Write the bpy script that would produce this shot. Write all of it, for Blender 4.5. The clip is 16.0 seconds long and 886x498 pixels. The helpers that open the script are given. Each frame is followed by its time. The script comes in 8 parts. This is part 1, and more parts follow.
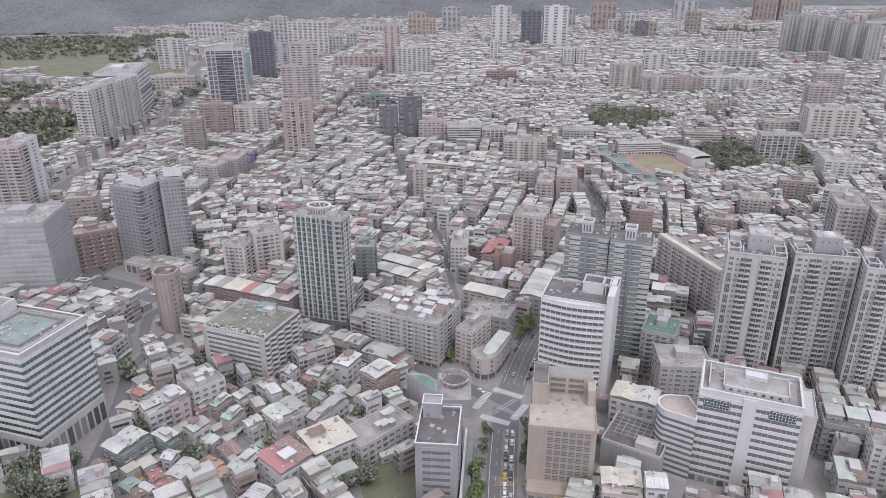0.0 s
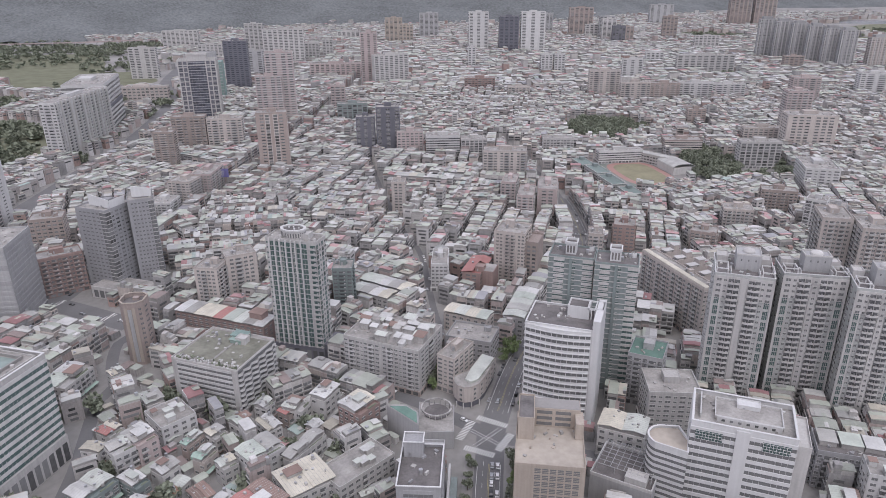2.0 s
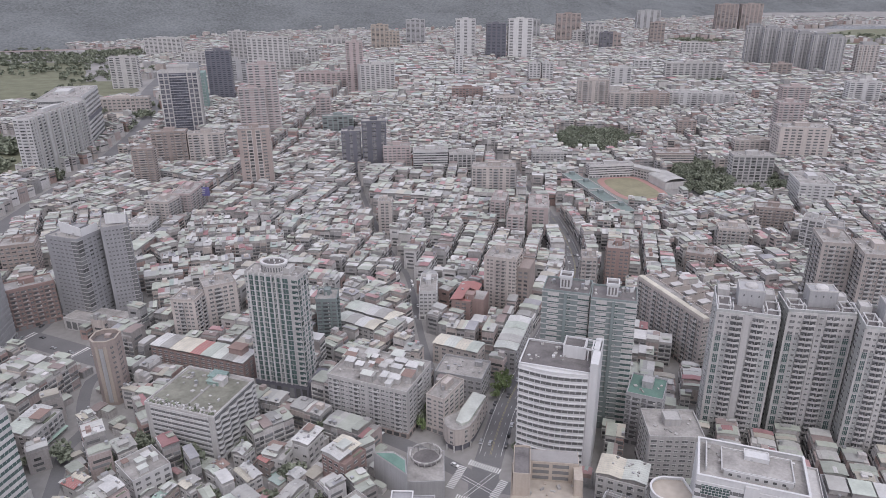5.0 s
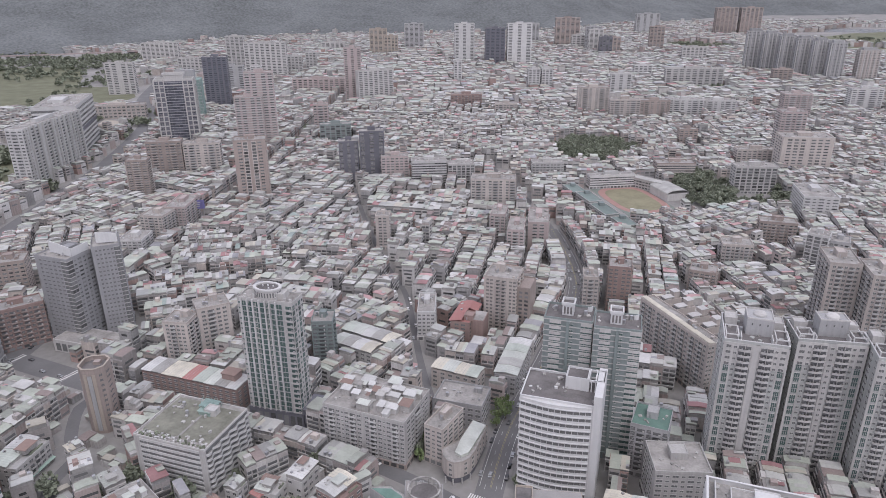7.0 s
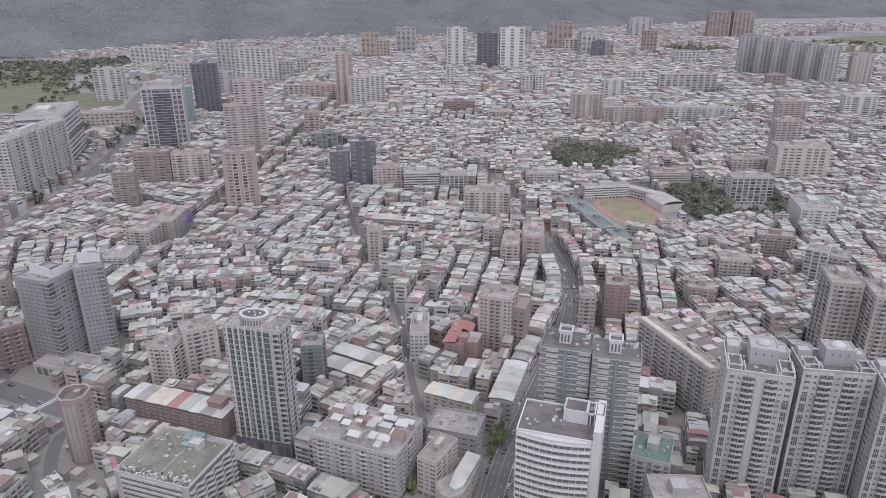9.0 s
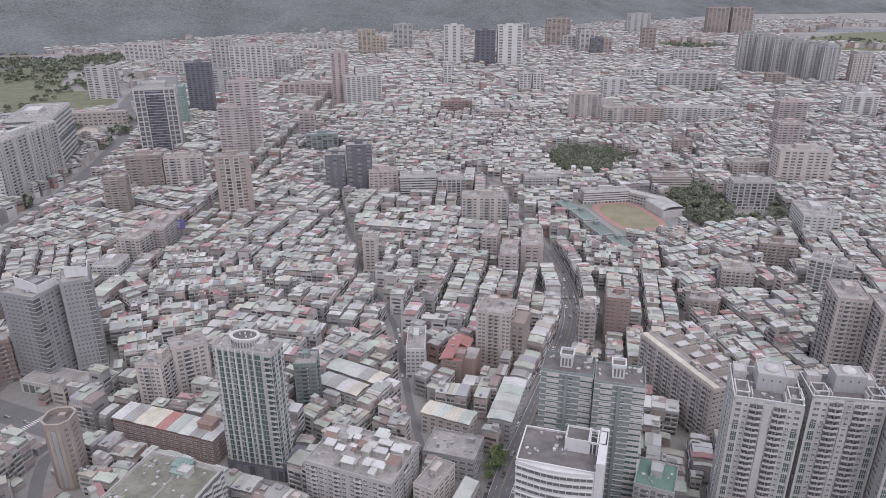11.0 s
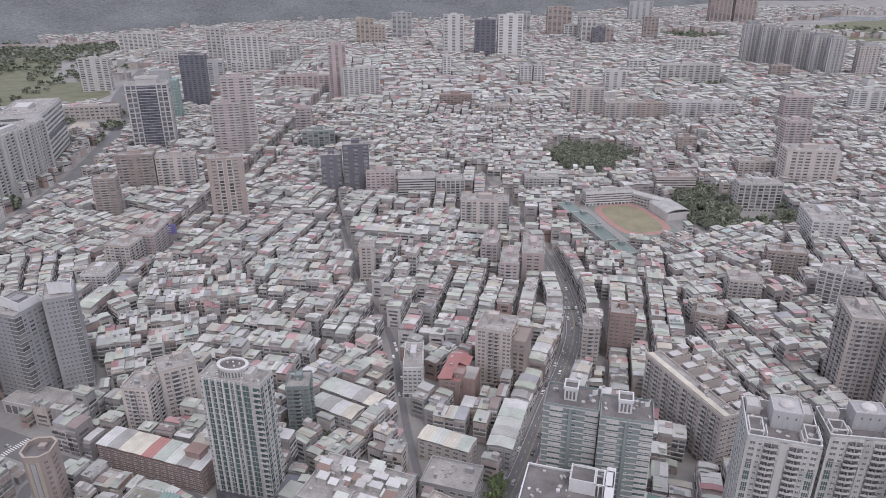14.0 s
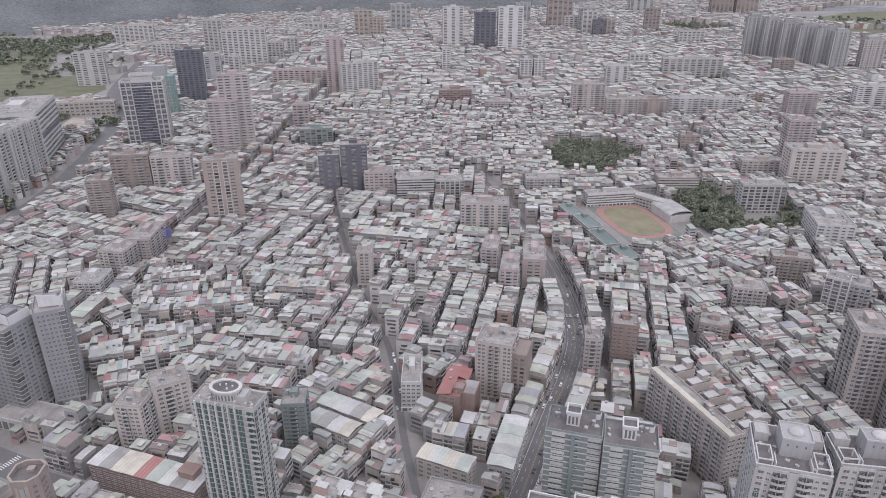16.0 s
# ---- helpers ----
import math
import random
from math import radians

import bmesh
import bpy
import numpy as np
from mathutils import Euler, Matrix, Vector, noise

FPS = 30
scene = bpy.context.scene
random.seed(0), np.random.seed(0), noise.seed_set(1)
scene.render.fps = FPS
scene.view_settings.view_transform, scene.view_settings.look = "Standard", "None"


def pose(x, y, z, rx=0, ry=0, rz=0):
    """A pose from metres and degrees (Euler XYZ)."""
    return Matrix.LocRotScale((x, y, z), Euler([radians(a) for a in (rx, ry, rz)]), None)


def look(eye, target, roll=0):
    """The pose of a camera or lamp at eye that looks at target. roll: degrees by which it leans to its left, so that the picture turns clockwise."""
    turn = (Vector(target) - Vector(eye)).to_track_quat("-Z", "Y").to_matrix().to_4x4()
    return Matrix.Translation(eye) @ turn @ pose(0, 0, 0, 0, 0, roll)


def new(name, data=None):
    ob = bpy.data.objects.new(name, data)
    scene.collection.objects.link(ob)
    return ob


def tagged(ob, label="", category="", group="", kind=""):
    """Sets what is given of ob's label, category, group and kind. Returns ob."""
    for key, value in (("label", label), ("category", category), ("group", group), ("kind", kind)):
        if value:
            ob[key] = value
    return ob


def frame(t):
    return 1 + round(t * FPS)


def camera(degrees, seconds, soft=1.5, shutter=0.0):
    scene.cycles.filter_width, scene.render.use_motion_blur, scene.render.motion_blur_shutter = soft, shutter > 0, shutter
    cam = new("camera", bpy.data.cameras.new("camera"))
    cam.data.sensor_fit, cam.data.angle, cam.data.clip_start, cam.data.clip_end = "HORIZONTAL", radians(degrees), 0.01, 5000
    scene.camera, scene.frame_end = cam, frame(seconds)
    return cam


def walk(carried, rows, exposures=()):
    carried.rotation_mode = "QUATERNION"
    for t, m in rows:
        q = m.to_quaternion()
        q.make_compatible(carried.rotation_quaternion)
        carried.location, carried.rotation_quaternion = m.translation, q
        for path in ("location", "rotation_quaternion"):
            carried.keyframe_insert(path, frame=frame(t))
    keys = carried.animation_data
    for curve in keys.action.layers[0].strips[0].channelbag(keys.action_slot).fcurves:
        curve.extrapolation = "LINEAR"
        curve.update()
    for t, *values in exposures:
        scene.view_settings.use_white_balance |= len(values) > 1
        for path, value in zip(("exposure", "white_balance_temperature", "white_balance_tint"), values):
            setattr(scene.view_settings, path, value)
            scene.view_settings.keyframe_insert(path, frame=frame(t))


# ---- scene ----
cam = camera(64.7, 16.0, soft=0.8)
# seconds, metres east, north, up, then yaw, pitch, roll in degrees
ROWS = [
    (0.0, 0.00, 0.00, 218.84, 0.000, -22.598, -0.232),
    (0.5, 0.29, 4.17, 220.21, -0.196, -22.544, -0.265),
    (1.0, 0.68, 8.32, 221.49, -0.695, -22.474, -0.377),
    (1.5, 0.87, 12.55, 222.79, -1.180, -22.418, -0.443),
    (2.0, 0.90, 16.76, 224.08, -1.695, -22.363, -0.472),
    (2.5, 0.91, 20.79, 225.20, -1.699, -22.340, -0.465),
    (3.0, 0.98, 24.49, 226.14, -1.708, -22.291, -0.442),
    (3.5, 1.15, 28.36, 227.46, -1.864, -22.267, -0.379),
    (4.0, 1.30, 32.38, 229.00, -2.711, -22.215, -0.444),
    (6.5, 2.43, 51.09, 238.48, -2.759, -22.106, -0.510),
    (7.0, 2.67, 54.81, 240.28, -2.840, -22.078, -0.481),
    (7.5, 2.97, 58.82, 242.08, -2.955, -22.066, -0.452),
    (8.0, 3.21, 63.01, 243.48, -3.135, -22.012, -0.441),
    (8.5, 3.37, 66.91, 245.18, -3.316, -21.983, -0.430),
    (9.0, 3.61, 70.63, 247.05, -3.463, -21.991, -0.423),
    (11.5, 5.11, 89.84, 256.17, -3.726, -22.664, -0.328),
    (12.0, 5.54, 93.60, 257.81, -3.742, -22.846, -0.322),
    (12.5, 5.99, 97.47, 259.61, -3.739, -23.046, -0.312),
    (13.0, 6.53, 101.30, 261.43, -3.720, -23.245, -0.322),
    (13.5, 6.70, 105.26, 263.25, -3.750, -23.455, -0.293),
    (14.0, 7.05, 109.31, 264.82, -3.750, -23.654, -0.276),
    (14.5, 7.38, 113.17, 266.57, -3.764, -23.847, -0.276),
    (15.0, 7.75, 117.02, 268.55, -3.764, -24.072, -0.269),
    (15.5, 8.21, 120.58, 270.87, -3.764, -24.309, -0.280),
    (16.0, 8.41, 124.12, 273.46, -3.782, -24.560, -0.266),
]
EXPOSURE = 0.44
walk(cam, [(t, pose(x, y, z, 90 + pitch, 0, yaw) @ pose(0, 0, 0, 0, 0, roll)) for t, x, y, z, yaw, pitch, roll in ROWS],
     [(0.0, EXPOSURE + 0.03, 6200, 15), (1.5, EXPOSURE - 0.17, 6200, 15), (16.0, EXPOSURE - 0.17, 6200, 15)])

# ---- sky and light: an overcast day, soft light from high up ----
world = bpy.data.worlds.new("overcast_sky")
scene.world = world
world.use_nodes = True
wn, wl = world.node_tree.nodes, world.node_tree.links
sky = wn.new("ShaderNodeTexSky")
sky.sky_type, sky.sun_disc = "NISHITA", False
sky.sun_elevation, sky.sun_rotation = radians(55), radians(200)
sky.air_density, sky.dust_density = 1.0, 6.0
grey = wn.new("ShaderNodeMixRGB")
grey.inputs[0].default_value = 0.75
grey.inputs[2].default_value = (8.9, 8.9, 9.9, 1)
wl.new(sky.outputs[0], grey.inputs[1])
wl.new(grey.outputs[0], wn["Background"].inputs[0])
wn["Background"].inputs[1].default_value = 0.10
sun = new("sun", bpy.data.lights.new("sun", "SUN"))
sun.data.energy, sun.data.angle, sun.data.color = 0.9, radians(25), (1.0, 0.97, 0.93)
sun.matrix_world = look((0, 0, 0), (-0.35 * math.cos(0.3), 0.55, -1.0))

# ---- materials ----
def nodes_of(name):
    m = bpy.data.materials.new(name)
    m.use_nodes = True
    return m, m.node_tree.nodes, m.node_tree.links


def math_node(n, l, op, a, b):
    k = n.new("ShaderNodeMath")
    k.operation = op
    for i, v in enumerate((a, b)):
        if isinstance(v, (int, float)):
            k.inputs[i].default_value = v
        else:
            l.new(v, k.inputs[i])
    return k.outputs[0]


def noise_node(n, l, scale, detail=3.0, stretch=None):
    co = n.new("ShaderNodeTexCoord")
    k = n.new("ShaderNodeTexNoise")
    k.inputs["Scale"].default_value, k.inputs["Detail"].default_value = scale, detail
    src = co.outputs["Object"]
    if stretch:
        mp = n.new("ShaderNodeMapping")
        mp.inputs["Scale"].default_value = stretch
        l.new(src, mp.inputs[0])
        src = mp.outputs[0]
    l.new(src, k.inputs["Vector"])
    return k.outputs["Fac"]


def surface(name, colour, rough=0.8, fine=0.12, broad=0.22, streak=0.0, grain=1.2, patch=0.12, vary=0.12, bump=0.0, island=False, metal=0.0, ramp=None, spec=0.3):
    """A rough surface: one base colour (or a ramp picked piece by piece) with fine grain, broad stains, rain streaks and a bump."""
    m, n, l = nodes_of(name)
    b = n["Principled BSDF"]
    b.inputs["Roughness"].default_value, b.inputs["Metallic"].default_value = rough, metal
    b.inputs["Specular IOR Level"].default_value = spec
    if island:
        rnd = n.new("ShaderNodeNewGeometry").outputs["Random Per Island"]
    else:
        rnd = n.new("ShaderNodeObjectInfo").outputs["Random"]
    if ramp:
        cr = n.new("ShaderNodeValToRGB")
        cr.color_ramp.interpolation = "CONSTANT"
        el = cr.color_ramp.elements
        while len(el) < len(ramp):
            el.new(0.5)
        for e, (at, c) in zip(el, ramp):
            e.position, e.color = at, (*c, 1)
        l.new(rnd, cr.inputs[0])
        base = cr.outputs[0]
        rnd = math_node(n, l, "FRACT", math_node(n, l, "MULTIPLY", rnd, 37.7), 0)
    else:
        rgb = n.new("ShaderNodeRGB")
        rgb.outputs[0].default_value = (*colour, 1)
        base = rgb.outputs[0]
    f = noise_node(n, l, grain, 4.0)
    p = noise_node(n, l, patch, 3.0)
    v = math_node(n, l, "ADD", math_node(n, l, "MULTIPLY", math_node(n, l, "SUBTRACT", f, 0.5), fine * 2.4), 1.0)
    v = math_node(n, l, "ADD", v, math_node(n, l, "MULTIPLY", math_node(n, l, "SUBTRACT", p, 0.5), broad * 2.4))
    v = math_node(n, l, "ADD", v, math_node(n, l, "MULTIPLY", math_node(n, l, "SUBTRACT", rnd, 0.5), vary * 2))
    if streak:
        s = noise_node(n, l, 1.0, 2.0, (0.9, 0.9, 0.06))
        v = math_node(n, l, "ADD", v, math_node(n, l, "MULTIPLY", math_node(n, l, "SUBTRACT", s, 0.55), streak * 2.4))
    hs = n.new("ShaderNodeMixRGB")
    hs.blend_type = "MULTIPLY"
    hs.inputs[0].default_value = 1.0
    l.new(base, hs.inputs[1])
    l.new(v, hs.inputs[2])
    l.new(hs.outputs[0], b.inputs["Base Color"])
    if bump:
        bp = n.new("ShaderNodeBump")
        bp.inputs["Strength"].default_value, bp.inputs["Distance"].default_value = bump, 0.3
        l.new(f, bp.inputs["Height"])
        l.new(bp.outputs[0], b.inputs["Normal"])
    return m


def glass(name, colour, rough=0.12, vary=0.35):
    m, n, l = nodes_of(name)
    b = n["Principled BSDF"]
    b.inputs["Roughness"].default_value = rough
    b.inputs["Specular IOR Level"].default_value = 0.6
    rnd = n.new("ShaderNodeNewGeometry").outputs["Random Per Island"]
    f = noise_node(n, l, 0.6, 2.0)
    v = math_node(n, l, "ADD", math_node(n, l, "MULTIPLY", math_node(n, l, "SUBTRACT", rnd, 0.5), vary * 2), 1.0)
    v = math_node(n, l, "ADD", v, math_node(n, l, "MULTIPLY", math_node(n, l, "SUBTRACT", f, 0.5), 0.5))
    hs = n.new("ShaderNodeMixRGB")
    hs.blend_type = "MULTIPLY"
    hs.inputs[0].default_value = 1.0
    hs.inputs[1].default_value = (*colour, 1)
    l.new(v, hs.inputs[2])
    l.new(hs.outputs[0], b.inputs["Base Color"])
    return m


SHEETS = [(0.0, (0.389, 0.413, 0.355)), (0.20, (0.442, 0.442, 0.418)), (0.36, (0.346, 0.365, 0.322)), (0.49, (0.494, 0.490, 0.475)), (0.60, (0.326, 0.326, 0.312)),
          (0.69, (0.413, 0.389, 0.331)), (0.79, (0.326, 0.187, 0.187)), (0.835, (0.394, 0.254, 0.250)), (0.86, (0.250, 0.206, 0.192)), (0.94, (0.298, 0.355, 0.326)), (0.96, (0.288, 0.288, 0.298))]
WALLS = [(0.0, (0.444, 0.426, 0.408)), (0.22, (0.336, 0.314, 0.300)), (0.38, (0.516, 0.504, 0.492)), (0.55, (0.372, 0.318, 0.298)), (0.68, (0.312, 0.306, 0.300)), (0.82, (0.456, 0.408, 0.372)), (0.92, (0.324, 0.240, 0.216))]
MAT = {
    "sheet": surface("metal_roofing", (0.5, 0.5, 0.5), 0.55, 0.14, 0.30, 0.0, 0.9, 0.09, 0.14, 0.0, True, 0.0, SHEETS),
    "house_wall": surface("tiled_house_wall", (0.4, 0.4, 0.4), 0.85, 0.2, 0.26, 0.2, 1.0, 0.1, 0.12, 0.0, True, 0.0, WALLS),
    "roof_room": surface("rooftop_room_wall", (0.35, 0.34, 0.325), 0.85, 0.2, 0.3, 0.08, 1.0, 0.1, 0.3, 0.0, True),
    "deck": surface("weathered_concrete_roof", (0.30, 0.288, 0.272), 0.9, 0.26, 0.55, 0.0, 0.8, 0.12, 0.15, 0.2, True),
    "dark_deck": surface("bitumen_roof", (0.16, 0.15, 0.147), 0.9, 0.2, 0.45, 0.0, 1.1, 0.15, 0.1, 0.2),
    "window": glass("window_glass", (0.155, 0.156, 0.156), 0.2, 0.6),
    "teal_glass": glass("teal_window_glass", (0.085, 0.125, 0.118), 0.12, 0.5),
    "blue_glass": glass("blue_grey_glass", (0.10, 0.105, 0.125), 0.15, 0.3),
    "asphalt": surface("asphalt", (0.17, 0.168, 0.168), 0.9, 0.1, 0.2, 0.0, 0.8, 0.05, 0.0, 0.15),
    "ground": surface("city_ground", (0.26, 0.252, 0.24), 0.95, 0.15, 0.3, 0.0, 0.3, 0.02, 0.0),
    "pavement": surface("pavement", (0.27, 0.26, 0.25), 0.9, 0.1, 0.2, 0.0, 1.5, 0.1, 0.05),
    "paint": surface("road_paint", (0.66, 0.66, 0.64), 0.8, 0.12, 0.15, 0.0, 2.0, 0.3, 0.05),
    "yellow": surface("yellow_road_paint", (0.46, 0.39, 0.18), 0.8, 0.12, 0.15),
    "white_panel": surface("white_cladding", (0.58, 0.58, 0.575), 0.5, 0.04, 0.08, 0.08, 1.0, 0.08, 0.03),
    "white_wall": surface("white_tile_wall", (0.51, 0.505, 0.495), 0.7, 0.08, 0.12, 0.15, 1.2, 0.1, 0.08),
    "grey_wall": surface("grey_tile_wall", (0.36, 0.36, 0.36), 0.75, 0.08, 0.12, 0.14, 1.2, 0.1, 0.1),
    "pale_wall": surface("pale_grey_wall", (0.455, 0.445, 0.43), 0.75, 0.08, 0.12, 0.16, 1.2, 0.1, 0.1),
    "beige_wall": surface("beige_tile_wall", (0.44, 0.40, 0.37), 0.75, 0.08, 0.14, 0.18, 1.2, 0.1, 0.12),
    "brown_wall": surface("brown_tile_wall", (0.33, 0.28, 0.255), 0.75, 0.08, 0.14, 0.18, 1.2, 0.1, 0.12),
    "tan_wall": surface("tan_tile_wall", (0.375, 0.328, 0.28), 0.75, 0.08, 0.12, 0.15, 1.2, 0.1, 0.08),
    "pink_wall": surface("pink_tile_wall", (0.43, 0.365, 0.35), 0.75, 0.08, 0.12, 0.15, 1.2, 0.1, 0.08),
    "brick_wall": surface("red_brick_wall", (0.29, 0.215, 0.195), 0.8, 0.12, 0.15, 0.12, 1.4, 0.1, 0.08),
    "dark_wall": surface("charcoal_wall", (0.15, 0.15, 0.17), 0.6, 0.1, 0.15, 0.1, 1.2, 0.1, 0.1),
    "teal_wall": surface("grey_green_wall", (0.215, 0.25, 0.243), 0.7, 0.08, 0.12, 0.15, 1.2, 0.1, 0.08),
    "flat_wall": surface("pale_green_grey_tile_wall", (0.385, 0.395, 0.38), 0.75, 0.08, 0.12, 0.16, 1.2, 0.1, 0.08),
    "slate_wall": surface("slate_grey_tile_wall", (0.30, 0.30, 0.305), 0.75, 0.08, 0.12, 0.14, 1.2, 0.1, 0.06),
    "jade_roof": surface("jade_green_roof_coating", (0.14, 0.225, 0.19), 0.8, 0.1, 0.3),
    "school_roof": surface("dull_green_roof_tiles", (0.17, 0.21, 0.195), 0.8, 0.1, 0.3),
    "green_roof": surface("green_roof_coating", (0.26, 0.335, 0.30), 0.8, 0.1, 0.3),
    "red_sheet": surface("red_metal_roofing", (0.35, 0.17, 0.155), 0.6, 0.08, 0.2),
    "pale_sheet": surface("pale_grey_green_roofing", (0.47, 0.49, 0.45), 0.6, 0.14, 0.34, 0.0, 0.9, 0.12, 0.1),
    "white_sheet": surface("white_roofing", (0.51, 0.51, 0.495), 0.55, 0.14, 0.34, 0.0, 0.9, 0.12, 0.1),
    "cream_sheet": surface("cream_roofing", (0.53, 0.50, 0.42), 0.6, 0.14, 0.34, 0.0, 0.9, 0.12, 0.1),
    "green_sheet": surface("green_roofing", (0.32, 0.42, 0.36), 0.6, 0.14, 0.34, 0.0, 0.9, 0.12, 0.1),
    "grey_sheet": surface("grey_roofing", (0.365, 0.36, 0.34), 0.6, 0.14, 0.34, 0.0, 0.9, 0.12, 0.12),
    "rust_sheet": surface("rusty_roofing", (0.25, 0.18, 0.155), 0.7, 0.1, 0.3, 0.0, 0.9, 0.12, 0.12),
    "mint_sheet": surface("pale_mint_roofing", (0.43, 0.465, 0.415), 0.6, 0.14, 0.34, 0.0, 0.9, 0.12, 0.1),
    "orange_sheet": surface("faded_orange_roofing", (0.40, 0.27, 0.19), 0.65, 0.08, 0.25, 0.0, 0.9, 0.12, 0.12),
    "dry_grass": surface("worn_sports_lawn", (0.24, 0.225, 0.15), 0.95, 0.15, 0.3, 0.0, 0.3, 0.05, 0.0),
    "teal_paving": surface("murky_teal_paving", (0.23, 0.28, 0.26), 0.7, 0.12, 0.4, 0.0, 0.6, 0.12, 0.0),
    "court": surface("dull_green_court", (0.19, 0.215, 0.19), 0.85, 0.12, 0.3, 0.0, 0.6, 0.1, 0.0),
    "blue_sign": surface("blue_violet_sign", (0.16, 0.15, 0.32), 0.6, 0.05, 0.3, 0.0, 0.4, 0.2, 0.0),
    "moss": surface("mossy_roof_bed", (0.20, 0.20, 0.165), 0.95, 0.3, 0.5, 0.0, 0.5, 0.1, 0.0, 0.3),
    "steel": surface("galvanised_steel", (0.45, 0.45, 0.46), 0.4, 0.06, 0.1, metal=0.7),
    "grass": surface("grass", (0.16, 0.165, 0.11), 0.95, 0.25, 0.35, 0.0, 0.6, 0.04, 0.0),
    "track": surface("running_track", (0.34, 0.21, 0.185), 0.9, 0.08, 0.15),
    "leaf": surface("leaves", (0.19, 0.21, 0.155), 0.8, 0.25, 0.3, 0.0, 0.7, 0.08, 0.35, 0.0, True),
    "leaf_light": surface("light_leaves", (0.18, 0.23, 0.11), 0.8, 0.25, 0.3, 0.0, 0.7, 0.08, 0.35, 0.0, True),
    "bark": surface("bark", (0.13, 0.10, 0.08), 0.95, 0.3, 0.2),
    # distant haze is mixed into this base colour: forest green pulled towards grey-blue
    "forest": surface("haze_greyed_forest", (0.135, 0.144, 0.144), 0.95, 0.55, 0.35, 0.0, 0.12, 0.006, 0.0, 0.6),
    "car_white": surface("white_car_paint", (0.75, 0.75, 0.75), 0.3, 0.02, 0.03, spec=0.5),
    "car_silver": surface("silver_car_paint", (0.40, 0.41, 0.42), 0.3, 0.02, 0.03, metal=0.5),
    "car_dark": surface("dark_car_paint", (0.05, 0.05, 0.055), 0.3, 0.02, 0.03, spec=0.5),
    "car_yellow": surface("yellow_car_paint", (0.65, 0.45, 0.04), 0.35, 0.02, 0.03, spec=0.5),
    "tyre": surface("tyre_rubber", (0.03, 0.03, 0.03), 0.9),
    "net": surface("green_scaffold_net", (0.25, 0.335, 0.31), 0.85, 0.12, 0.3, 0.2, 0.6, 0.08, 0.0),
    "bare_soil": surface("bare_soil", (0.40, 0.36, 0.31), 0.95, 0.15, 0.35, 0.0, 0.4, 0.05, 0.0),
    "water": surface("river_water", (0.16, 0.17, 0.17), 0.25, 0.05, 0.1),
}


# ---- building blocks of every mesh ----
BOX = np.array([(-.5, -.5, 0), (.5, -.5, 0), (.5, .5, 0), (-.5, .5, 0), (-.5, -.5, 1), (.5, -.5, 1), (.5, .5, 1), (-.5, .5, 1)])
BOX_F = [(0, 1, 5, 4), (1, 2, 6, 5), (2, 3, 7, 6), (3, 0, 4, 7), (4, 5, 6, 7), (3, 2, 1, 0)]


class Shape:
    """Collects quads and polygons of one mesh."""
    def __init__(self):
        self.v, self.f, self.m = [], [], []

    def add(self, verts, faces, mat=0):
        o = len(self.v)
        self.v.extend(tuple(p) for p in verts)
        for f in faces:
            self.f.append(tuple(i + o for i in f))
            self.m.append(mat)
        return self

    def box(self, x, y, z, w, d, h, mat=0, yaw=0.0, open_bottom=True):
        """A box centred on x, y, standing on z."""
        c, s = math.cos(radians(yaw)), math.sin(radians(yaw))
        vs = [(x + c * a * w - s * b * d, y + s * a * w + c * b * d, z + k * h) for a, b, k in BOX]
        return self.add(vs, BOX_F[:5] if open_bottom else BOX_F, mat)

    def ring(self, x, y, z, w, d, h, t, mat=0):
        """A parapet: one closed band of wall round a rectangle."""
        loops = []
        for k, zz in ((0.0, z), (0.0, z + h), (t, z + h), (t, z)):
            loops += [(x + sx * (w / 2 - k), y + sy * (d / 2 - k), zz) for sx, sy in ((-1, -1), (1, -1), (1, 1), (-1, 1))]
        return self.add(loops, [(4 * l + i, 4 * l + (i + 1) % 4, 4 * l + 4 + (i + 1) % 4, 4 * l + 4 + i) for l in range(3) for i in range(4)], mat)

    def prism(self, pts, z0, z1, mat=0, cap=True):
        n = len(pts)
        vs = [(a, b, z0) for a, b in pts] + [(a, b, z1) for a, b in pts]
        fs = [(i, (i + 1) % n, n + (i + 1) % n, n + i) for i in range(n)]
        if cap:
            fs.append(tuple(range(n, 2 * n)))
        return self.add(vs, fs, mat)

    def collar(self, outer, inner, z0, z1, mat=0):
        """A closed band between two outlines with the same number of points."""
        n = len(outer)
        vs = [(a, b, z) for pts in (outer, inner) for z in (z0, z1) for a, b in pts]
        fs = []
        for i in range(n):
            j = (i + 1) % n
            fs += [(i, j, n + j, n + i), (n + i, n + j, 3 * n + j, 3 * n + i), (2 * n + j, 2 * n + i, 3 * n + i, 3 * n + j)]
        return self.add(vs, fs, mat)

    def disc(self, x, y, z, r, h, mat=0, n=16):
        return self.prism([(x + r * math.cos(2 * math.pi * i / n), y + r * math.sin(2 * math.pi * i / n)) for i in range(n)], z, z + h, mat)

    def mesh(self, name, mats):
        me = bpy.data.meshes.new(name)
        me.from_pydata(self.v, [], self.f)
        for k in mats:
            me.materials.append(MAT[k])
        me.polygons.foreach_set("material_index", self.m)
        me.update()
        return me


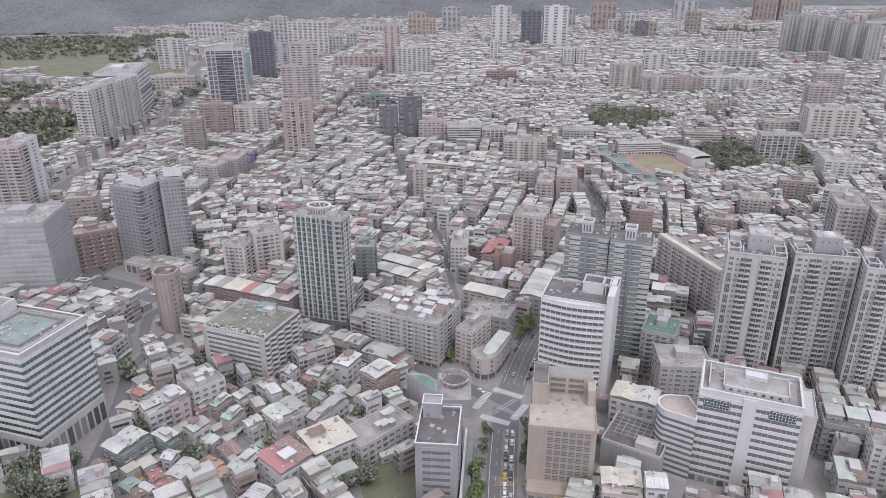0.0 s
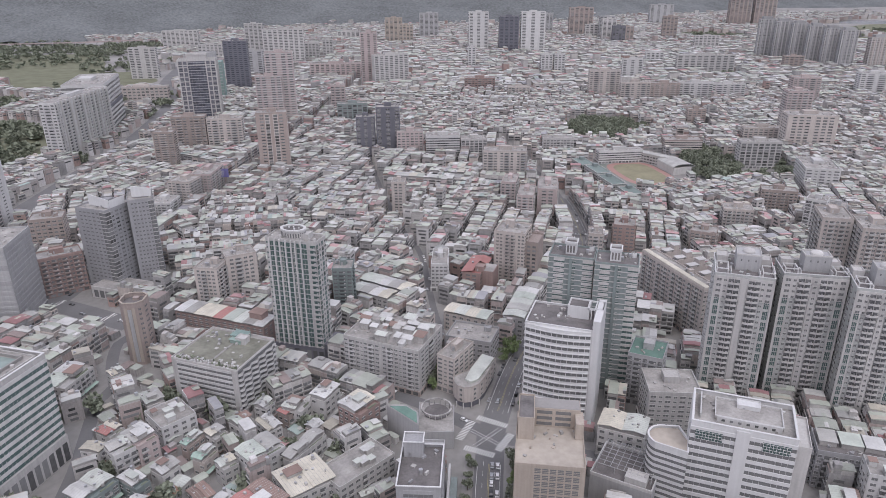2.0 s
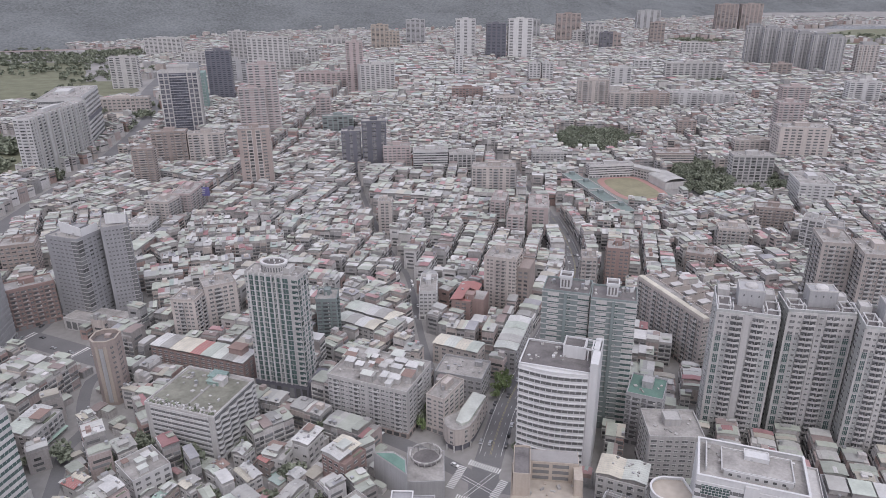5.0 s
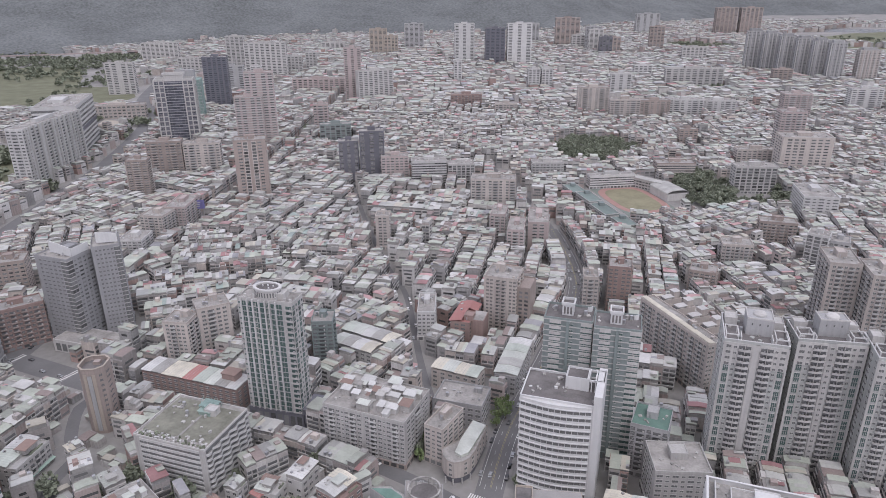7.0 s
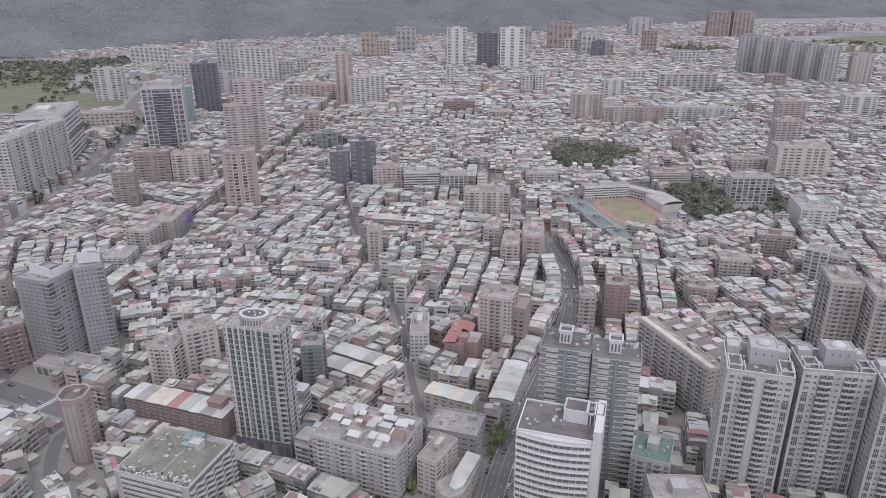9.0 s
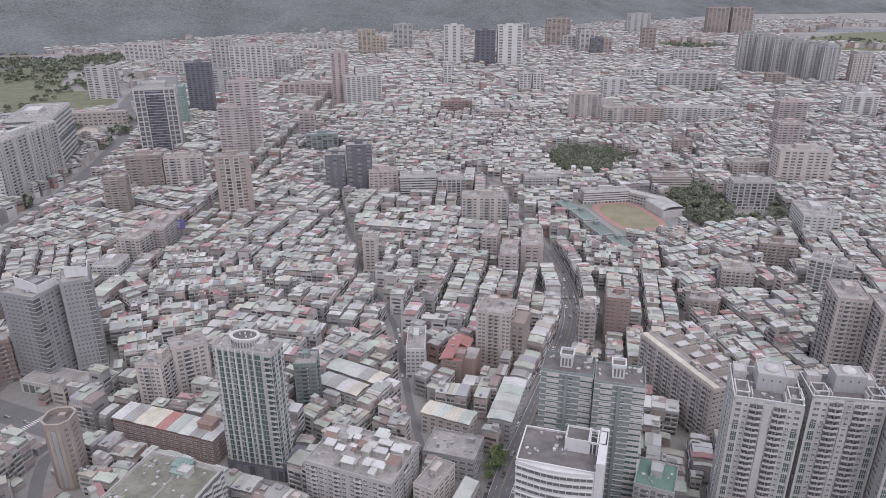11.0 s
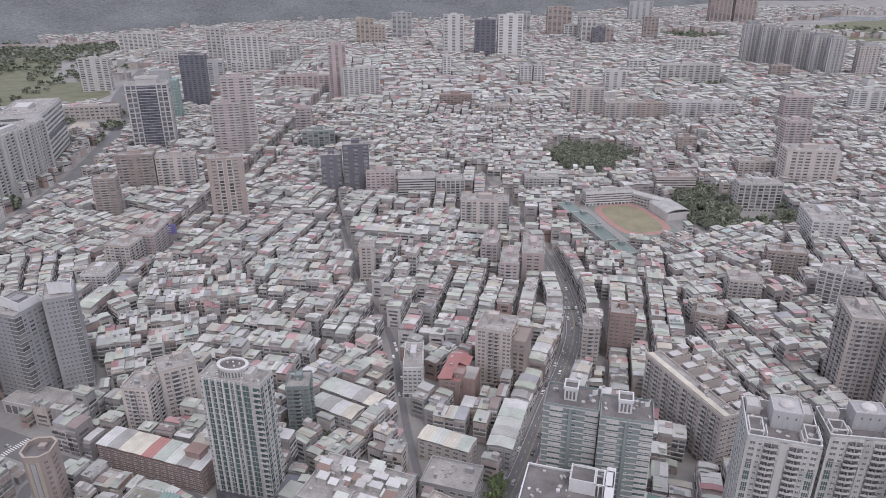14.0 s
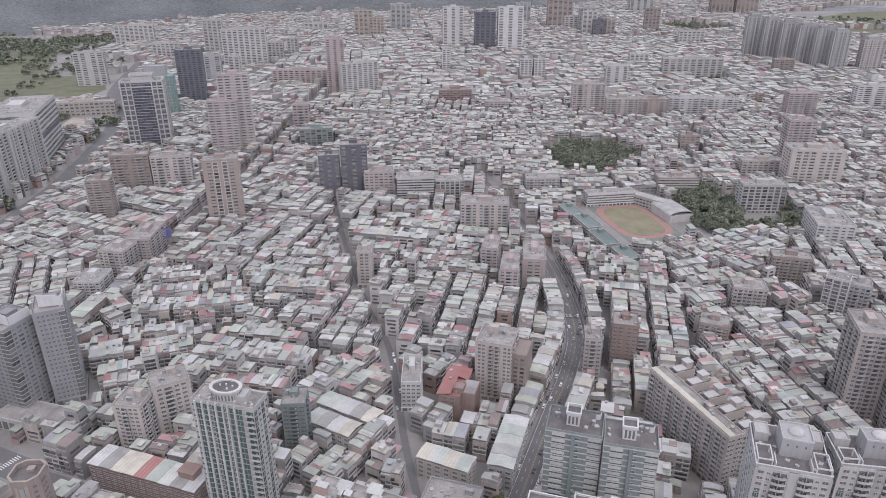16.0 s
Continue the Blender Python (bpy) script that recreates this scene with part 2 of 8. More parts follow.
def part(name, shape, mats, parent=None, label="", at=None):
    """Links one mesh (a Shape, or a mesh shared with others) as an object, under a thing or part if one is given."""
    me = shape.mesh(name, mats) if isinstance(shape, Shape) else shape
    ob = new(name, me)
    if parent is not None:
        ob.parent = parent
    if at is not None:
        ob.matrix_basis = at
    return tagged(ob, label)


def array_mesh(name, verts, quads, mat_index, mats):
    """A large mesh straight from arrays of vertices and quads."""
    me = bpy.data.meshes.new(name)
    nv, nq = len(verts), len(quads)
    me.vertices.add(nv)
    me.vertices.foreach_set("co", np.ascontiguousarray(verts, dtype=np.float32).ravel())
    me.loops.add(nq * 4)
    me.loops.foreach_set("vertex_index", np.ascontiguousarray(quads, dtype=np.int32).ravel())
    me.polygons.add(nq)
    me.polygons.foreach_set("loop_start", np.arange(nq, dtype=np.int32) * 4)
    me.polygons.foreach_set("loop_total", np.full(nq, 4, dtype=np.int32))
    for k in mats:
        me.materials.append(MAT[k])
    me.polygons.foreach_set("material_index", np.ascontiguousarray(mat_index, dtype=np.int32))
    me.update(calc_edges=True)
    me.validate()
    me.shade_flat()
    return me


# ---- the plan ----
# main streets as lines of ground points with a width
ROADS = {
    "avenue": ([(16, 120), (25, 241), (32, 300), (35, 317), (53, 372), (73, 415), (97, 467), (119, 514), (134, 555), (140, 597), (142, 646), (141, 690)], 14),
    "north_lane": ([(141, 690), (136, 760), (122, 850), (105, 950)], 6),
    "cross_street": ([(-330, 505), (-248, 465), (-214, 446), (-182, 432), (-148, 417), (-119, 406), (-88, 388), (-50, 370), (-12, 346), (12, 328), (34, 310), (62, 299), (84, 290), (120, 278)], 9),
    "west_street": ([(-370, 524), (-305, 492), (-255, 468), (-214, 447), (-196, 438)], 17),
    "octagon_lane": ([(-187, 428), (-195, 413), (-188, 385), (-178, 365), (-181, 349), (-175, 321), (-168, 291), (-164, 262), (-160, 225)], 7),
    "west_avenue": ([(-262, 470), (-250, 560), (-227, 684), (-201, 813), (-166, 1027), (-150, 1200), (-120, 1500)], 13),
    "rail_avenue": ([(-392, 640), (-392, 841), (-393, 970), (-421, 1201), (-461, 1340), (-515, 1479), (-570, 1800)], 28),
    "centre_lane": ([(14, 400), (7, 452), (-2, 551), (-20, 618), (-45, 743), (-70, 900)], 4.5),
}


def road_edge(pts, half):
    left, right = [], []
    for i, (x, y) in enumerate(pts):
        x0, y0 = pts[max(i - 1, 0)]
        x1, y1 = pts[min(i + 1, len(pts) - 1)]
        k = math.hypot(x1 - x0, y1 - y0)
        nx, ny = -(y1 - y0) / k, (x1 - x0) / k
        left.append((x + nx * half, y + ny * half))
        right.append((x - nx * half, y - ny * half))
    return left, right


def strip(shape, pts, half, z, mat=0, off=0.0):
    l, r = road_edge(pts, half)
    if off:
        l = road_edge(pts, half + off)[0]
        r = road_edge(pts, off - half)[0]
    vs = [(*p, z) for p in l] + [(*p, z) for p in r]
    n = len(pts)
    return shape.add(vs, [(n + i, n + i + 1, i + 1, i) for i in range(n - 1)], mat)


def smooth_line(pts, step=8.0):
    out = []
    for i in range(len(pts) - 1):
        p = [np.array(pts[min(max(i + k, 0), len(pts) - 1)], float) for k in (-1, 0, 1, 2)]
        n = max(2, int(np.linalg.norm(p[2] - p[1]) / step))
        for s in range(n):
            t = s / n
            out.append(tuple(0.5 * (2 * p[1] + (p[2] - p[0]) * t + (2 * p[0] - 5 * p[1] + 4 * p[2] - p[3]) * t * t + (3 * p[1] - p[0] - 3 * p[2] + p[3]) * t ** 3)))
    return out + [pts[-1]]


ground = Shape()
ground.add([(-4500, -600, 0), (4500, -600, 0), (4500, 4950, 0), (-4500, 4950, 0)], [(0, 1, 2, 3)])
tagged(part("ground", ground, ["ground"]), "grey built-over city ground between the houses", "ground", kind="structure")
ROAD_LINES = {}
for name, (pts, width) in ROADS.items():
    ROAD_LINES[name] = (smooth_line(pts), width)
    sh = Shape()
    strip(sh, ROAD_LINES[name][0], width / 2, 0.03 + 0.004 * len(ROAD_LINES))
    tagged(part("road", sh, ["asphalt"]), "worn grey asphalt city street", "road", kind="structure")

# footprints: centre x, y, width, depth, turn, height
PLAN = {
    "teal_tower": (-73.4, 396.2, 32.3, 12.0, -18.3, 77.0),
    "white_office": (72.3, 330.7, 36.2, 24.1, -20.6, 56.0),
    "twin_l": (82.7, 367.9, 24.0, 17.0, -19.8, 76.0),
    "twin_r": (104.2, 357.0, 22.4, 17.0, -17.4, 76.0),
    "striped_office": (133.5, 257.4, 40.1, 24.7, -22.3, 46.0),
    "brown_hotel": (52.7, 258.8, 28.4, 35.2, -9.6, 36.0),
    "dark_slab": (-2.0, 243.7, 17.4, 25.9, -5.0, 36.0),
    "left_glass": (-205.0, 290.7, 38.5, 52.7, 72.7, 57.0),
    "pair_l": (-230.0, 504.9, 27.8, 26.0, -22.6, 63.0),
    "pair_r": (-207.7, 515.5, 17.4, 24.0, 20.7, 66.0),
    "octo": (-171.8, 394.6, 14.2, 15.2, -0.6, 41.0),
    "dept": (-109.4, 353.6, 41.3, 35.5, -21.8, 29.0),
    "block645": (-17.5, 370.8, 47.2, 32.0, -25.3, 28.0),
    "beige_a": (-144.8, 458.9, 16.4, 16.0, -11.4, 34.0),
    "beige_b": (-129.2, 474.1, 20.9, 17.0, 25.1, 37.0),
    "apt_a": (166.4, 343.3, 28.2, 27.2, -20.4, 76.0),
    "apt_b": (199.6, 338.8, 30.5, 19.2, -13.1, 76.0),
    "apt_c": (225.1, 321.4, 25.4, 24.0, -18.8, 76.0),
    "brown_apt": (67.0, 496.8, 22.8, 22.0, -21.8, 42.0),
    "brick_red": (39.1, 480.9, 13.3, 30.0, -20.2, 20.0),
    "slab_apt_front": (166.8, 430.0, 66.2, 10.0, -73.0, 37.0),
    "narrow_white": (12.9, 494.8, 12.0, 30.0, -4.3, 21.0),
    "long_roofs": (-29.4, 461.5, 31.8, 30.0, -33.8, 13.0),
    "hall_long": (64.8, 430.0, 13.5, 44.0, -21.5, 14.0),
    "hall_beige": (29.3, 420.2, 30.3, 12.0, -28.6, 13.0),
    "corner_grey": (29.6, 390.0, 28.0, 20.0, -21.1, 15.0),
    "corner_tall": (17.6, 359.4, 11.0, 22.0, -33.1, 22.0),
    "brick_row": (-127.5, 421.4, 67.7, 15.0, -22.8, 15.0),
    "right_brown_a": (283.0, 462.0, 19.0, 28.0, -17.1, 62.0),
    "right_brown_b": (300.0, 440.0, 24.0, 28.0, -16.3, 62.0),
    "grey_flats": (200.0, 267.0, 46.0, 17.0, -19.0, 19.5),
    "green_top": (121.0, 341.5, 17.9, 20.0, -26.8, 30.0),
    "grey_low": (124.8, 315.1, 25.6, 22.0, -6.4, 26.0),
    "pink_a": (97.2, 633.9, 14.3, 34.0, -12.5, 27.0),
    "pink_b": (120.1, 651.9, 18.3, 40.0, -11.1, 28.0),
    "pink_c": (86.8, 673.8, 13.5, 30.0, -14.3, 27.0),
    "thin_tower": (-21.7, 655.5, 12.5, 14.0, -4.4, 32.0),
    "pencil_beige": (131.5, 508.2, 10.7, 16.0, -11.6, 34.0),
    "brown_pair": (156.7, 520.4, 16.2, 18.0, -17.1, 36.0),
    "block_west": (-233.2, 686.9, 22.3, 23.0, -13.2, 28.0),
    "block_west_b": (-219.9, 719.6, 19.8, 40.0, -4.4, 28.0),
    "white_west": (-242.1, 649.9, 21.3, 24.0, -4.4, 19.0),
    "mid_a": (228.1, 538.4, 19.3, 18.0, -27.5, 22.0),
    "mid_b": (275.1, 585.9, 24.3, 18.0, -15.2, 24.0),
    "mid_c": (334.9, 634.4, 31.1, 16.0, -18.6, 24.0),
    "mid_d": (338.4, 574.9, 16.3, 14.0, -39.1, 34.0),
    "mid_e": (356.8, 575.0, 14.9, 18.0, -29.7, 28.0),
    "behind_teal": (-54.1, 453.7, 13.3, 16.0, -0.6, 34.0),
    "grey_far_left": (-290.5, 451.5, 47.7, 40.0, 5.7, 58.0),
    "red_brick_left": (-265.7, 494.6, 31.1, 16.0, 33.5, 30.0),
    "brown_left": (-309.5, 571.6, 25.3, 20.0, 16.5, 32.0),
    "slab_left": (-434.5, 919.0, 121.0, 20.0, 83.8, 72.0),
    "white_mall": (-468.5, 1046.0, 104.0, 54.0, 101.0, 72.0),
    "ornate": (-327.0, 1085.6, 54.0, 22.0, 8.0, 91.0),
    "black": (-336.0, 1352.2, 42.0, 22.0, 5.0, 93.0),
    "brown_row_a": (-291.0, 902.2, 40.8, 16.0, 5.0, 46.9),
    "brown_row_b": (-248.0, 907.6, 43.2, 16.0, 5.0, 42.8),
    "pencil312": (-291.0, 811.2, 22.0, 16.0, 5.0, 48.0),
    "tower500": (-164.5, 793.7, 33.0, 20.0, 8.0, 72.0),
    "pink514": (-201.0, 1052.1, 39.4, 18.0, 8.0, 106.0),
    "pink_low": (-216.0, 1040.4, 36.5, 18.0, 8.0, 75.3),
    "slab514": (-310.5, 1692.0, 92.1, 20.0, 5.0, 83.3),
    "slabs339": (-657.3, 2044.6, 95.0, 20.0, 5.0, 53.0),
    "slab400": (-513.3, 1812.8, 57.3, 18.0, 5.0, 39.4),
    "slab480": (-416.0, 1867.3, 44.1, 18.0, 5.0, 83.0),
    "brown682": (-97.9, 1418.2, 31.5, 18.0, 5.0, 98.4),
    "white698": (-57.1, 1402.5, 68.5, 18.0, 20.0, 58.9),
    "tan723": (-73.2, 2124.9, 49.5, 18.0, 0.0, 75.0),
    "grey783": (29.6, 2250.4, 57.4, 18.0, 0.0, 79.1),
    "wd869": (153.6, 1911.2, 50.4, 22.0, 0.0, 102.6),
    "dark922": (227.7, 1871.9, 49.3, 22.0, 0.0, 93.9),
    "white954": (288.6, 1869.8, 60.8, 22.0, 0.0, 104.6),
    "wp995": (260.7, 1489.6, 23.4, 16.0, 0.0, 45.4),
    "wp1017": (287.0, 1488.8, 22.2, 16.0, 0.0, 45.4),
    "teal640": (-101.0, 1061.3, 43.8, 16.0, 5.0, 30.5),
    "dark675": (-67.8, 875.8, 22.8, 18.0, 3.0, 49.0),
    "dark_b": (-40.2, 874.4, 28.8, 20.0, 3.0, 60.9),
    "pink744": (-13.3, 864.5, 31.8, 18.0, 0.0, 32.7),
    "white793": (26.5, 850.3, 40.5, 18.0, 0.0, 30.3),
    "white854": (63.9, 851.5, 31.4, 18.0, 0.0, 25.7),
    "longpink": (-171.7, 1485.6, 103.3, 16.0, 0.0, 33.0),
    "beige892": (90.5, 751.0, 45.6, 20.0, -8.0, 36.3),
    "pink_far_left": (-382.3, 595.4, 36.6, 24.0, 5.0, 70.9),
    "pink_side": (-375.0, 610.9, 19.8, 20.0, 5.0, 72.5),
    "river_tower_a": (820.9, 1719.7, 33.8, 24.0, -12.0, 91.9),
    "river_tower_b": (840.2, 1678.7, 33.0, 24.0, -12.0, 89.9),
    "river_tower_c": (858.7, 1639.6, 32.3, 24.0, -12.0, 88.0),
    "river_tower_d": (876.4, 1602.1, 31.6, 24.0, -12.0, 86.2),
    "river_tower_e": (893.4, 1566.3, 30.9, 24.0, -12.0, 84.4),
    "river_tower_f": (909.6, 1531.9, 30.3, 24.0, -12.0, 82.8),
    "dk1046": (498.4, 2267.2, 73.0, 20.0, 0.0, 89.4),
    "wh1104": (544.0, 2101.6, 40.4, 18.0, 0.0, 68.1),
    "brn1145": (589.9, 2070.0, 31.8, 18.0, 0.0, 49.0),
    "gr1190": (876.5, 2660.6, 84.7, 20.0, 0.0, 73.3),
    "far_brown": (1118.7, 2558.7, 73.4, 24.0, 0.0, 96.3),
    "far_brown2": (1204.4, 2554.7, 75.1, 24.0, 0.0, 96.1),
    "w1237": (597.7, 1505.1, 117.2, 18.0, -8.0, 39.0),
    "b1078": (313.9, 1223.1, 51.5, 18.0, -5.0, 50.4),
    "ws1138": (418.3, 1417.1, 39.3, 14.0, -8.0, 43.5),
    "r1134": (353.9, 1174.5, 47.7, 16.0, -5.0, 37.8),
    "r1186": (402.4, 1173.4, 47.7, 16.0, -5.0, 35.9),
    "r1237": (457.1, 1182.3, 54.9, 16.0, -8.0, 35.2),
    "r1296": (515.9, 1191.2, 54.2, 16.0, -8.0, 30.9),
    "hosp1422": (480.1, 862.3, 57.8, 30.0, -10.0, 46.9),
    "twr1415": (491.1, 919.6, 31.0, 22.0, -8.0, 65.4),
    "twr_b": (628.5, 1158.3, 43.4, 22.0, -8.0, 45.1),
    "sch1343": (389.0, 795.0, 45.2, 18.0, -8.0, 30.5),
    "whosp1461": (409.3, 705.3, 32.7, 46.0, -15.0, 27.9),
    "school_white": (236.0, 825.3, 53.4, 12.0, 4.0, 14.8),
    "brn1207": (322.5, 859.3, 45.5, 20.0, -5.0, 18.7),
    "white_right": (776.0, 1209.8, 52.0, 20.0, -8.0, 42.5),
    "tower_rr": (967.0, 1511.1, 41.0, 20.0, -8.0, 69.2),
    "sml1249": (387.9, 990.3, 24.7, 14.0, -6.0, 29.1),
    "pale_gate": (-350.0, 1523.1, 49.6, 16.0, 3.9, 55.6),
    "white_slim": (-306.2, 1552.3, 21.5, 16.0, 3.4, 50.2),
    "pale_a": (-258.0, 1767.3, 33.9, 16.0, 2.5, 44.6),
    "pale_b": (-225.4, 1809.6, 24.9, 16.0, 2.1, 48.1),
    "tan_b": (-37.4, 2122.3, 39.0, 16.0, 0.3, 56.2),
    "white_sm": (114.5, 1603.6, 17.0, 16.0, -1.2, 49.2),
    "grey_b": (405.5, 2360.3, 46.0, 16.0, -2.9, 67.8),
    "brick_mid": (108.0, 1303.1, 54.6, 16.0, -1.4, 28.5),
    "pink_mid": (-131.7, 1156.8, 22.5, 16.0, 2.0, 42.0),
    "dark_c": (563.1, 2062.9, 36.0, 16.0, -4.6, 51.3),
    "grey_c": (550.7, 2154.1, 44.3, 16.0, -4.3, 71.5),
    "grey_d": (732.3, 2135.9, 41.6, 16.0, -5.7, 71.3),
    "broad_e": (757.9, 1912.8, 63.1, 16.0, -6.5, 37.3),
    "brown_f": (788.6, 1511.8, 39.0, 16.0, -8.3, 33.5),
    "beige_g": (441.2, 899.2, 49.2, 16.0, -7.9, 22.5),
    "white_h": (168.2, 858.7, 37.1, 16.0, -3.4, 22.6),
    "pale_i": (-578.1, 1543.4, 55.2, 16.0, 6.2, 62.1),
    "low_j": (-495.0, 1291.4, 91.9, 16.0, 6.3, 22.1),
    "white_k": (528.8, 1624.2, 38.9, 16.0, -5.4, 30.7),
    "pale_m": (513.5, 2181.5, 37.8, 16.0, -4.0, 46.4),
    "pale_n": (-215.9, 2254.9, 69.5, 16.0, 1.6, 28.2),
    "beige_o": (170.2, 1238.4, 37.2, 16.0, -2.4, 22.8),
}

# single houses near the crossing: centre x, y, width, depth, turn, height of the walls, roof, wall
OWN = [
    (-143.4, 290.0, 10.9, 11.2, 46, 14, "grey_sheet", "white_wall"),
    (-137.0, 297.1, 10.4, 15.0, 52, 14.5, "grey_sheet", "pink_wall"),
    (-158.2, 312.1, 8.9, 10.9, 60, 7, "red_sheet", "pale_wall"),
    (-159.3, 296.1, 5.9, 10.5, 76, 9, "cream_sheet", "white_wall"),
    (-129.4, 317.7, 18.2, 20.0, 43, 13, "deck", "white_wall"),
    (-148.5, 268.5, 16.9, 14.6, 60, 9, "white_sheet", "teal_wall"),
    (-131.9, 273.3, 7.0, 13.6, 57, 8, "white_sheet", "teal_wall"),
    (-120.9, 282.0, 9.6, 9.0, 56, 8, "white_sheet", "pale_wall"),
    (-118.8, 255.2, 12.3, 8.8, 67, 5, "white_sheet", "white_wall"),
    (-89.5, 256.6, 15.8, 7.7, 58, 7, "pale_sheet", "white_wall"),
    (-107.5, 261.0, 5.9, 10.1, 58, 3.2, "orange_sheet", "beige_wall"),
    (-100.4, 254.7, 5.7, 6.7, 68, 3.2, "orange_sheet", "beige_wall"),
    (-101.7, 269.8, 8.1, 11.6, 44, 3.5, "rust_sheet", "grey_wall"),
    (-158.0, 256.9, 9.0, 6.8, 77, 5, "rust_sheet", "pale_wall"),
    (-139.5, 247.2, 6.9, 6.7, 56, 3.2, "green_sheet", "pale_wall"),
    (-132.7, 242.0, 10.1, 7.0, 59, 3.2, "rust_sheet", "beige_wall"),
    (-121.2, 245.5, 10.1, 8.7, 53, 3.5, "red_sheet", "pale_wall"),
    (-129.9, 252.4, 5.6, 7.4, 41, 3.5, "red_sheet", "beige_wall"),
    (-104.5, 289.7, 9.7, 7.3, 65, 8, "green_sheet", "beige_wall"),
    (-113.3, 299.9, 10.6, 5.0, 61, 9, "green_sheet", "brown_wall"),
    (-103.0, 304.6, 7.7, 8.7, 51, 9, "cream_sheet", "pale_wall"),
    (-77.2, 285.7, 17.7, 14.9, 45, 14, "mint_sheet", "white_wall"),
    (-78.7, 311.7, 7.5, 12.2, 43, 9, "cream_sheet", "pale_wall"),
    (-93.7, 316.1, 8.7, 9.4, 52, 8, "mint_sheet", "pale_wall"),
    (-71.0, 323.7, 8.1, 8.0, 54, 8, "red_sheet", "brown_wall"),
    (-66.9, 325.6, 10.2, 11.5, 68, 10, "pale_sheet", "pale_wall"),
    (-52.7, 331.2, 13.7, 9.5, 62, 14, "white_sheet", "pale_wall"),
    (-33.4, 315.1, 14.4, 15.3, 50, 17, "white_sheet", "brick_wall"),
    (-57.4, 290.6, 23.2, 7.0, 57, 11, "grey_sheet", "pale_wall"),
    (-54.2, 266.5, 21.1, 19.4, 35, 13, "cream_sheet", "pale_wall"),
    (-70.2, 251.2, 17.3, 17.9, 48, 14, "red_sheet", "white_wall"),
    (-31.8, 275.8, 31.9, 16.9, 44, 13, "deck", "pale_wall"),
    (-24.0, 268.7, 14.1, 4.0, 31, 4, "pale_sheet", "pale_wall"),
    (-84.5, 328.9, 7.5, 7.9, 64, 9, "white_sheet", "pale_wall"),
    (-55.9, 310.4, 6.3, 6.5, 54, 8, "white_sheet", "beige_wall"),
    (-92.0, 281.1, 7.6, 8.8, 43, 10, "pale_sheet", "pale_wall"),
    (-105.1, 250.5, 7.7, 7.1, 49, 3, "white_sheet", "pale_wall"),
    (-78.9, 234.2, 8.2, 8.7, 64, 8, "white_sheet", "pale_wall"),
    (-114.0, 274.6, 10.5, 7.1, 67, 4, "orange_sheet", "pale_wall"),
    (-126.3, 261.8, 6.2, 5.8, 73, 6, "white_sheet", "pale_wall"),
    (-128.4, 310.3, 6.6, 9.3, 49, 5, "pale_sheet", "pale_wall"),
    (-198.9, 355.8, 23.2, 16.7, 76, 12, "mint_sheet", "pale_wall"),
    (-173.1, 360.3, 7.2, 11.1, 46, 10, "cream_sheet", "white_wall"),
    (-145.0, 335.2, 9.3, 11.7, 38, 10, "pale_sheet", "pale_wall"),
    (95.4, 293.1, 21.9, 14.0, -26, 17, "cream_sheet", "white_wall"),
    (85.4, 223.8, 8.0, 9.0, -9, 23, "white_sheet", "white_wall"),
    (73.2, 229.2, 16.0, 15.0, -10, 18, "cream_sheet", "beige_wall"),
    (193.5, 249.0, 13.0, 13.0, -20, 24, "deck", "white_wall"),
    (176.5, 243.0, 11.0, 15.0, -20, 11, "mint_sheet", "pale_wall"),
]


# ---- the low city: rows of shop houses with sheet-metal roofs ----
# districts: a point and the turn of its rows; a house belongs to the nearest point
DISTRICTS = [(-60, 270, 36), (-160, 300, 30), (-110, 420, -18), (-20, 470, -33), (-110, 520, 74), (-230, 600, 42), (-170, 610, 98), (-170, 560, 105), (-20, 600, -16), (60, 600, -16), (60, 680, 74), (40, 400, 70), (-60, 660, 78),
             (180, 560, -16), (185, 640, 74), (250, 530, 6), (270, 610, 100), (300, 660, 24), (210, 300, -18), (130, 200, -20), (-250, 450, -20), (-350, 560, 10), (-100, 330, 125), (-30, 310, 36), (-290, 640, 20), (380, 620, -15)]
_rng = random.Random(21)
for j in range(21):
    for i in range(-12, 13):
        dx, dy = i * 145 + _rng.uniform(-45, 45) + (j % 2) * 70, 745 + j * 112 + _rng.uniform(-35, 35)
        if abs(dx) < 0.72 * dy + 150:
            lean = 14 * math.sin(dx / 310) + 10 * math.sin(dy / 270 + 1) - 6
            DISTRICTS.append((dx, dy, lean + _rng.choice([0, 90, 90]) + _rng.uniform(-6, 6)))
PARKS = []  # centre x, y, radius: open ground with no houses
for x, y, r in [(248, 790, 56), (246, 745, 46), (326, 762, 46), (262, 1002, 66), (250, 960, 46), (340, 845, 34), (1560, 2430, 270), (1350, 2090, 110), (1800, 2600, 260), (900, 2250, 110), (345, 795, 52), (-1000, 1780, 330), (-1280, 2150, 300), (-1000, 2100, 200), (-820, 2080, 160), (-1100, 1500, 160), (-700, 1750, 120), (-30, 238, 16), (-70, 215, 14), (-195, 225, 30), (-560, 880, 100), (-640, 1000, 120), (-560, 1020, 60), (-700, 880, 90), (-760, 1030, 90), (-590, 780, 60), (-660, 1500, 170), (-560, 1250, 60), (-800, 1200, 140), (-1000, 1600, 200), (395, 745, 30), (620, 1450, 40), (-1300, 2000, 350), (-900, 1850, 120), (-480, 1200, 48), (-485, 1255, 40), (-357, 1250, 28)]:
    PARKS.append((x, y, r))


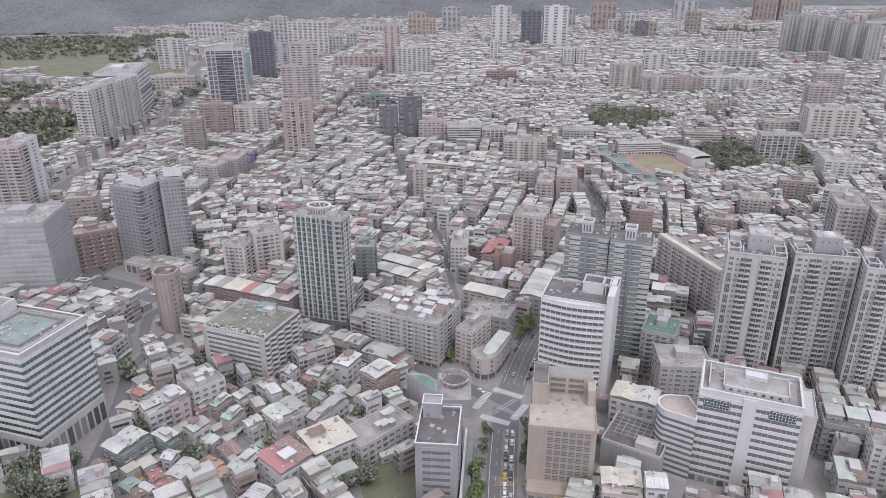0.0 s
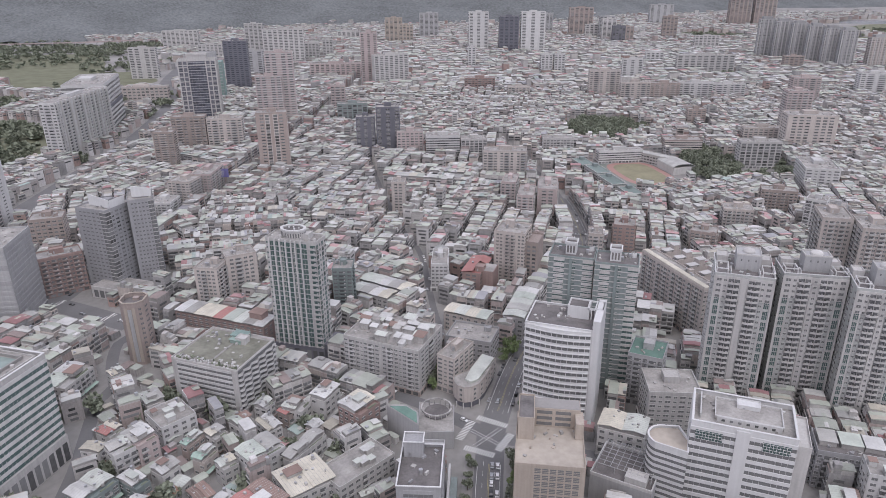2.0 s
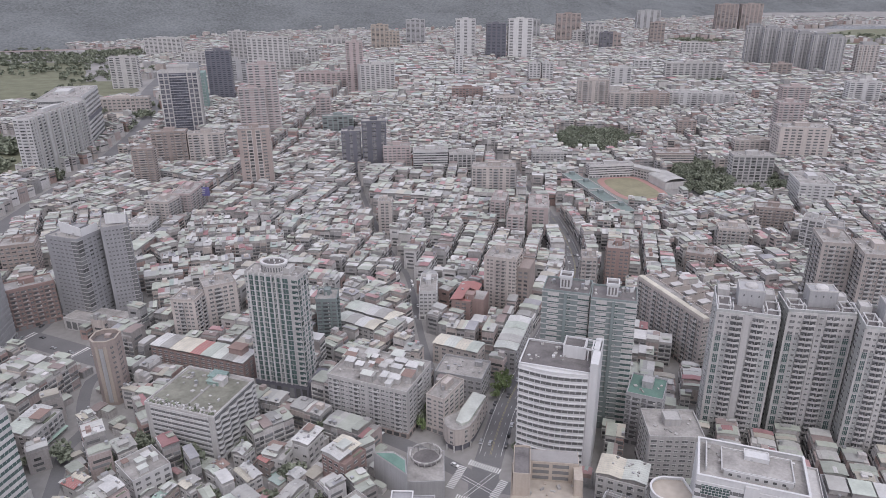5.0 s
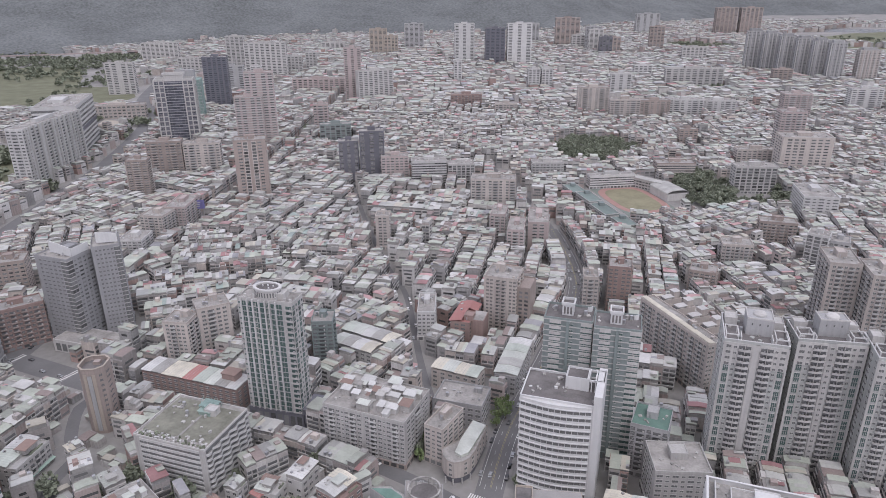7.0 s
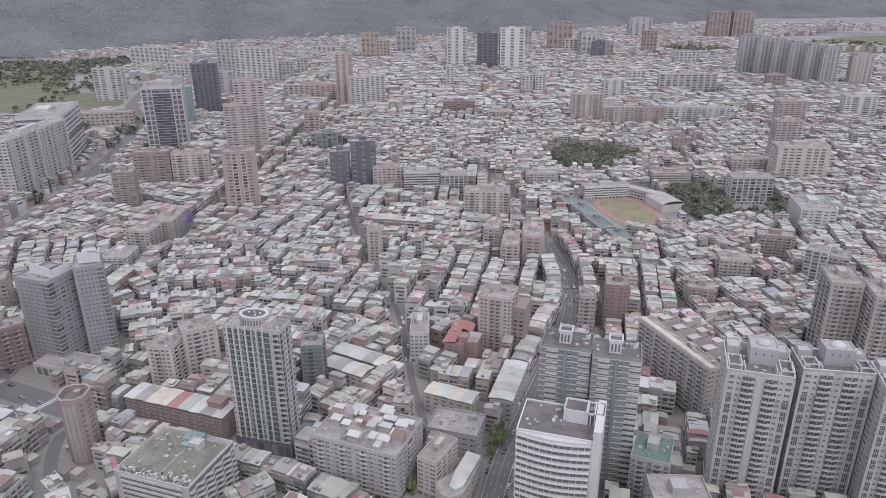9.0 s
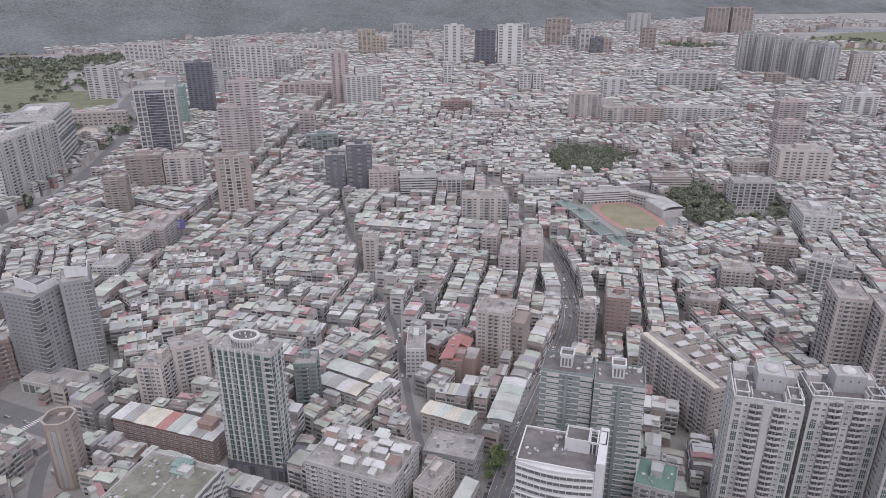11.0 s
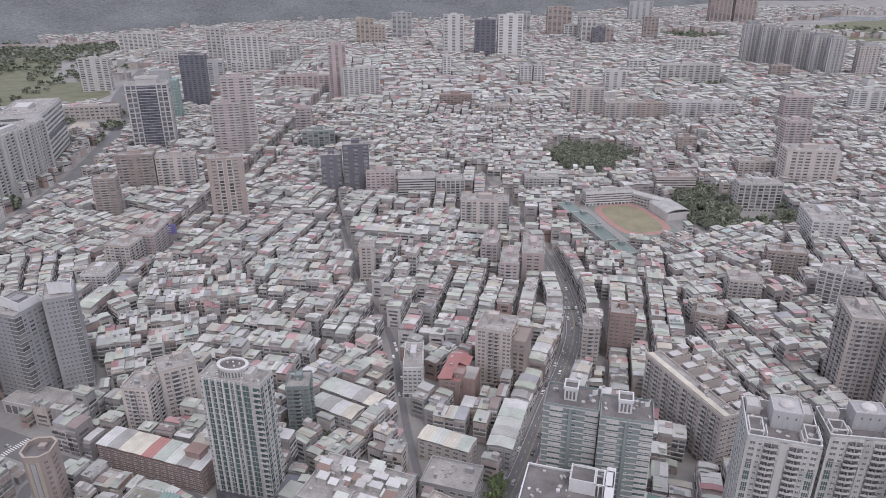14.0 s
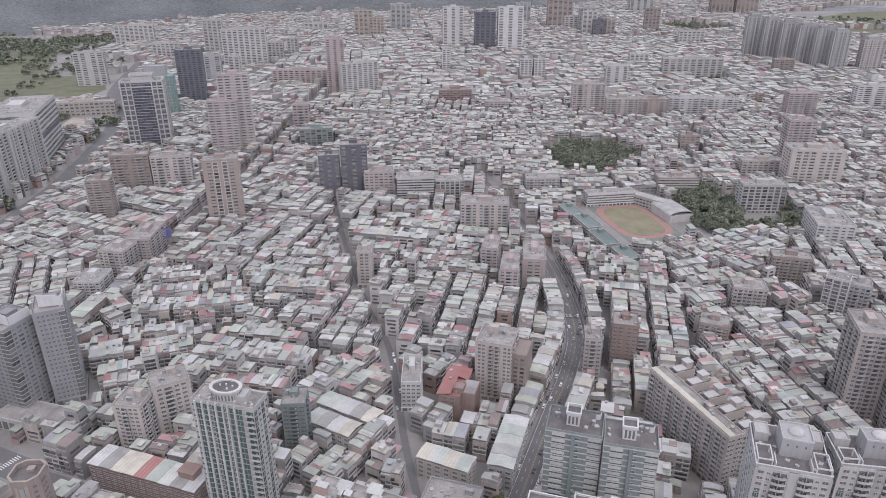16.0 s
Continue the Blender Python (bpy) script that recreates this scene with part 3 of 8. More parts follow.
def seg_dist(px, py, line):
    a = np.array(line)
    best = np.full(px.shape, 1e9)
    for (x0, y0), (x1, y1) in zip(a[:-1], a[1:]):
        dx, dy = x1 - x0, y1 - y0
        t = np.clip(((px - x0) * dx + (py - y0) * dy) / (dx * dx + dy * dy), 0, 1)
        best = np.minimum(best, np.hypot(px - x0 - t * dx, py - y0 - t * dy))
    return best


def extents(ang, dep, w, other):
    """Half sizes of a turned lot along the axes of another turn."""
    t = np.radians(ang - other)
    c, s = np.abs(np.cos(t)), np.abs(np.sin(t))
    return c * dep / 2 + s * w / 2, s * dep / 2 + c * w / 2


def frontage_lots(rng, unit):
    """Rows of houses that line both sides of the main streets."""
    rows = []
    for name in ("avenue", "cross_street", "west_avenue"):
        line, width = ROAD_LINES[name]
        for side in (-1, 1):
            p = np.array(line, float)
            leng = np.concatenate([[0], np.cumsum(np.hypot(*np.diff(p, axis=0).T))])
            v, h0, depth = 4.0, rng.uniform(11.5, 16), rng.uniform(10.5, 13)
            block = v + rng.uniform(25, 55)
            while v < leng[-1] - 6:
                w = rng.choice([rng.uniform(4.2, 6.5), rng.uniform(7.0, 10.0)]) * unit
                m = v + w / 2
                x, y = np.interp(m, leng, p[:, 0]), np.interp(m, leng, p[:, 1])
                dx, dy = np.interp(m + 3, leng, p[:, 0]) - np.interp(m - 3, leng, p[:, 0]), np.interp(m + 3, leng, p[:, 1]) - np.interp(m - 3, leng, p[:, 1])
                k = math.hypot(dx, dy)
                ux, uy = side * dy / k, -side * dx / k
                off = width / 2 + 1.6 + depth / 2
                rows.append((x + ux * off, y + uy * off, math.degrees(math.atan2(-dx, dy)), w - 0.1, depth, -side, -1, h0))
                v += w
                if rng.random() < 0.25:
                    h0 = rng.uniform(10.5, 18)
                if v > block:
                    v += rng.uniform(3.5, 6)
                    block, depth, h0 = v + rng.uniform(25, 60), rng.uniform(9.5, 13), rng.uniform(10.5, 17)
    return np.array(rows)


def house_lots(near, far, unit=1.0):
    """Lots in rows: x, y, turn, width along the row, depth, side of the row it faces."""
    rng = np.random.default_rng(11 + int(near))
    seeds = np.array([d[:2] for d in DISTRICTS], float)
    rows = []
    for k, (sx, sy, ang) in enumerate(DISTRICTS):
        if sy < near - 260 or sy > far + 260:
            continue
        c, s = math.cos(radians(ang)), math.sin(radians(ang))
        reach = 260 if sy < 700 else 150
        u = -reach
        while u < reach:
            depth = rng.uniform(8.8, 11.6) * unit
            yard = rng.uniform(1.2, 3.2)
            for face, off in ((-1, depth / 2), (1, depth * 1.5 + yard)):
                v = -reach + rng.uniform(0, 20)
                block = v + rng.uniform(30, 75)
                h0 = rng.uniform(10.5, 15)
                while v < reach:
                    w = rng.choice([rng.uniform(4.0, 5.6), rng.uniform(5.0, 8.5)]) * unit
                    rows.append((sx + c * (u + off) - s * (v + w / 2), sy + s * (u + off) + c * (v + w / 2), ang, w - 0.06, depth, face, k, h0))
                    v += w
                    if rng.random() < 0.22:
                        h0 = rng.uniform(10, 16)
                    if v > block:
                        v += rng.uniform(2.5, 5)
                        h0 = rng.uniform(10, 16)
                        block = v + rng.uniform(30, 75)
            u += depth * 2 + yard + rng.uniform(3.5, 5.5)
    a = np.array(rows)
    x, y = a[:, 0], a[:, 1]
    a = a[(y > near) & (y <= far) & (np.abs(x) < 0.70 * y + 90)]
    # each lot stays with the nearest district, with a narrow street along the border
    out = []
    for k in np.unique(a[:, 6]).astype(int):
        mine = a[a[:, 6] == k]
        close = np.hypot(seeds[:, 0] - seeds[k, 0], seeds[:, 1] - seeds[k, 1]) < 560
        close[k] = False
        d0 = np.hypot(mine[:, 0] - seeds[k, 0], mine[:, 1] - seeds[k, 1])
        d1 = np.hypot(mine[:, :1] - seeds[close, 0], mine[:, 1:2] - seeds[close, 1]).min(axis=1)
        out.append(mine[d1 - d0 > 5])
    a = np.concatenate(out)
    keep = np.ones(len(a), bool)
    half = np.minimum(a[:, 3], a[:, 4]) / 2
    for name, (line, width) in ROAD_LINES.items():
        rows_deep = 15.0 if name in ("avenue", "cross_street", "west_avenue") else 1.2
        keep &= seg_dist(a[:, 0], a[:, 1], line) > width / 2 + rows_deep + half
    f = frontage_lots(np.random.default_rng(5), 1.0)
    f = f[(f[:, 1] > max(near, 330)) & (f[:, 1] <= far) & (np.abs(f[:, 0]) < 0.70 * f[:, 1] + 90)]
    a = np.concatenate([a[keep], f]) if len(f) else a[keep]
    x, y = a[:, 0], a[:, 1]
    keep = np.ones(len(a), bool)
    for line, width in ROAD_LINES.values():
        keep &= seg_dist(x, y, line) > width / 2 + 4.5
    for px, py, r in PARKS:
        keep &= np.hypot(x - px, y - py) > r
    for px, py, w, dd, ang, h in [*PLAN.values(), *(o[:6] for o in OWN), (108, 250, 26, 36, -20, 30), (8, 308, 40, 34, 0, 16), (27, 351, 27, 40, -25, 16), (164, 262, 16, 60, -20, 16), (92, 268, 30, 24, -30, 16), (-216, 484, 44, 20, -20, 9), (-236, 252, 46, 30, 72, 20), (188, 764, 16, 52, 11, 9), (202, 702, 16, 58, 11, 9), (252, 703, 96, 7, 4, 9), (291, 786, 26, 34, 12, 9)]:
        c, s = math.cos(radians(ang)), math.sin(radians(ang))
        lx, ly = (x - px) * c + (y - py) * s, -(x - px) * s + (y - py) * c
        ex, ey = extents(a[:, 2], a[:, 4], a[:, 3], ang)
        keep &= ~((np.abs(lx) < w / 2 + ex + 0.8) & (np.abs(ly) < dd / 2 + ey + 0.8))
    return a[keep]


def city_mesh(lots, seed, windows):
    """Houses of many lots in one pair of arrays: walls, rooftop rooms, metal roofs, windows."""
    rng = np.random.default_rng(seed)
    n = len(lots)
    x, y, ang, w, dep, face, _, h0 = lots.T
    # neighbours of one run share their height and the way their roof is built
    run = (h0 * 7.31) % 1.0
    odd = rng.random(n) < 0.42
    h = h0 + np.where(odd, rng.uniform(-2.5, 2.0, n), rng.choice([0.0, 0.0, 0.25, -0.3, 0.5], n))
    tall = (rng.random(n) < 0.03) & (w > 6)
    h = np.where(tall, h + rng.uniform(4, 11, n), h)
    up = np.where(odd, rng.uniform(0.3, 2.6, n), 1.0 + 1.6 * run)
    c, s = np.cos(np.radians(ang)), np.sin(np.radians(ang))
    V, Q, M = [], [], []
    count = 0

    def put(loc, quads, mat, sel=slice(None)):
        nonlocal count
        # loc: houses x corners x 3 in house axes (depth along x, width along y)
        xx, yy, cc, ss = x[sel], y[sel], c[sel], s[sel]
        wx = xx[:, None] + cc[:, None] * loc[..., 0] - ss[:, None] * loc[..., 1]
        wy = yy[:, None] + ss[:, None] * loc[..., 0] + cc[:, None] * loc[..., 1]
        v = np.stack([wx, wy, loc[..., 2]], -1)
        k, p = v.shape[:2]
        q = np.array(quads)[None] + (np.arange(k) * p)[:, None, None] + count
        V.append(v.reshape(-1, 3))
        Q.append(q.reshape(-1, 4))
        M.append(np.full(k * len(quads), mat))
        count += k * p

    def boxes(cx, cy, cz, sx, sy, sz, mat, sel=slice(None)):
        b = BOX[None] * np.stack([sx, sy, sz], -1)[:, None, :] + np.stack([cx, cy, cz], -1)[:, None, :]
        put(b, BOX_F[:5], mat, sel)

    z0 = np.zeros(n)
    boxes(z0, z0, z0, dep, w, h, 0)
    inset = rng.uniform(0.1, 0.9, n)
    boxes(z0 - face * inset * 0.5, z0, h, dep - 0.6 - inset, w - 0.3, up, 1)
    # party walls rise between neighbours, parapets close the terraces
    pick = np.where(rng.random(n) < (0.0, 0.25, 0.45)[windows])[0]
    k = len(pick)
    boxes(np.zeros(k), w[pick] * 0.5, h[pick], dep[pick] * rng.uniform(0.6, 1.0, k), np.full(k, 0.25), up[pick] + rng.uniform(0.3, 1.1, k), 0, pick)
    boxes(face[pick] * (dep[pick] * 0.5 - 0.15), np.zeros(k), h[pick], np.full(k, 0.25), w[pick], np.full(k, 1.0), 0, pick)
    # the metal roof: a thin folded sheet, tilted a little, over part or all of the house
    cover = np.where(odd, rng.uniform(0.55, 1.02, n), 0.84 + 0.18 * ((h0 * 3.7) % 1.0))
    rise = np.where(odd, rng.uniform(0.05, 0.7, n), 0.12 + 0.62 * ((h0 * 13.1) % 1.0))
    tilt = np.where(odd, rng.uniform(-0.12, 0.12, n), 0.07 * (((h0 * 5.3) % 1.0) - 0.5))
    cross = rng.random(n) < 0.07
    sec = np.array([(-.5, 0, 0), (0, 0, 0), (.5, 0, 0), (.5, 1, 0), (0, 1, 1), (-.5, 1, 0)])
    hx = np.where(cross, w + 0.06, dep * cover + 0.7)
    hy = np.where(cross, dep * cover + 0.7, w + 0.05)
    sx = sec[None, :, 0] * hx[:, None]
    sz = sec[None, :, 1] * 0.22 + sec[None, :, 2] * rise[:, None]
    ring = []
    for e in (-0.5, 0.5):
        a, b = sx, np.broadcast_to((e * hy)[:, None], sx.shape)
        lx = np.where(cross[:, None], b, a) - (face * (1 - cover) * dep * 0.5)[:, None]
        ly = np.where(cross[:, None], -a, b)
        ring.append(np.stack([lx, ly, (h + up)[:, None] + sz + lx * tilt[:, None]], -1))
    loc = np.concatenate(ring, 1)
    fs = [(i, (i + 1) % 6, 6 + (i + 1) % 6, 6 + i) for i in range(2, 6)] + [(0, 5, 4, 1), (1, 4, 3, 2), (7, 10, 11, 6), (8, 9, 10, 7)]
    put(loc, [f[::-1] for f in fs], 2)
    # a patch of another sheet over one half of many roofs
    pick = np.where((rng.random(n) < (0.1, 0.3, 0.5)[windows]) & ~cross)[0]
    k = len(pick)
    part_w, shift = rng.uniform(0.35, 0.6, k), rng.choice([-1, 1], k)
    reach = rng.choice([1.0, 1.0, 0.55], k)
    ring = []
    for e in (-0.5, 0.5):
        a = sec[None, :, 0] * (dep[pick] * cover[pick] + 0.8)[:, None]
        b = (shift * (1 - part_w) * 0.5 * w[pick] + e * part_w * w[pick])[:, None] + np.zeros((1, 6))
        lx = a * reach[:, None] - (face[pick] * (1 - cover[pick]) * dep[pick] * 0.5)[:, None]
        zz = (h + up)[pick][:, None] + 0.12 + sec[None, :, 1] * 0.2 + sec[None, :, 2] * rise[pick][:, None] + lx * tilt[pick][:, None]
        ring.append(np.stack([lx, b, zz], -1))
    put(np.concatenate(ring, 1), [f[::-1] for f in fs], 2, pick)
    # a second, smaller sheet at another level on many houses
    pick = np.where(rng.random(n) < (0.15, 0.25, 0.30)[windows])[0]
    k = len(pick)
    lx, ly = rng.uniform(-0.3, 0.3, k) * dep[pick], rng.uniform(-0.28, 0.28, k) * w[pick]
    sx2, sy2 = dep[pick] * rng.uniform(0.25, 0.5, k), w[pick] * rng.uniform(0.35, 0.6, k)
    zb, lean2 = h[pick] + up[pick] + rise[pick] * 0.5 + rng.uniform(0.25, 1.6, k), rng.uniform(-0.5, 0.5, k)
    b = BOX[None] * np.stack([sx2, sy2, np.full(k, 0.18)], -1)[:, None, :] + np.stack([lx, ly, zb], -1)[:, None, :]
    b[..., 2] += BOX[None, :, 0] * lean2[:, None] * 2
    put(b, BOX_F, 2, pick)
    boxes(lx, ly, h[pick] + up[pick] * 0.5, sx2 - 0.8, sy2 - 0.8, zb - h[pick] - up[pick] * 0.5, 1, pick)
    # stair heads and tanks on some roofs
    pick = np.where(rng.random(n) < (0.1, 0.2, 0.22)[windows])[0]
    k = len(pick)
    boxes(rng.uniform(-3, 3, k), rng.uniform(-1.5, 1.5, k), h[pick], rng.uniform(2.5, 3.6, k), rng.uniform(2.5, 4, k), up[pick] + rng.uniform(1.6, 3.2, k), 0, pick)
    pick = np.where(rng.random(n) < (0.0, 0.1, 0.22)[windows])[0]
    k = len(pick)
    boxes(-face[pick] * dep[pick] * 0.4, rng.uniform(-2, 2, k), h[pick], np.full(k, 1.5), np.full(k, 1.5), np.full(k, 2.9) + up[pick] * 0.4, 4, pick)
    if windows:
        for side in (-1, 1):
            seen = -(side * c * x + side * s * y) > 0.05 * np.hypot(x, y)
            for fl in range(4 - 2 * windows, 8):
                whole = rng.random(n) < (0.55 if windows == 2 else 2)
                for col in range(2):
                    sel = np.where(seen & (h > fl * 3.1 + 3.0) & (rng.random(n) < 0.95) & ~(whole & (col == 1)))[0]
                    k = len(sel)
                    ww = np.where(whole[sel], w[sel] * 0.82, w[sel] * 0.38)
                    at = np.where(whole[sel], 0.0, (col - 0.5) * w[sel] * 0.48)
                    out = np.full(k, 0.08) if fl == 0 else np.where(rng.random(k) < 0.35, 0.7, 0.08)
                    cx = side * (dep[sel] / 2 + out / 2 - 0.02)
                    boxes(cx, at, np.full(k, fl * 3.1 + 0.8), out, ww, np.full(k, 1.6), 3, sel)
                    if col == 0 and fl > 0 and windows == 2:
                        # a slab edge or awning line between floors
                        boxes(side * (dep[sel] / 2 + 0.15), np.zeros(k), np.full(k, fl * 3.1 + 0.25), np.full(k, 0.5), w[sel] * 0.98, np.full(k, 0.45), 5, sel)
        for end in (-1, 1):
            seen = -(-end * s * x + end * c * y) > 0.05 * np.hypot(x, y)
            for fl in range(2 * (2 - windows), 8):
                sel = np.where(seen & (h > fl * 3.1 + 3.0) & (rng.random(n) < 0.85))[0]
                k = len(sel)
                boxes(rng.uniform(-0.08, 0.08, k) * dep[sel], end * (w[sel] / 2 + 0.02), np.full(k, fl * 3.1 + 0.8), dep[sel] * rng.uniform(0.3, 0.78, k), np.full(k, 0.12), np.full(k, 1.5), 3, sel)
    return np.concatenate(V), np.concatenate(Q), np.concatenate(M)


CITY_MATS = ["house_wall", "roof_room", "sheet", "window", "steel", "pale_wall"]


WORDS_ROOF = {"white_sheet": "white", "pale_sheet": "grey-green", "grey_sheet": "grey", "cream_sheet": "cream", "red_sheet": "red", "rust_sheet": "rusty brown", "deck": "bare concrete", "orange_sheet": "faded orange", "green_sheet": "green", "mint_sheet": "pale mint"}
WORDS_WALL = {"pale_wall": "pale grey", "grey_wall": "grey", "beige_wall": "beige", "white_wall": "white", "brown_wall": "brown", "brick_wall": "red-brown", "pink_wall": "pinkish red", "teal_wall": "grey-green"}
HOUSE_GLASS = ("window", "pale_wall", "steel")


def house(x, y, w, d, ang, h, roof_kind, wall, k):
    """One of the nearest houses: walls, rooftop room, folded metal roof, windows, sheds, tank. Front is -y."""
    rng = random.Random(k)
    t = new("house")
    t.matrix_basis = pose(x, y, 0, 0, 0, ang)
    tagged(t, f"{WORDS_WALL[wall]} tiled house under a {WORDS_ROOF[roof_kind]} roof", "house", "row houses")
    part("wall", Shape().box(0, 0, 0, w, d, h), [wall], t)
    low_one = h < 6
    up = 0.2 if roof_kind == "deck" else (0.5 if low_one else rng.uniform(1.4, 2.4))
    if roof_kind == "deck":
        part("parapet", Shape().ring(0, 0, h, w, d, 1.0, 0.25), [wall], t)
        part("roof_deck", Shape().box(0, 0, h, w - 0.5, d - 0.5, 0.1), ["deck"], t)
        for j in range(2 + int(w * d / 120)):
            sx, sy, bw, bd, bh = rng.uniform(-0.35, 0.35) * w, rng.uniform(-0.3, 0.3) * d, rng.uniform(2.4, 4.5), rng.uniform(2.4, 4), rng.uniform(2.2, 3.0)
            sh = part("roof_shed", Shape().box(sx, sy, h + 0.1, bw, bd, bh), [rng.choice([wall, "roof_room"])], t)
            part("shed_roof", Shape().box(sx, sy, h + 0.1 + bh, bw + 0.6, bd + 0.6, 0.16, 0, 0, False), [rng.choice(["white_sheet", "pale_sheet", "grey_sheet", "rust_sheet"])], sh)
    else:
        rise = rng.choice([0.5, 0.9, 1.3]) if not low_one else 0.9
        back = rng.choice([0.0, 0.0, 0.22, 0.34]) * d if not low_one else 0.0
        part("rooftop_room", Shape().box(0, 0.2 + back / 2, h, w - 0.5, d - 1.0 - back, up), ["roof_room" if not low_one else wall], t)
        tints = [roof_kind] + [rng.choice([roof_kind, "white_sheet", "pale_sheet", "grey_sheet", "mint_sheet", "cream_sheet", "rust_sheet"]) for _ in range(2)]
        cuts = [-0.5, rng.uniform(-0.15, 0.15), 0.5] if w > 7 else [-0.5, 0.5]
        ridge_y = rng.random() < 0.5
        if back:
            part("terrace_wall", Shape().ring(0, -d / 2 + back / 2, h, w, back, 1.0, 0.2), [wall], t)
            part("planter", Shape().box(w * 0.2, -d / 2 + back * 0.4, h, w * 0.4, 0.8, 0.7), ["leaf"], t, "row of potted plants")
        for i in range(len(cuts) - 1):
            x0, x1 = cuts[i] * w - (0.35 if i == 0 else 0.0), cuts[i + 1] * w + (0.35 if i == len(cuts) - 2 else 0.0)
            y0, y1 = -d / 2 - 0.4 + back, d / 2 + 0.4
            z, ym, xm = h + up + 0.28 * i, (y0 + y1) / 2, (x0 + x1) / 2
            if ridge_y:
                top = [(x0, y0, z), (x1, y0, z), (x1, ym, z + rise), (x0, ym, z + rise), (x1, y1, z), (x0, y1, z)]
            else:
                top = [(x0, y1, z), (x0, y0, z), (xm, y0, z + rise), (xm, y1, z + rise), (x1, y0, z), (x1, y1, z)]
            low = [(p, q, r - 0.2) for p, q, r in top]
            piece = part("roof", Shape().add(top + low, [(0, 1, 2, 3), (3, 2, 4, 5), (9, 8, 7, 6), (11, 10, 8, 9), (0, 6, 7, 1), (5, 4, 10, 11), (1, 7, 8, 2), (2, 8, 10, 4), (0, 3, 9, 6), (3, 5, 11, 9)]), [tints[i]], t)
            ribs = Shape()
            span = (x1 - x0) if ridge_y else (y1 - y0)
            m = int(span / 1.4)
            for j in range(1, m):
                f = j / m
                for sg in (0, 1):
                    if ridge_y:
                        xx, ye = x0 + span * f, (y0, y1)[sg]
                        e = [(xx - .06, ye, z + .05), (xx + .06, ye, z + .05), (xx + .06, ym, z + rise + .05), (xx - .06, ym, z + rise + .05)]
                    else:
                        yy, xe = y0 + span * f, (x0, x1)[sg]
                        e = [(xe, yy - .06, z + .05), (xe, yy + .06, z + .05), (xm, yy + .06, z + rise + .05), (xm, yy - .06, z + rise + .05)]
                    ribs.add(e, [(0, 1, 2, 3)])
            if ribs.v:
                tagged(part("roof_ribs", ribs, ["grey_sheet"], piece), kind="stuff")
        z = h + up
        bits = Shape()
        for _ in range(3 + int(w * d / 40)):
            bits.box(rng.uniform(-0.42, 0.42) * w, rng.uniform(-0.42, 0.42) * d, z + 0.1, rng.uniform(0.5, 1.3), rng.uniform(0.5, 1.3), rng.uniform(0.5, 1.1) + rise * 0.5, rng.choice([0, 1, 2]), rng.uniform(0, 90))
        tagged(part("roof_clutter", bits, ["roof_room", "white_wall", "steel"], t), kind="stuff")
        if not low_one:
            part("awning", Shape().add([(-w / 2, -d / 2, 3.4), (w / 2, -d / 2, 3.4), (w / 2, -d / 2 - 1.6, 2.8), (-w / 2, -d / 2 - 1.6, 2.8), (-w / 2, -d / 2, 3.3), (w / 2, -d / 2, 3.3), (w / 2, -d / 2 - 1.6, 2.7), (-w / 2, -d / 2 - 1.6, 2.7)], [(3, 2, 1, 0), (4, 5, 6, 7), (2, 3, 7, 6)]), [rng.choice(["green_sheet", "grey_sheet", "rust_sheet"])], t)
        if not low_one and rng.random() < 0.5:
            bw, bd, sx, sy = w * rng.uniform(0.3, 0.5), d * rng.uniform(0.25, 0.45), rng.uniform(-0.2, 0.2) * w, rng.uniform(-0.2, 0.2) * d
            sh = part("upper_shed", Shape().box(sx, sy, z - 0.4, bw, bd, 2.6), ["roof_room"], t)
            part("shed_roof", Shape().box(sx, sy, z + 2.2, bw + 0.8, bd + 0.8, 0.18, 0, 0, False), [rng.choice(["white_sheet", "pale_sheet", "grey_sheet", "rust_sheet"])], sh)
    floors = max(1, int(h / 3.0))
    fh = h / floors
    # openings of the front one by one, those of the flank towards the avenue joined
    n = max(1, round(w / 4.2))
    for f in range(floors):
        for i in range(n):
            kind = "b" if f and rng.random() < 0.35 else "w"
            part(BAY_NAME[kind], bay_mesh(kind, 3.6, 3.0, HOUSE_GLASS), [], t, at=pose(-w / 2 + w * (i + 0.5) / n, -d / 2, f * fh + 0.1))
    nd = max(1, round(d / 4.2))
    sh = Shape()
    for turn in (90, 270):
        m = pose(0, 0, 0, 0, 0, turn)
        for f in range(floors):
            for i in range(nd):
                if rng.random() < 0.8:
                    o = bay_shape("w", 3.2, 3.0)
                    sh.add([m @ pose(-d / 2 + d * (i + 0.5) / nd, -w / 2, f * fh + 0.1) @ Vector(v) for v in o.v], o.f, 0)
                    sh.m[-15:] = [1] * 15
    tagged(part("flank_glazing", sh, ["window", "pale_wall"], t), kind="stuff")
    if rng.random() < 0.45 and not low_one:
        tk = part("water_tank", Shape().disc(w * 0.36, d * 0.3, h + up + 1.2, 0.7, 1.7, 0, 8), ["steel"], t, "stainless steel water tank")
        part("tank_stand", Shape().box(w * 0.36, d * 0.3, h, 1.4, 1.4, up + 1.2), ["roof_room"], tk)


lots = house_lots(170, 700, 1.0)
lots = lots[np.argsort(lots[:, 1])]
own = (np.abs(lots[:, 0]) < 0.60 * lots[:, 1] + 10) & (lots[:, 1] > 190)
NEAR_LOTS = lots[own][:64]
own[np.where(own)[0][64:]] = False
REST_LOTS = lots[~own]
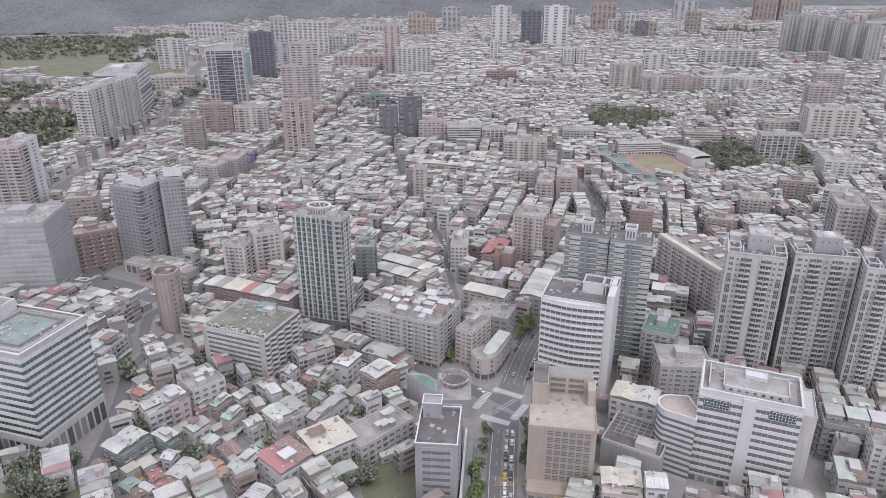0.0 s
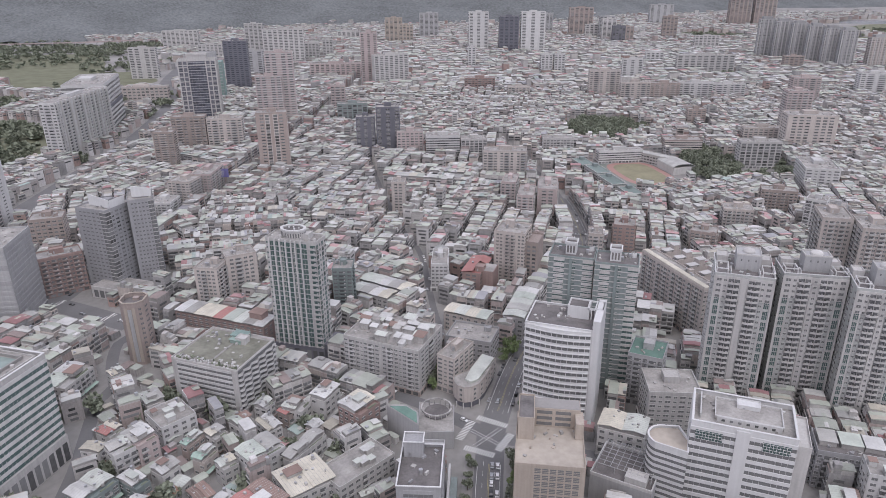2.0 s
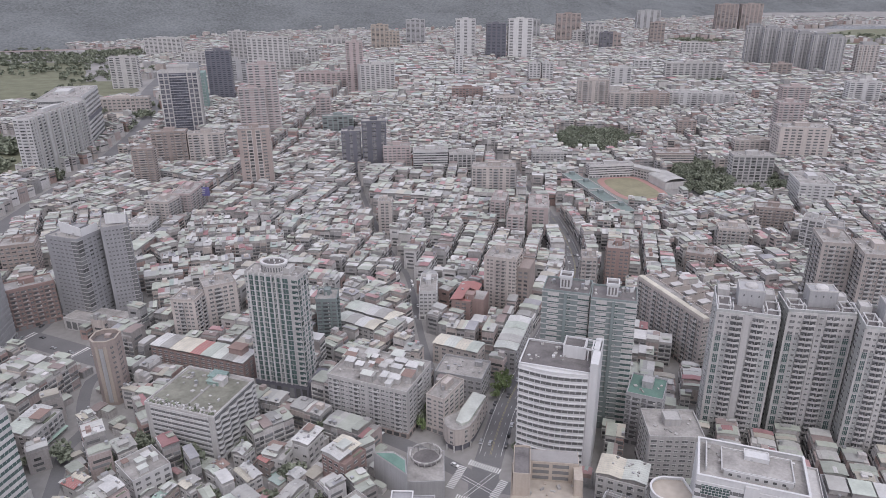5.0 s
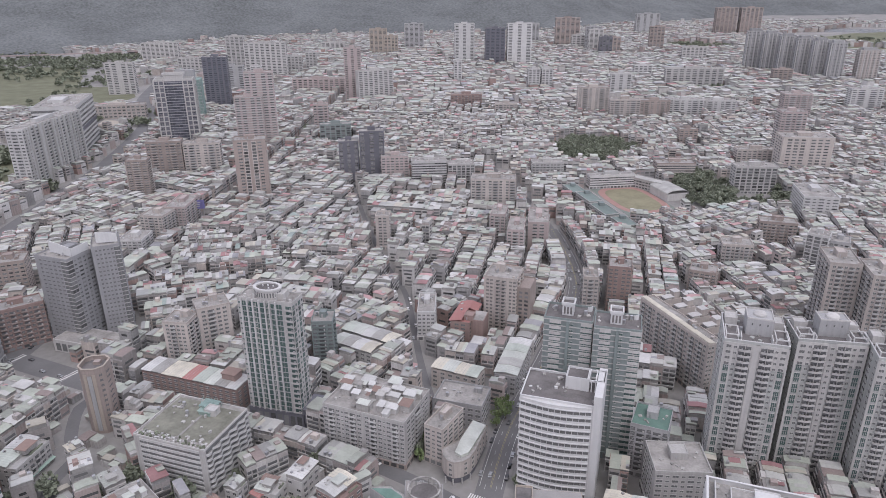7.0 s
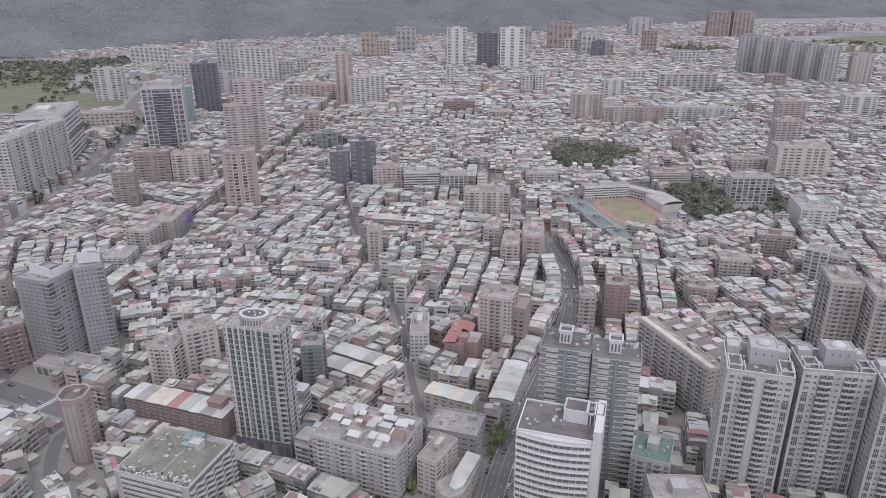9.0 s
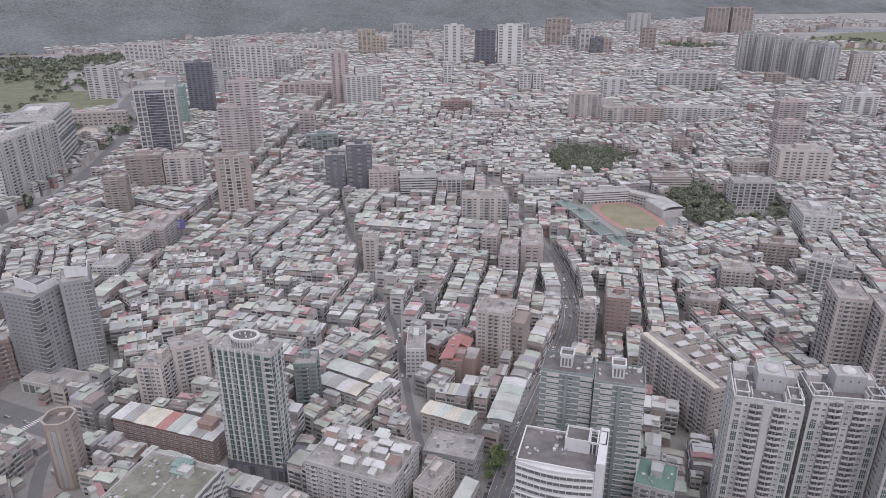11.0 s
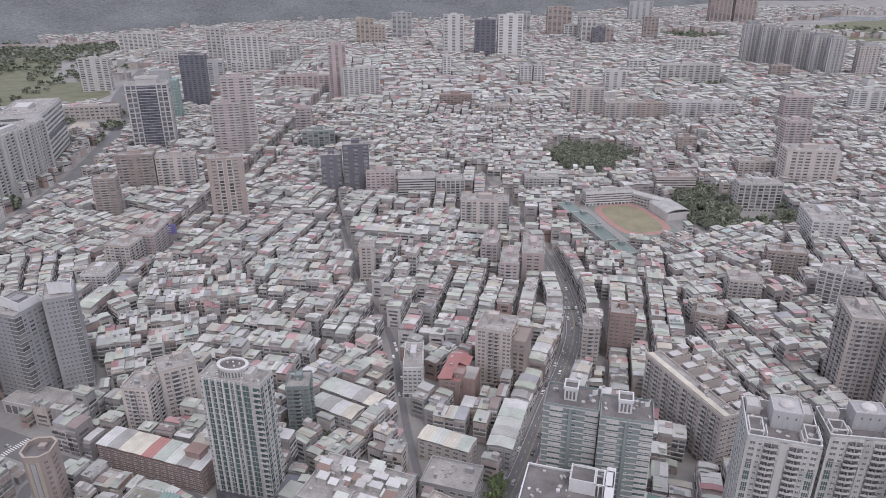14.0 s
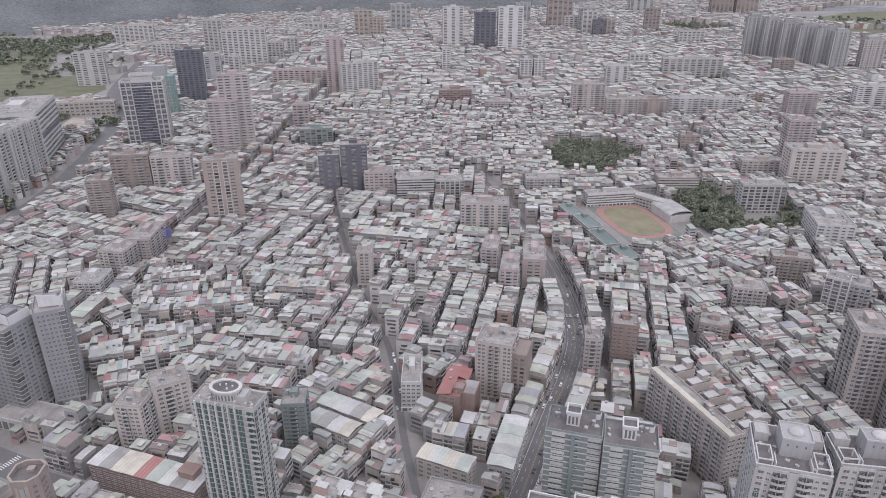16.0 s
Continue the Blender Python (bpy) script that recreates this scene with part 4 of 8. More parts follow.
for near, far, unit, win, label in [(170, 700, 1.0, 2, "rows of grey and beige shop houses under metal roofs"), (700, 1300, 1.12, 1, "distant rows of low houses under pale metal roofs"), (1300, 3100, 1.8, 0, "far low houses with pale and reddish roofs")]:
    v, q, m = city_mesh(REST_LOTS if near == 170 else house_lots(near, far, unit), int(near), win)
    tagged(new("row_houses", array_mesh("row_houses", v, q, m, CITY_MATS)), label, "houses", kind="stuff")

# ---- low sheds and lean-tos crowding the yards between the single houses ----
rng = np.random.default_rng(31)
sheds = []
for x0, x1, y0, y1, n, turn in ((-172, -14, 222, 345, 1100, 50), (60, 200, 205, 300, 300, -20), (-230, -150, 300, 430, 200, 60), (100, 150, 295, 420, 160, -20), (-70, 10, 395, 450, 90, -30)):
    sheds += [(rng.uniform(x0, x1), rng.uniform(y0, y1), turn + rng.choice([0, 90]) + rng.uniform(-6, 6), rng.uniform(3, 8), rng.uniform(3.5, 9), 1, 0, rng.uniform(2.6, 6.5)) for _ in range(n)]
a = np.array(sheds)
keep = np.ones(len(a), bool)
for line, width in ROAD_LINES.values():
    keep &= seg_dist(a[:, 0], a[:, 1], line) > width / 2 + 4
for px, py, r in [(-26, 250, 19), (-186, 232, 26)]:
    keep &= np.hypot(a[:, 0] - px, a[:, 1] - py) > r
for px, py, w, dd, ang, h in [*PLAN.values(), *(o[:6] for o in OWN), (108, 250, 26, 36, -20, 30), (8, 308, 40, 34, 0, 16), (27, 351, 27, 40, -25, 16), (164, 262, 16, 60, -20, 16), (90, 266, 27, 24, -31, 16), (-236, 252, 46, 30, 72, 20), *((l[0], l[1], l[4], l[3], l[2], 10) for l in lots)]:
    c, s = math.cos(radians(ang)), math.sin(radians(ang))
    lx, ly = (a[:, 0] - px) * c + (a[:, 1] - py) * s, -(a[:, 0] - px) * s + (a[:, 1] - py) * c
    keep &= ~((np.abs(lx) < w / 2 + 3.0) & (np.abs(ly) < dd / 2 + 3.0))
a = a[keep]
free = []
for row in a:
    if all(math.hypot(row[0] - o[0], row[1] - o[1]) > 4.4 for o in free):
        free.append(row)
v, q, m = city_mesh(np.array(free), 77, 0)
v[:, 2] = np.maximum(v[:, 2] * 0.72, 0.0)
tagged(new("yard_sheds", array_mesh("yard_sheds", v, q, m, CITY_MATS)), "low yard sheds under mixed metal roofs", "sheds", kind="stuff")

# ---- lean-tos and small back houses that fill what the rows leave free ----
CELL, GX, GY = 1.5, -430.0, 190.0
taken = np.zeros((580, 390), bool)
cx, cy = np.meshgrid(GX + CELL * (np.arange(580) + 0.5), GY + CELL * (np.arange(390) + 0.5), indexing="ij")


def occupy(px, py, sx, sy, ang):
    r = math.hypot(sx, sy) / 2 + 2
    i0, i1 = max(0, int((px - r - GX) / CELL)), min(580, int((px + r - GX) / CELL) + 1)
    j0, j1 = max(0, int((py - r - GY) / CELL)), min(390, int((py + r - GY) / CELL) + 1)
    if i1 > i0 and j1 > j0:
        c, s = math.cos(radians(ang)), math.sin(radians(ang))
        dx, dy = cx[i0:i1, j0:j1] - px, cy[i0:i1, j0:j1] - py
        taken[i0:i1, j0:j1] |= (np.abs(dx * c + dy * s) < sx / 2) & (np.abs(-dx * s + dy * c) < sy / 2)


for l in [*lots, *free]:
    occupy(l[0], l[1], l[4] + 1, l[3] + 1, l[2])
for px, py, w, dd, ang, h in [*PLAN.values(), *(o[:6] for o in OWN), (108, 250, 26, 36, -20, 30), (8, 308, 40, 34, 0, 16), (27, 351, 27, 40, -25, 16), (164, 262, 16, 60, -20, 16), (92, 268, 30, 24, -30, 16), (-216, 484, 44, 20, -20, 9), (-236, 252, 46, 30, 72, 20), (188, 764, 16, 52, 11, 9), (202, 702, 16, 58, 11, 9), (252, 703, 96, 7, 4, 9), (-67, 402, 46, 20, -18, 9)]:
    occupy(px, py, w + 3, dd + 3, ang)
for px, py, w, dd, ang in ((200, 450, 50, 70, -73), (24, 345, 34, 46, 0), (52, 250, 34, 60, -10), (-2, 250, 30, 60, -5), (155, 262, 20, 30, -22), (82, 496, 16, 26, -20), (50, 478, 16, 20, -20)):
    occupy(px, py, w, dd, ang)
for line, width in ROAD_LINES.values():
    taken |= (seg_dist(cx.ravel(), cy.ravel(), line) < width / 2 + 2.2).reshape(cx.shape)
for px, py, r in PARKS:
    taken |= np.hypot(cx - px, cy - py) < r
taken |= np.hypot(cx + 40, cy - 250) < 14
taken |= np.hypot(cx + 180, cy - 250) < 18
rng = np.random.default_rng(8)
fill = []
seeds = np.array(DISTRICTS)
for size, tries in ((9.0, 5000), (7.0, 9000), (5.5, 9000)):
    for px, py in np.stack([rng.uniform(-425, 425, tries), rng.uniform(195, 765, tries)], -1):
        if abs(px) > 0.68 * py + 40:
            continue
        m = size / 2 * 1.2
        i0, i1, j0, j1 = int((px - m - GX) / CELL), int((px + m - GX) / CELL) + 1, int((py - m - GY) / CELL), int((py + m - GY) / CELL) + 1
        if i0 < 0 or j0 < 0 or i1 > 580 or j1 > 390 or taken[i0:i1, j0:j1].any():
            continue
        k = np.argmin((seeds[:, 0] - px) ** 2 + (seeds[:, 1] - py) ** 2)
        fill.append((px, py, seeds[k, 2] + rng.choice([0, 90]), size * rng.uniform(0.85, 1.05), size * rng.uniform(0.9, 1.1), rng.choice([-1, 1]), 0, rng.uniform(3.5, 10.5)))
        occupy(px, py, size + 0.6, size + 0.6, seeds[k, 2])
v, q, m = city_mesh(np.array(fill), 55, 2)
tagged(new("back_houses", array_mesh("back_houses", v, q, m, CITY_MATS)), "small back houses and lean-tos under metal roofs", "houses", kind="stuff")

# ---- wooded hills behind the city ----
gx, gy = np.meshgrid(np.arange(-3600, 3601, 30.0), np.arange(2250, 4900, 30.0))
edge = 2650 + np.where(gx < -300, -0.5 * (-300 - gx), 0.0).clip(-430) + np.where(gx > 450, np.minimum((gx - 450) * 0.8, 900), 0)
rel = np.clip((gy - edge) / 900, 0, 1.6)
nz = np.array([noise.fractal((a / 700, b / 700, 3.1), 1.0, 2.0, 5) for a, b in zip(gx.ravel(), gy.ravel())]).reshape(gx.shape)
bumps = np.array([noise.noise((a / 45, b / 45, 7.7)) for a, b in zip(gx.ravel(), gy.ravel())]).reshape(gx.shape)
gz = rel ** 1.15 * (270 + 150 * nz) + np.where(rel > 0.01, bumps * 9, 0) - 1.5
nr, nc = gx.shape
idx = np.arange(nr * nc).reshape(nr, nc)
quads = np.stack([idx[:-1, :-1], idx[:-1, 1:], idx[1:, 1:], idx[1:, :-1]], -1).reshape(-1, 4)
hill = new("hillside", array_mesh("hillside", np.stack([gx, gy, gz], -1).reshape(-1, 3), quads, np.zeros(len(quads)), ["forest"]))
tagged(hill, "wooded hillside behind the city, its green greyed by painted-in haze", "hill", kind="structure")


# ---- large buildings ----
BAY = {"p": 0.5, "w": 1.0, "n": 0.7, "b": 1.5, "r": 1.0, "g": 0.9, "v": 0.8, "q": 1.2, "G": 1.0}
BAY_NAME = {"w": "window", "n": "window", "b": "balcony", "r": "ribbon_window", "g": "glazing", "v": "grille", "q": "bay_window", "G": "glazing"}
BAY_MESH = {}


def bay_shape(kind, bw, fh):
    """One storey of one bay; the wall lies in y = 0, outward is -y. Materials: glass, frame, wall."""
    s = Shape()
    if kind in "wn":
        ww = bw * (0.62 if kind == "w" else 0.5)
        hh = fh * (0.46 if kind == "w" else 0.36)
        s.box(0, -0.03, fh * 0.30, ww, 0.10, hh, 0)
        s.box(0, -0.10, fh * 0.30 - 0.16, ww + 0.3, 0.22, 0.16, 1)
        s.box(0, -0.09, fh * 0.30 + hh, ww + 0.3, 0.20, 0.12, 1)
        s.box(0, -0.06, fh * 0.30, 0.09, 0.14, hh, 1)
    elif kind == "b":
        s.box(0, -0.02, 0.2, bw * 0.72, 0.08, fh * 0.60, 0)
        s.box(0, -0.62, 0.0, bw * 0.94, 1.24, 0.16, 1)
        s.box(0, -1.18, 0.16, bw * 0.94, 0.12, 0.85, 1)
        s.box(bw * 0.44, -0.6, 0.16, 0.1, 1.1, 0.85, 1)
        s.box(-bw * 0.44, -0.6, 0.16, 0.1, 1.1, 0.85, 1)
        s.box(bw * 0.26, -0.8, 1.0, 0.85, 0.4, 0.6, 2)
    elif kind == "r":
        s.box(0, -0.02, 0.0, bw, 0.10, fh * 0.52, 0)
        s.box(0, -0.14, fh * 0.52, bw, 0.34, fh * 0.48, 1)
        k = max(2, int(bw / 1.9))
        for i in range(1, k):
            s.box(-bw / 2 + bw * i / k, -0.05, 0.0, 0.09, 0.1, fh * 0.52, 1)
    elif kind == "g":
        s.box(0, -0.02, 0.0, bw * 0.86, 0.10, fh * 0.74, 0)
        s.box(0, -0.06, fh * 0.74, bw * 0.86, 0.16, fh * 0.26, 1)
        s.box(-bw * 0.43, -0.12, 0.0, bw * 0.12, 0.34, fh, 1)
        s.box(bw * 0.43, -0.12, 0.0, bw * 0.12, 0.34, fh, 1)
    elif kind == "G":
        s.box(0, -0.02, 0.0, bw, 0.10, fh * 0.82, 0)
        s.box(0, -0.04, fh * 0.82, bw, 0.12, fh * 0.18, 2)
        s.box(0, -0.06, 0.0, 0.1, 0.12, fh, 1)
    elif kind == "v":
        s.box(0, -0.02, 0.25, bw * 0.8, 0.08, fh * 0.75, 0)
        for i in range(3):
            s.box(0, -0.07, 0.35 + i * fh * 0.24, bw * 0.84, 0.16, 0.1, 1)
    elif kind == "q":
        s.prism([(-bw * 0.4, 0.02), (-bw * 0.24, -0.7), (bw * 0.24, -0.7), (bw * 0.4, 0.02)], 0.0, fh * 0.36, 1)
        s.prism([(-bw * 0.36, 0.02), (-bw * 0.22, -0.62), (bw * 0.22, -0.62), (bw * 0.36, 0.02)], fh * 0.36, fh * 0.86, 0)
        s.prism([(-bw * 0.4, 0.02), (-bw * 0.24, -0.7), (bw * 0.24, -0.7), (bw * 0.4, 0.02)], fh * 0.86, fh, 1)
    return s


def bay_mesh(kind, bw, fh, mats):
    key = (kind, round(bw, 2), round(fh, 2), mats)
    if key not in BAY_MESH:
        BAY_MESH[key] = bay_shape(kind, bw, fh).mesh(BAY_NAME[kind], mats)
    return BAY_MESH[key]


FACES = {"front": (0, 0), "right": (90, 1), "back": (180, 0), "left": (270, 1)}


def facade(thing, w, d, z0, z1, floors, face, spec, mats, far, far_shape):
    """Fills one face with storeys of bays. Near buildings get a part for each opening, far ones one joined mesh."""
    turn, swap = FACES[face]
    fw, fd = (d, w) if swap else (w, d)
    fh = (z1 - z0) / floors
    total = sum(BAY[c] for c in spec)
    x = -fw / 2
    for c in spec:
        bw = fw * BAY[c] / total
        if c != "p":
            for k in range(floors):
                m = pose(0, 0, 0, 0, 0, turn) @ pose(x + bw / 2, -fd / 2, z0 + k * fh)
                if far:
                    src = bay_shape(c, bw, fh) if not isinstance(far, str) else Shape().box(0, -0.03, fh * 0.3, bw * 0.62, 0.3, fh * 0.5, 0)
                    o = len(far_shape.v)
                    far_shape.v.extend(map(tuple, np.array(src.v) @ np.array(m.to_3x3()).T + np.array(m.translation)))
                    far_shape.f.extend(tuple(i + o for i in f) for f in src.f)
                    far_shape.m.extend(src.m)
                else:
                    part(BAY_NAME[c], bay_mesh(c, bw, fh, mats), mats, thing, at=m)
        x += bw


def roof_parts(thing, w, d, h, wall, deck, parapet=1.1, house=None, tanks=2, seed=0):
    """Deck, parapet, stair head and tanks on a flat roof."""
    rng = random.Random(seed)
    s = Shape()
    s.box(0, 0, h, w - 0.6, d - 0.6, 0.12)
    part("roof_deck", s, [deck], thing)
    s = Shape()
    s.ring(0, 0, h, w + 0.1, d + 0.1, parapet, 0.35)
    part("parapet", s, [wall], thing)
    if house:
        hw, hd, hh, hx, hy = house
        s = Shape()
        s.box(hx, hy, h + 0.1, hw, hd, hh, 0)
        s.ring(hx, hy, h + 0.1 + hh, hw + 0.2, hd + 0.2, 0.5, 0.25, 0)
        head = part("stair_head", s, [wall], thing)
        if hw > 1 and thing.matrix_basis.translation.y < 800:
            part("door", Shape().box(hx - hw * 0.2, hy - hd / 2 - 0.02, h + 0.4, 0.9, 0.1, 2.0), ["steel"], head)
    for k in range(tanks):
        s = Shape()
        x, y = rng.uniform(-0.34, 0.34) * w, rng.uniform(-0.3, 0.3) * d
        s.disc(x, y, h + 0.7, 0.85, 1.9, 0, 10)
        tank = part("water_tank", s, ["steel"], thing, "stainless steel water tank")
        part("tank_stand", Shape().box(x, y, h + 0.1, 1.5, 1.5, 0.6, 0), ["roof_room"], tank)
    s = Shape()
    for k in range(max(3, int(w * d / 60))):
        s.box(rng.uniform(-0.42, 0.42) * w, rng.uniform(-0.4, 0.4) * d, h + 0.12, rng.uniform(0.6, 2.2), rng.uniform(0.6, 2.0), rng.uniform(0.4, 1.3), rng.choice([0, 0, 1]), rng.uniform(0, 90))
    tagged(part("roof_clutter", s, ["roof_room", wall], thing), kind="stuff")


def building(key, name, label, wall, glass_mat="window", frame=None, floors=None, front="pwwp", right="pwwp", left=None, base=0.0, base_mat=None, deck="deck", house=None, tanks=2, parapet=1.1, far=None, group="", back=None):
    x, y, w, d, ang, h = PLAN[key]
    frame = frame or wall
    thing = new(name)
    thing.matrix_basis = pose(x, y, 0, 0, 0, ang)
    tagged(thing, label, "building", group)
    if far is None:
        far = True if y > 560 else False
        if y > 1350:
            far = "plain"
    floors = floors or max(3, round((h - base) / 3.2))
    s = Shape()
    s.box(0, 0, base, w, d, h - base)
    part("wall", s, [wall], thing)
    if base:
        s = Shape()
        s.box(0, 0, 0, w + 1.2, d + 1.2, base)
        k = max(3, int(w / 4))
        for i in range(k):
            s.box(-w / 2 + w * (i + 0.5) / k, -d / 2 - 0.62, 0.5, w / k * 0.7, 0.12, base * 0.7, 1)
        k = max(2, int(d / 4))
        for i in range(k):
            for sx in (-1, 1):
                s.box(sx * (w / 2 + 0.62), -d / 2 + d * (i + 0.5) / k, 0.5, 0.12, d / k * 0.7, base * 0.7, 1)
        part("podium", s, [base_mat or wall, "window"], thing)
    mats = (glass_mat, frame, "pale_wall") if not frame == "pale_wall" else (glass_mat, frame, "steel")
    joined = Shape()
    z0 = base + 0.6
    for face, spec in (("front", front), ("right", right), ("left", left), ("back", back)):
        if spec:
            facade(thing, w, d, z0, h - 0.5, floors, face, spec, mats, far or (face != "front" and (face, key) != ("right", "dept")), joined)
    if joined.v:
        tagged(part("window_grid", joined, mats, thing), kind="stuff")
    roof_parts(thing, w, d, h, wall, deck, parapet, house or (w * 0.3, d * 0.35, 3.4, 0, d * 0.1), tanks, int(abs(x * 7 + y)))
    return thing


def coping(thing, w, d, z, t=0.6, mat="white_panel"):
    part("coping", Shape().ring(0, 0, z, w + 0.3, d + 0.3, 0.3, t), [mat], thing, "white painted coping")


def slab_bands(thing, w, d, z0, z1, n, depth, hgt, mat, name="floor_band"):
    """Projecting bands round the building at each storey."""
    me = Shape().box(0, 0, 0, w + depth * 2, d + depth * 2, hgt, 0, 0, False).mesh(name, [mat])
    for k in range(n + 1):
        part(name, me, [mat], thing, at=pose(0, 0, z0 + (z1 - z0) * k / n))


# the tall residential tower with teal glass strips and a round crown
t = building("teal_tower", "residential_tower", "tall pale tower with teal glass strips and a round roof crown", "pale_wall", "teal_glass", "pale_wall", 21, "nGGvGGvGGpb", "GpwpGpw", "pwwp", 9.0, "dark_wall", house=(9, 7, 3.0, 5, 1), tanks=0)
x, y, w, d, ang, h = PLAN["teal_tower"]
n = 28
circle = lambda r: [(-1 + r * math.cos(2 * math.pi * i / n), 0.5 + 0.72 * r * math.sin(2 * math.pi * i / n)) for i in range(n)]
crown = part("round_crown", Shape().prism(circle(7.2), h, h + 5.0, 0), ["pale_wall"], t, "round pale crown with a dark top")
for i in range(n):
    a = 2 * math.pi * (i + 0.5) / n
    part("crown_opening", Shape().box(-1 + 7.12 * math.cos(a), 0.5 + 0.72 * 7.12 * math.sin(a), h + 1.2, 0.25, 0.75, 2.6, 0, math.degrees(math.atan2(0.72 * math.sin(a), math.cos(a)))), ["window"], crown)
part("crown_rim", Shape().collar(circle(7.9), circle(6.3), h + 5.0, h + 5.9), ["white_wall"], crown)
part("crown_deck", Shape().prism(circle(6.3), h + 5.0, h + 5.15, 0), ["dark_deck"], crown)
for px, py in ((-3, 1), (1.5, -1), (-0.5, 2), (3, 1.5)):
    part("roof_fan", Shape().disc(px - 1, py, h + 5.15, 0.45, 0.8, 0, 8), ["white_panel"], crown)
for sx in (-0.36, -0.2, 0.2, 0.36, 0.46):
    part("roof_post", Shape().box(sx * w, -d * 0.42, h, 1.0, 1.2, 2.6), ["pale_wall"], t)
for fx in (-0.425, -0.315, -0.215, -0.10, 0.01, 0.09, 0.20):
    part("fin", Shape().box(w * fx, -d / 2 - 0.45, 9, 0.75, 0.9, h - 8.6), ["white_wall"], t)
s = Shape().box(w / 2 + 5, 2, 0, 11, d + 4, 12.0)
part("side_wing", s, ["dark_wall"], t)

# white office with ribbon windows and an open rooftop frame
t = building("white_office", "office_building", "white office block with ribbon windows and a bitumen roof", "white_panel", "window", "white_panel", 13, None, "p", "rr", 5.0, "white_panel", "dark_deck", house=(0.5, 0.5, 0.3, 0, 0), tanks=0, parapet=0.9)
x, y, w, d, ang, h = PLAN["white_office"]
coping(t, w, d, h + 0.9)
# bowed front: one curved window band and one curved spandrel a storey
def bow(swell, x0, x1):
    pts = [(x0 + (x1 - x0) * i / 12, -d / 2 - 0.1 - swell - 2.2 * math.sin(math.pi * i / 12)) for i in range(13)]
    return pts + [(x1, -d / 2 + 0.4), (x0, -d / 2 + 0.4)]


fh = (h - 6.0) / 14
part("front_bay", Shape().prism(bow(0.0, -w / 2, w * 0.41), 5.0, h, 0), ["white_panel"], t)
band = Shape().prism(bow(0.10, -w * 0.49, w * 0.40), 0, fh * 0.48, 0).mesh("ribbon_window", ["window"])
sill = Shape().prism(bow(0.45, -w / 2, w * 0.41), 0, fh * 0.13, 0).mesh("sill_band", ["white_panel"])
mull = Shape()
for i in range(1, 12):
    mull.box(-w / 2 + w * 0.91 * i / 12, -d / 2 - 0.3 - 2.2 * math.sin(math.pi * i / 12), 0, 0.16, 0.5, fh * 0.48)
mull = mull.mesh("mullions", ["white_panel"])
for k in range(14):
    z = 5.6 + k * fh
    b = part("ribbon_window", band, [], t, at=pose(0, 0, z))
    tagged(part("mullions", mull, [], b), kind="stuff")
    part("sill_band", sill, [], t, at=pose(0, 0, z + fh * 0.50))
s = Shape()
s.box(w * 0.17, d * 0.22, h, w * 0.30, d * 0.40, 6.0, 0)
s.box(w * 0.17, d * 0.22, h + 6.0, w * 0.26, d * 0.34, 0.15, 1)
s.ring(w * 0.17, d * 0.22, h + 6.0, w * 0.30, d * 0.40, 0.8, 0.4, 0)
part("plant_room", s, ["white_panel", "dark_deck"], t)
s = Shape()
s.box(w * 0.47, 0.0, 0, w * 0.10, d + 1.0, h + 6.5, 0)
s.ring(w * 0.40, d * 0.22, h + 5.6, w * 0.22, d * 0.40, 0.9, 0.5, 0)
s.box(w * 0.40, d * 0.22, h + 5.6, 0.6, d * 0.40, 0.8, 0)
for k in range(3):
    s.box(w * 0.35 + k * w * 0.05, d * 0.03, h, 0.5, 0.5, 5.6, 0)
part("stair_tower", s, ["white_panel"], t, "blank white stair tower")

# grey-green twin towers with white box crowns
for key in ("twin_l", "twin_r"):
    t = building(key, "office_tower", "grey-green tower with pale floor bands and a white box crown", "teal_wall", "teal_glass", "pale_wall", 22, "prpnpr", "prrp", "prrp", 4.0, "teal_wall", "dark_deck", house=(0.5, 0.5, 0.3, 0, 0), tanks=2, parapet=1.2, group="twin towers")
    x, y, w, d, ang, h = PLAN[key]
    s = Shape()
    s.box(-1, 0, h, 5.6, 6.0, 6.0, 0)
    s.ring(-1, 0, h + 6.0, 6.6, 7.0, 1.4, 0.6, 0)
    s.box(-1, 0, h + 6.05, 5.2, 5.4, 0.1, 1)
    for k in (-1, 0, 1):
        s.box(-1 + k * 1.6, -3.05, h + 1.0, 0.9, 0.1, 4.0, 1)
    part("box_crown", s, ["white_panel", "dark_deck"], t, "white box crown with a dark top")
    s = Shape().box(0, -d / 2 - 0.4, 4, 1.6, 0.8, h - 4)
    part("pier", s, ["teal_wall"], t)
    slab_bands(t, w, d, 7.2, h - 0.4, 22, 0.28, 0.5, "pale_wall")
    arc = [(w / 2 - 3.2 + 1.7 * math.cos(a), d / 2 - 3 + 1.7 * math.sin(a)) for a in np.linspace(-1.9, 0.3, 9)]
    s = Shape()
    for p0, p1 in zip(arc[:-1], arc[1:]):
        s.box((p0[0] + p1[0]) / 2, (p0[1] + p1[1]) / 2, h, math.dist(p0, p1) + 0.05, 0.25, 2.8, 0, math.degrees(math.atan2(p1[1] - p0[1], p1[0] - p0[0])))
    part("curved_screen", s, ["white_panel"], t)

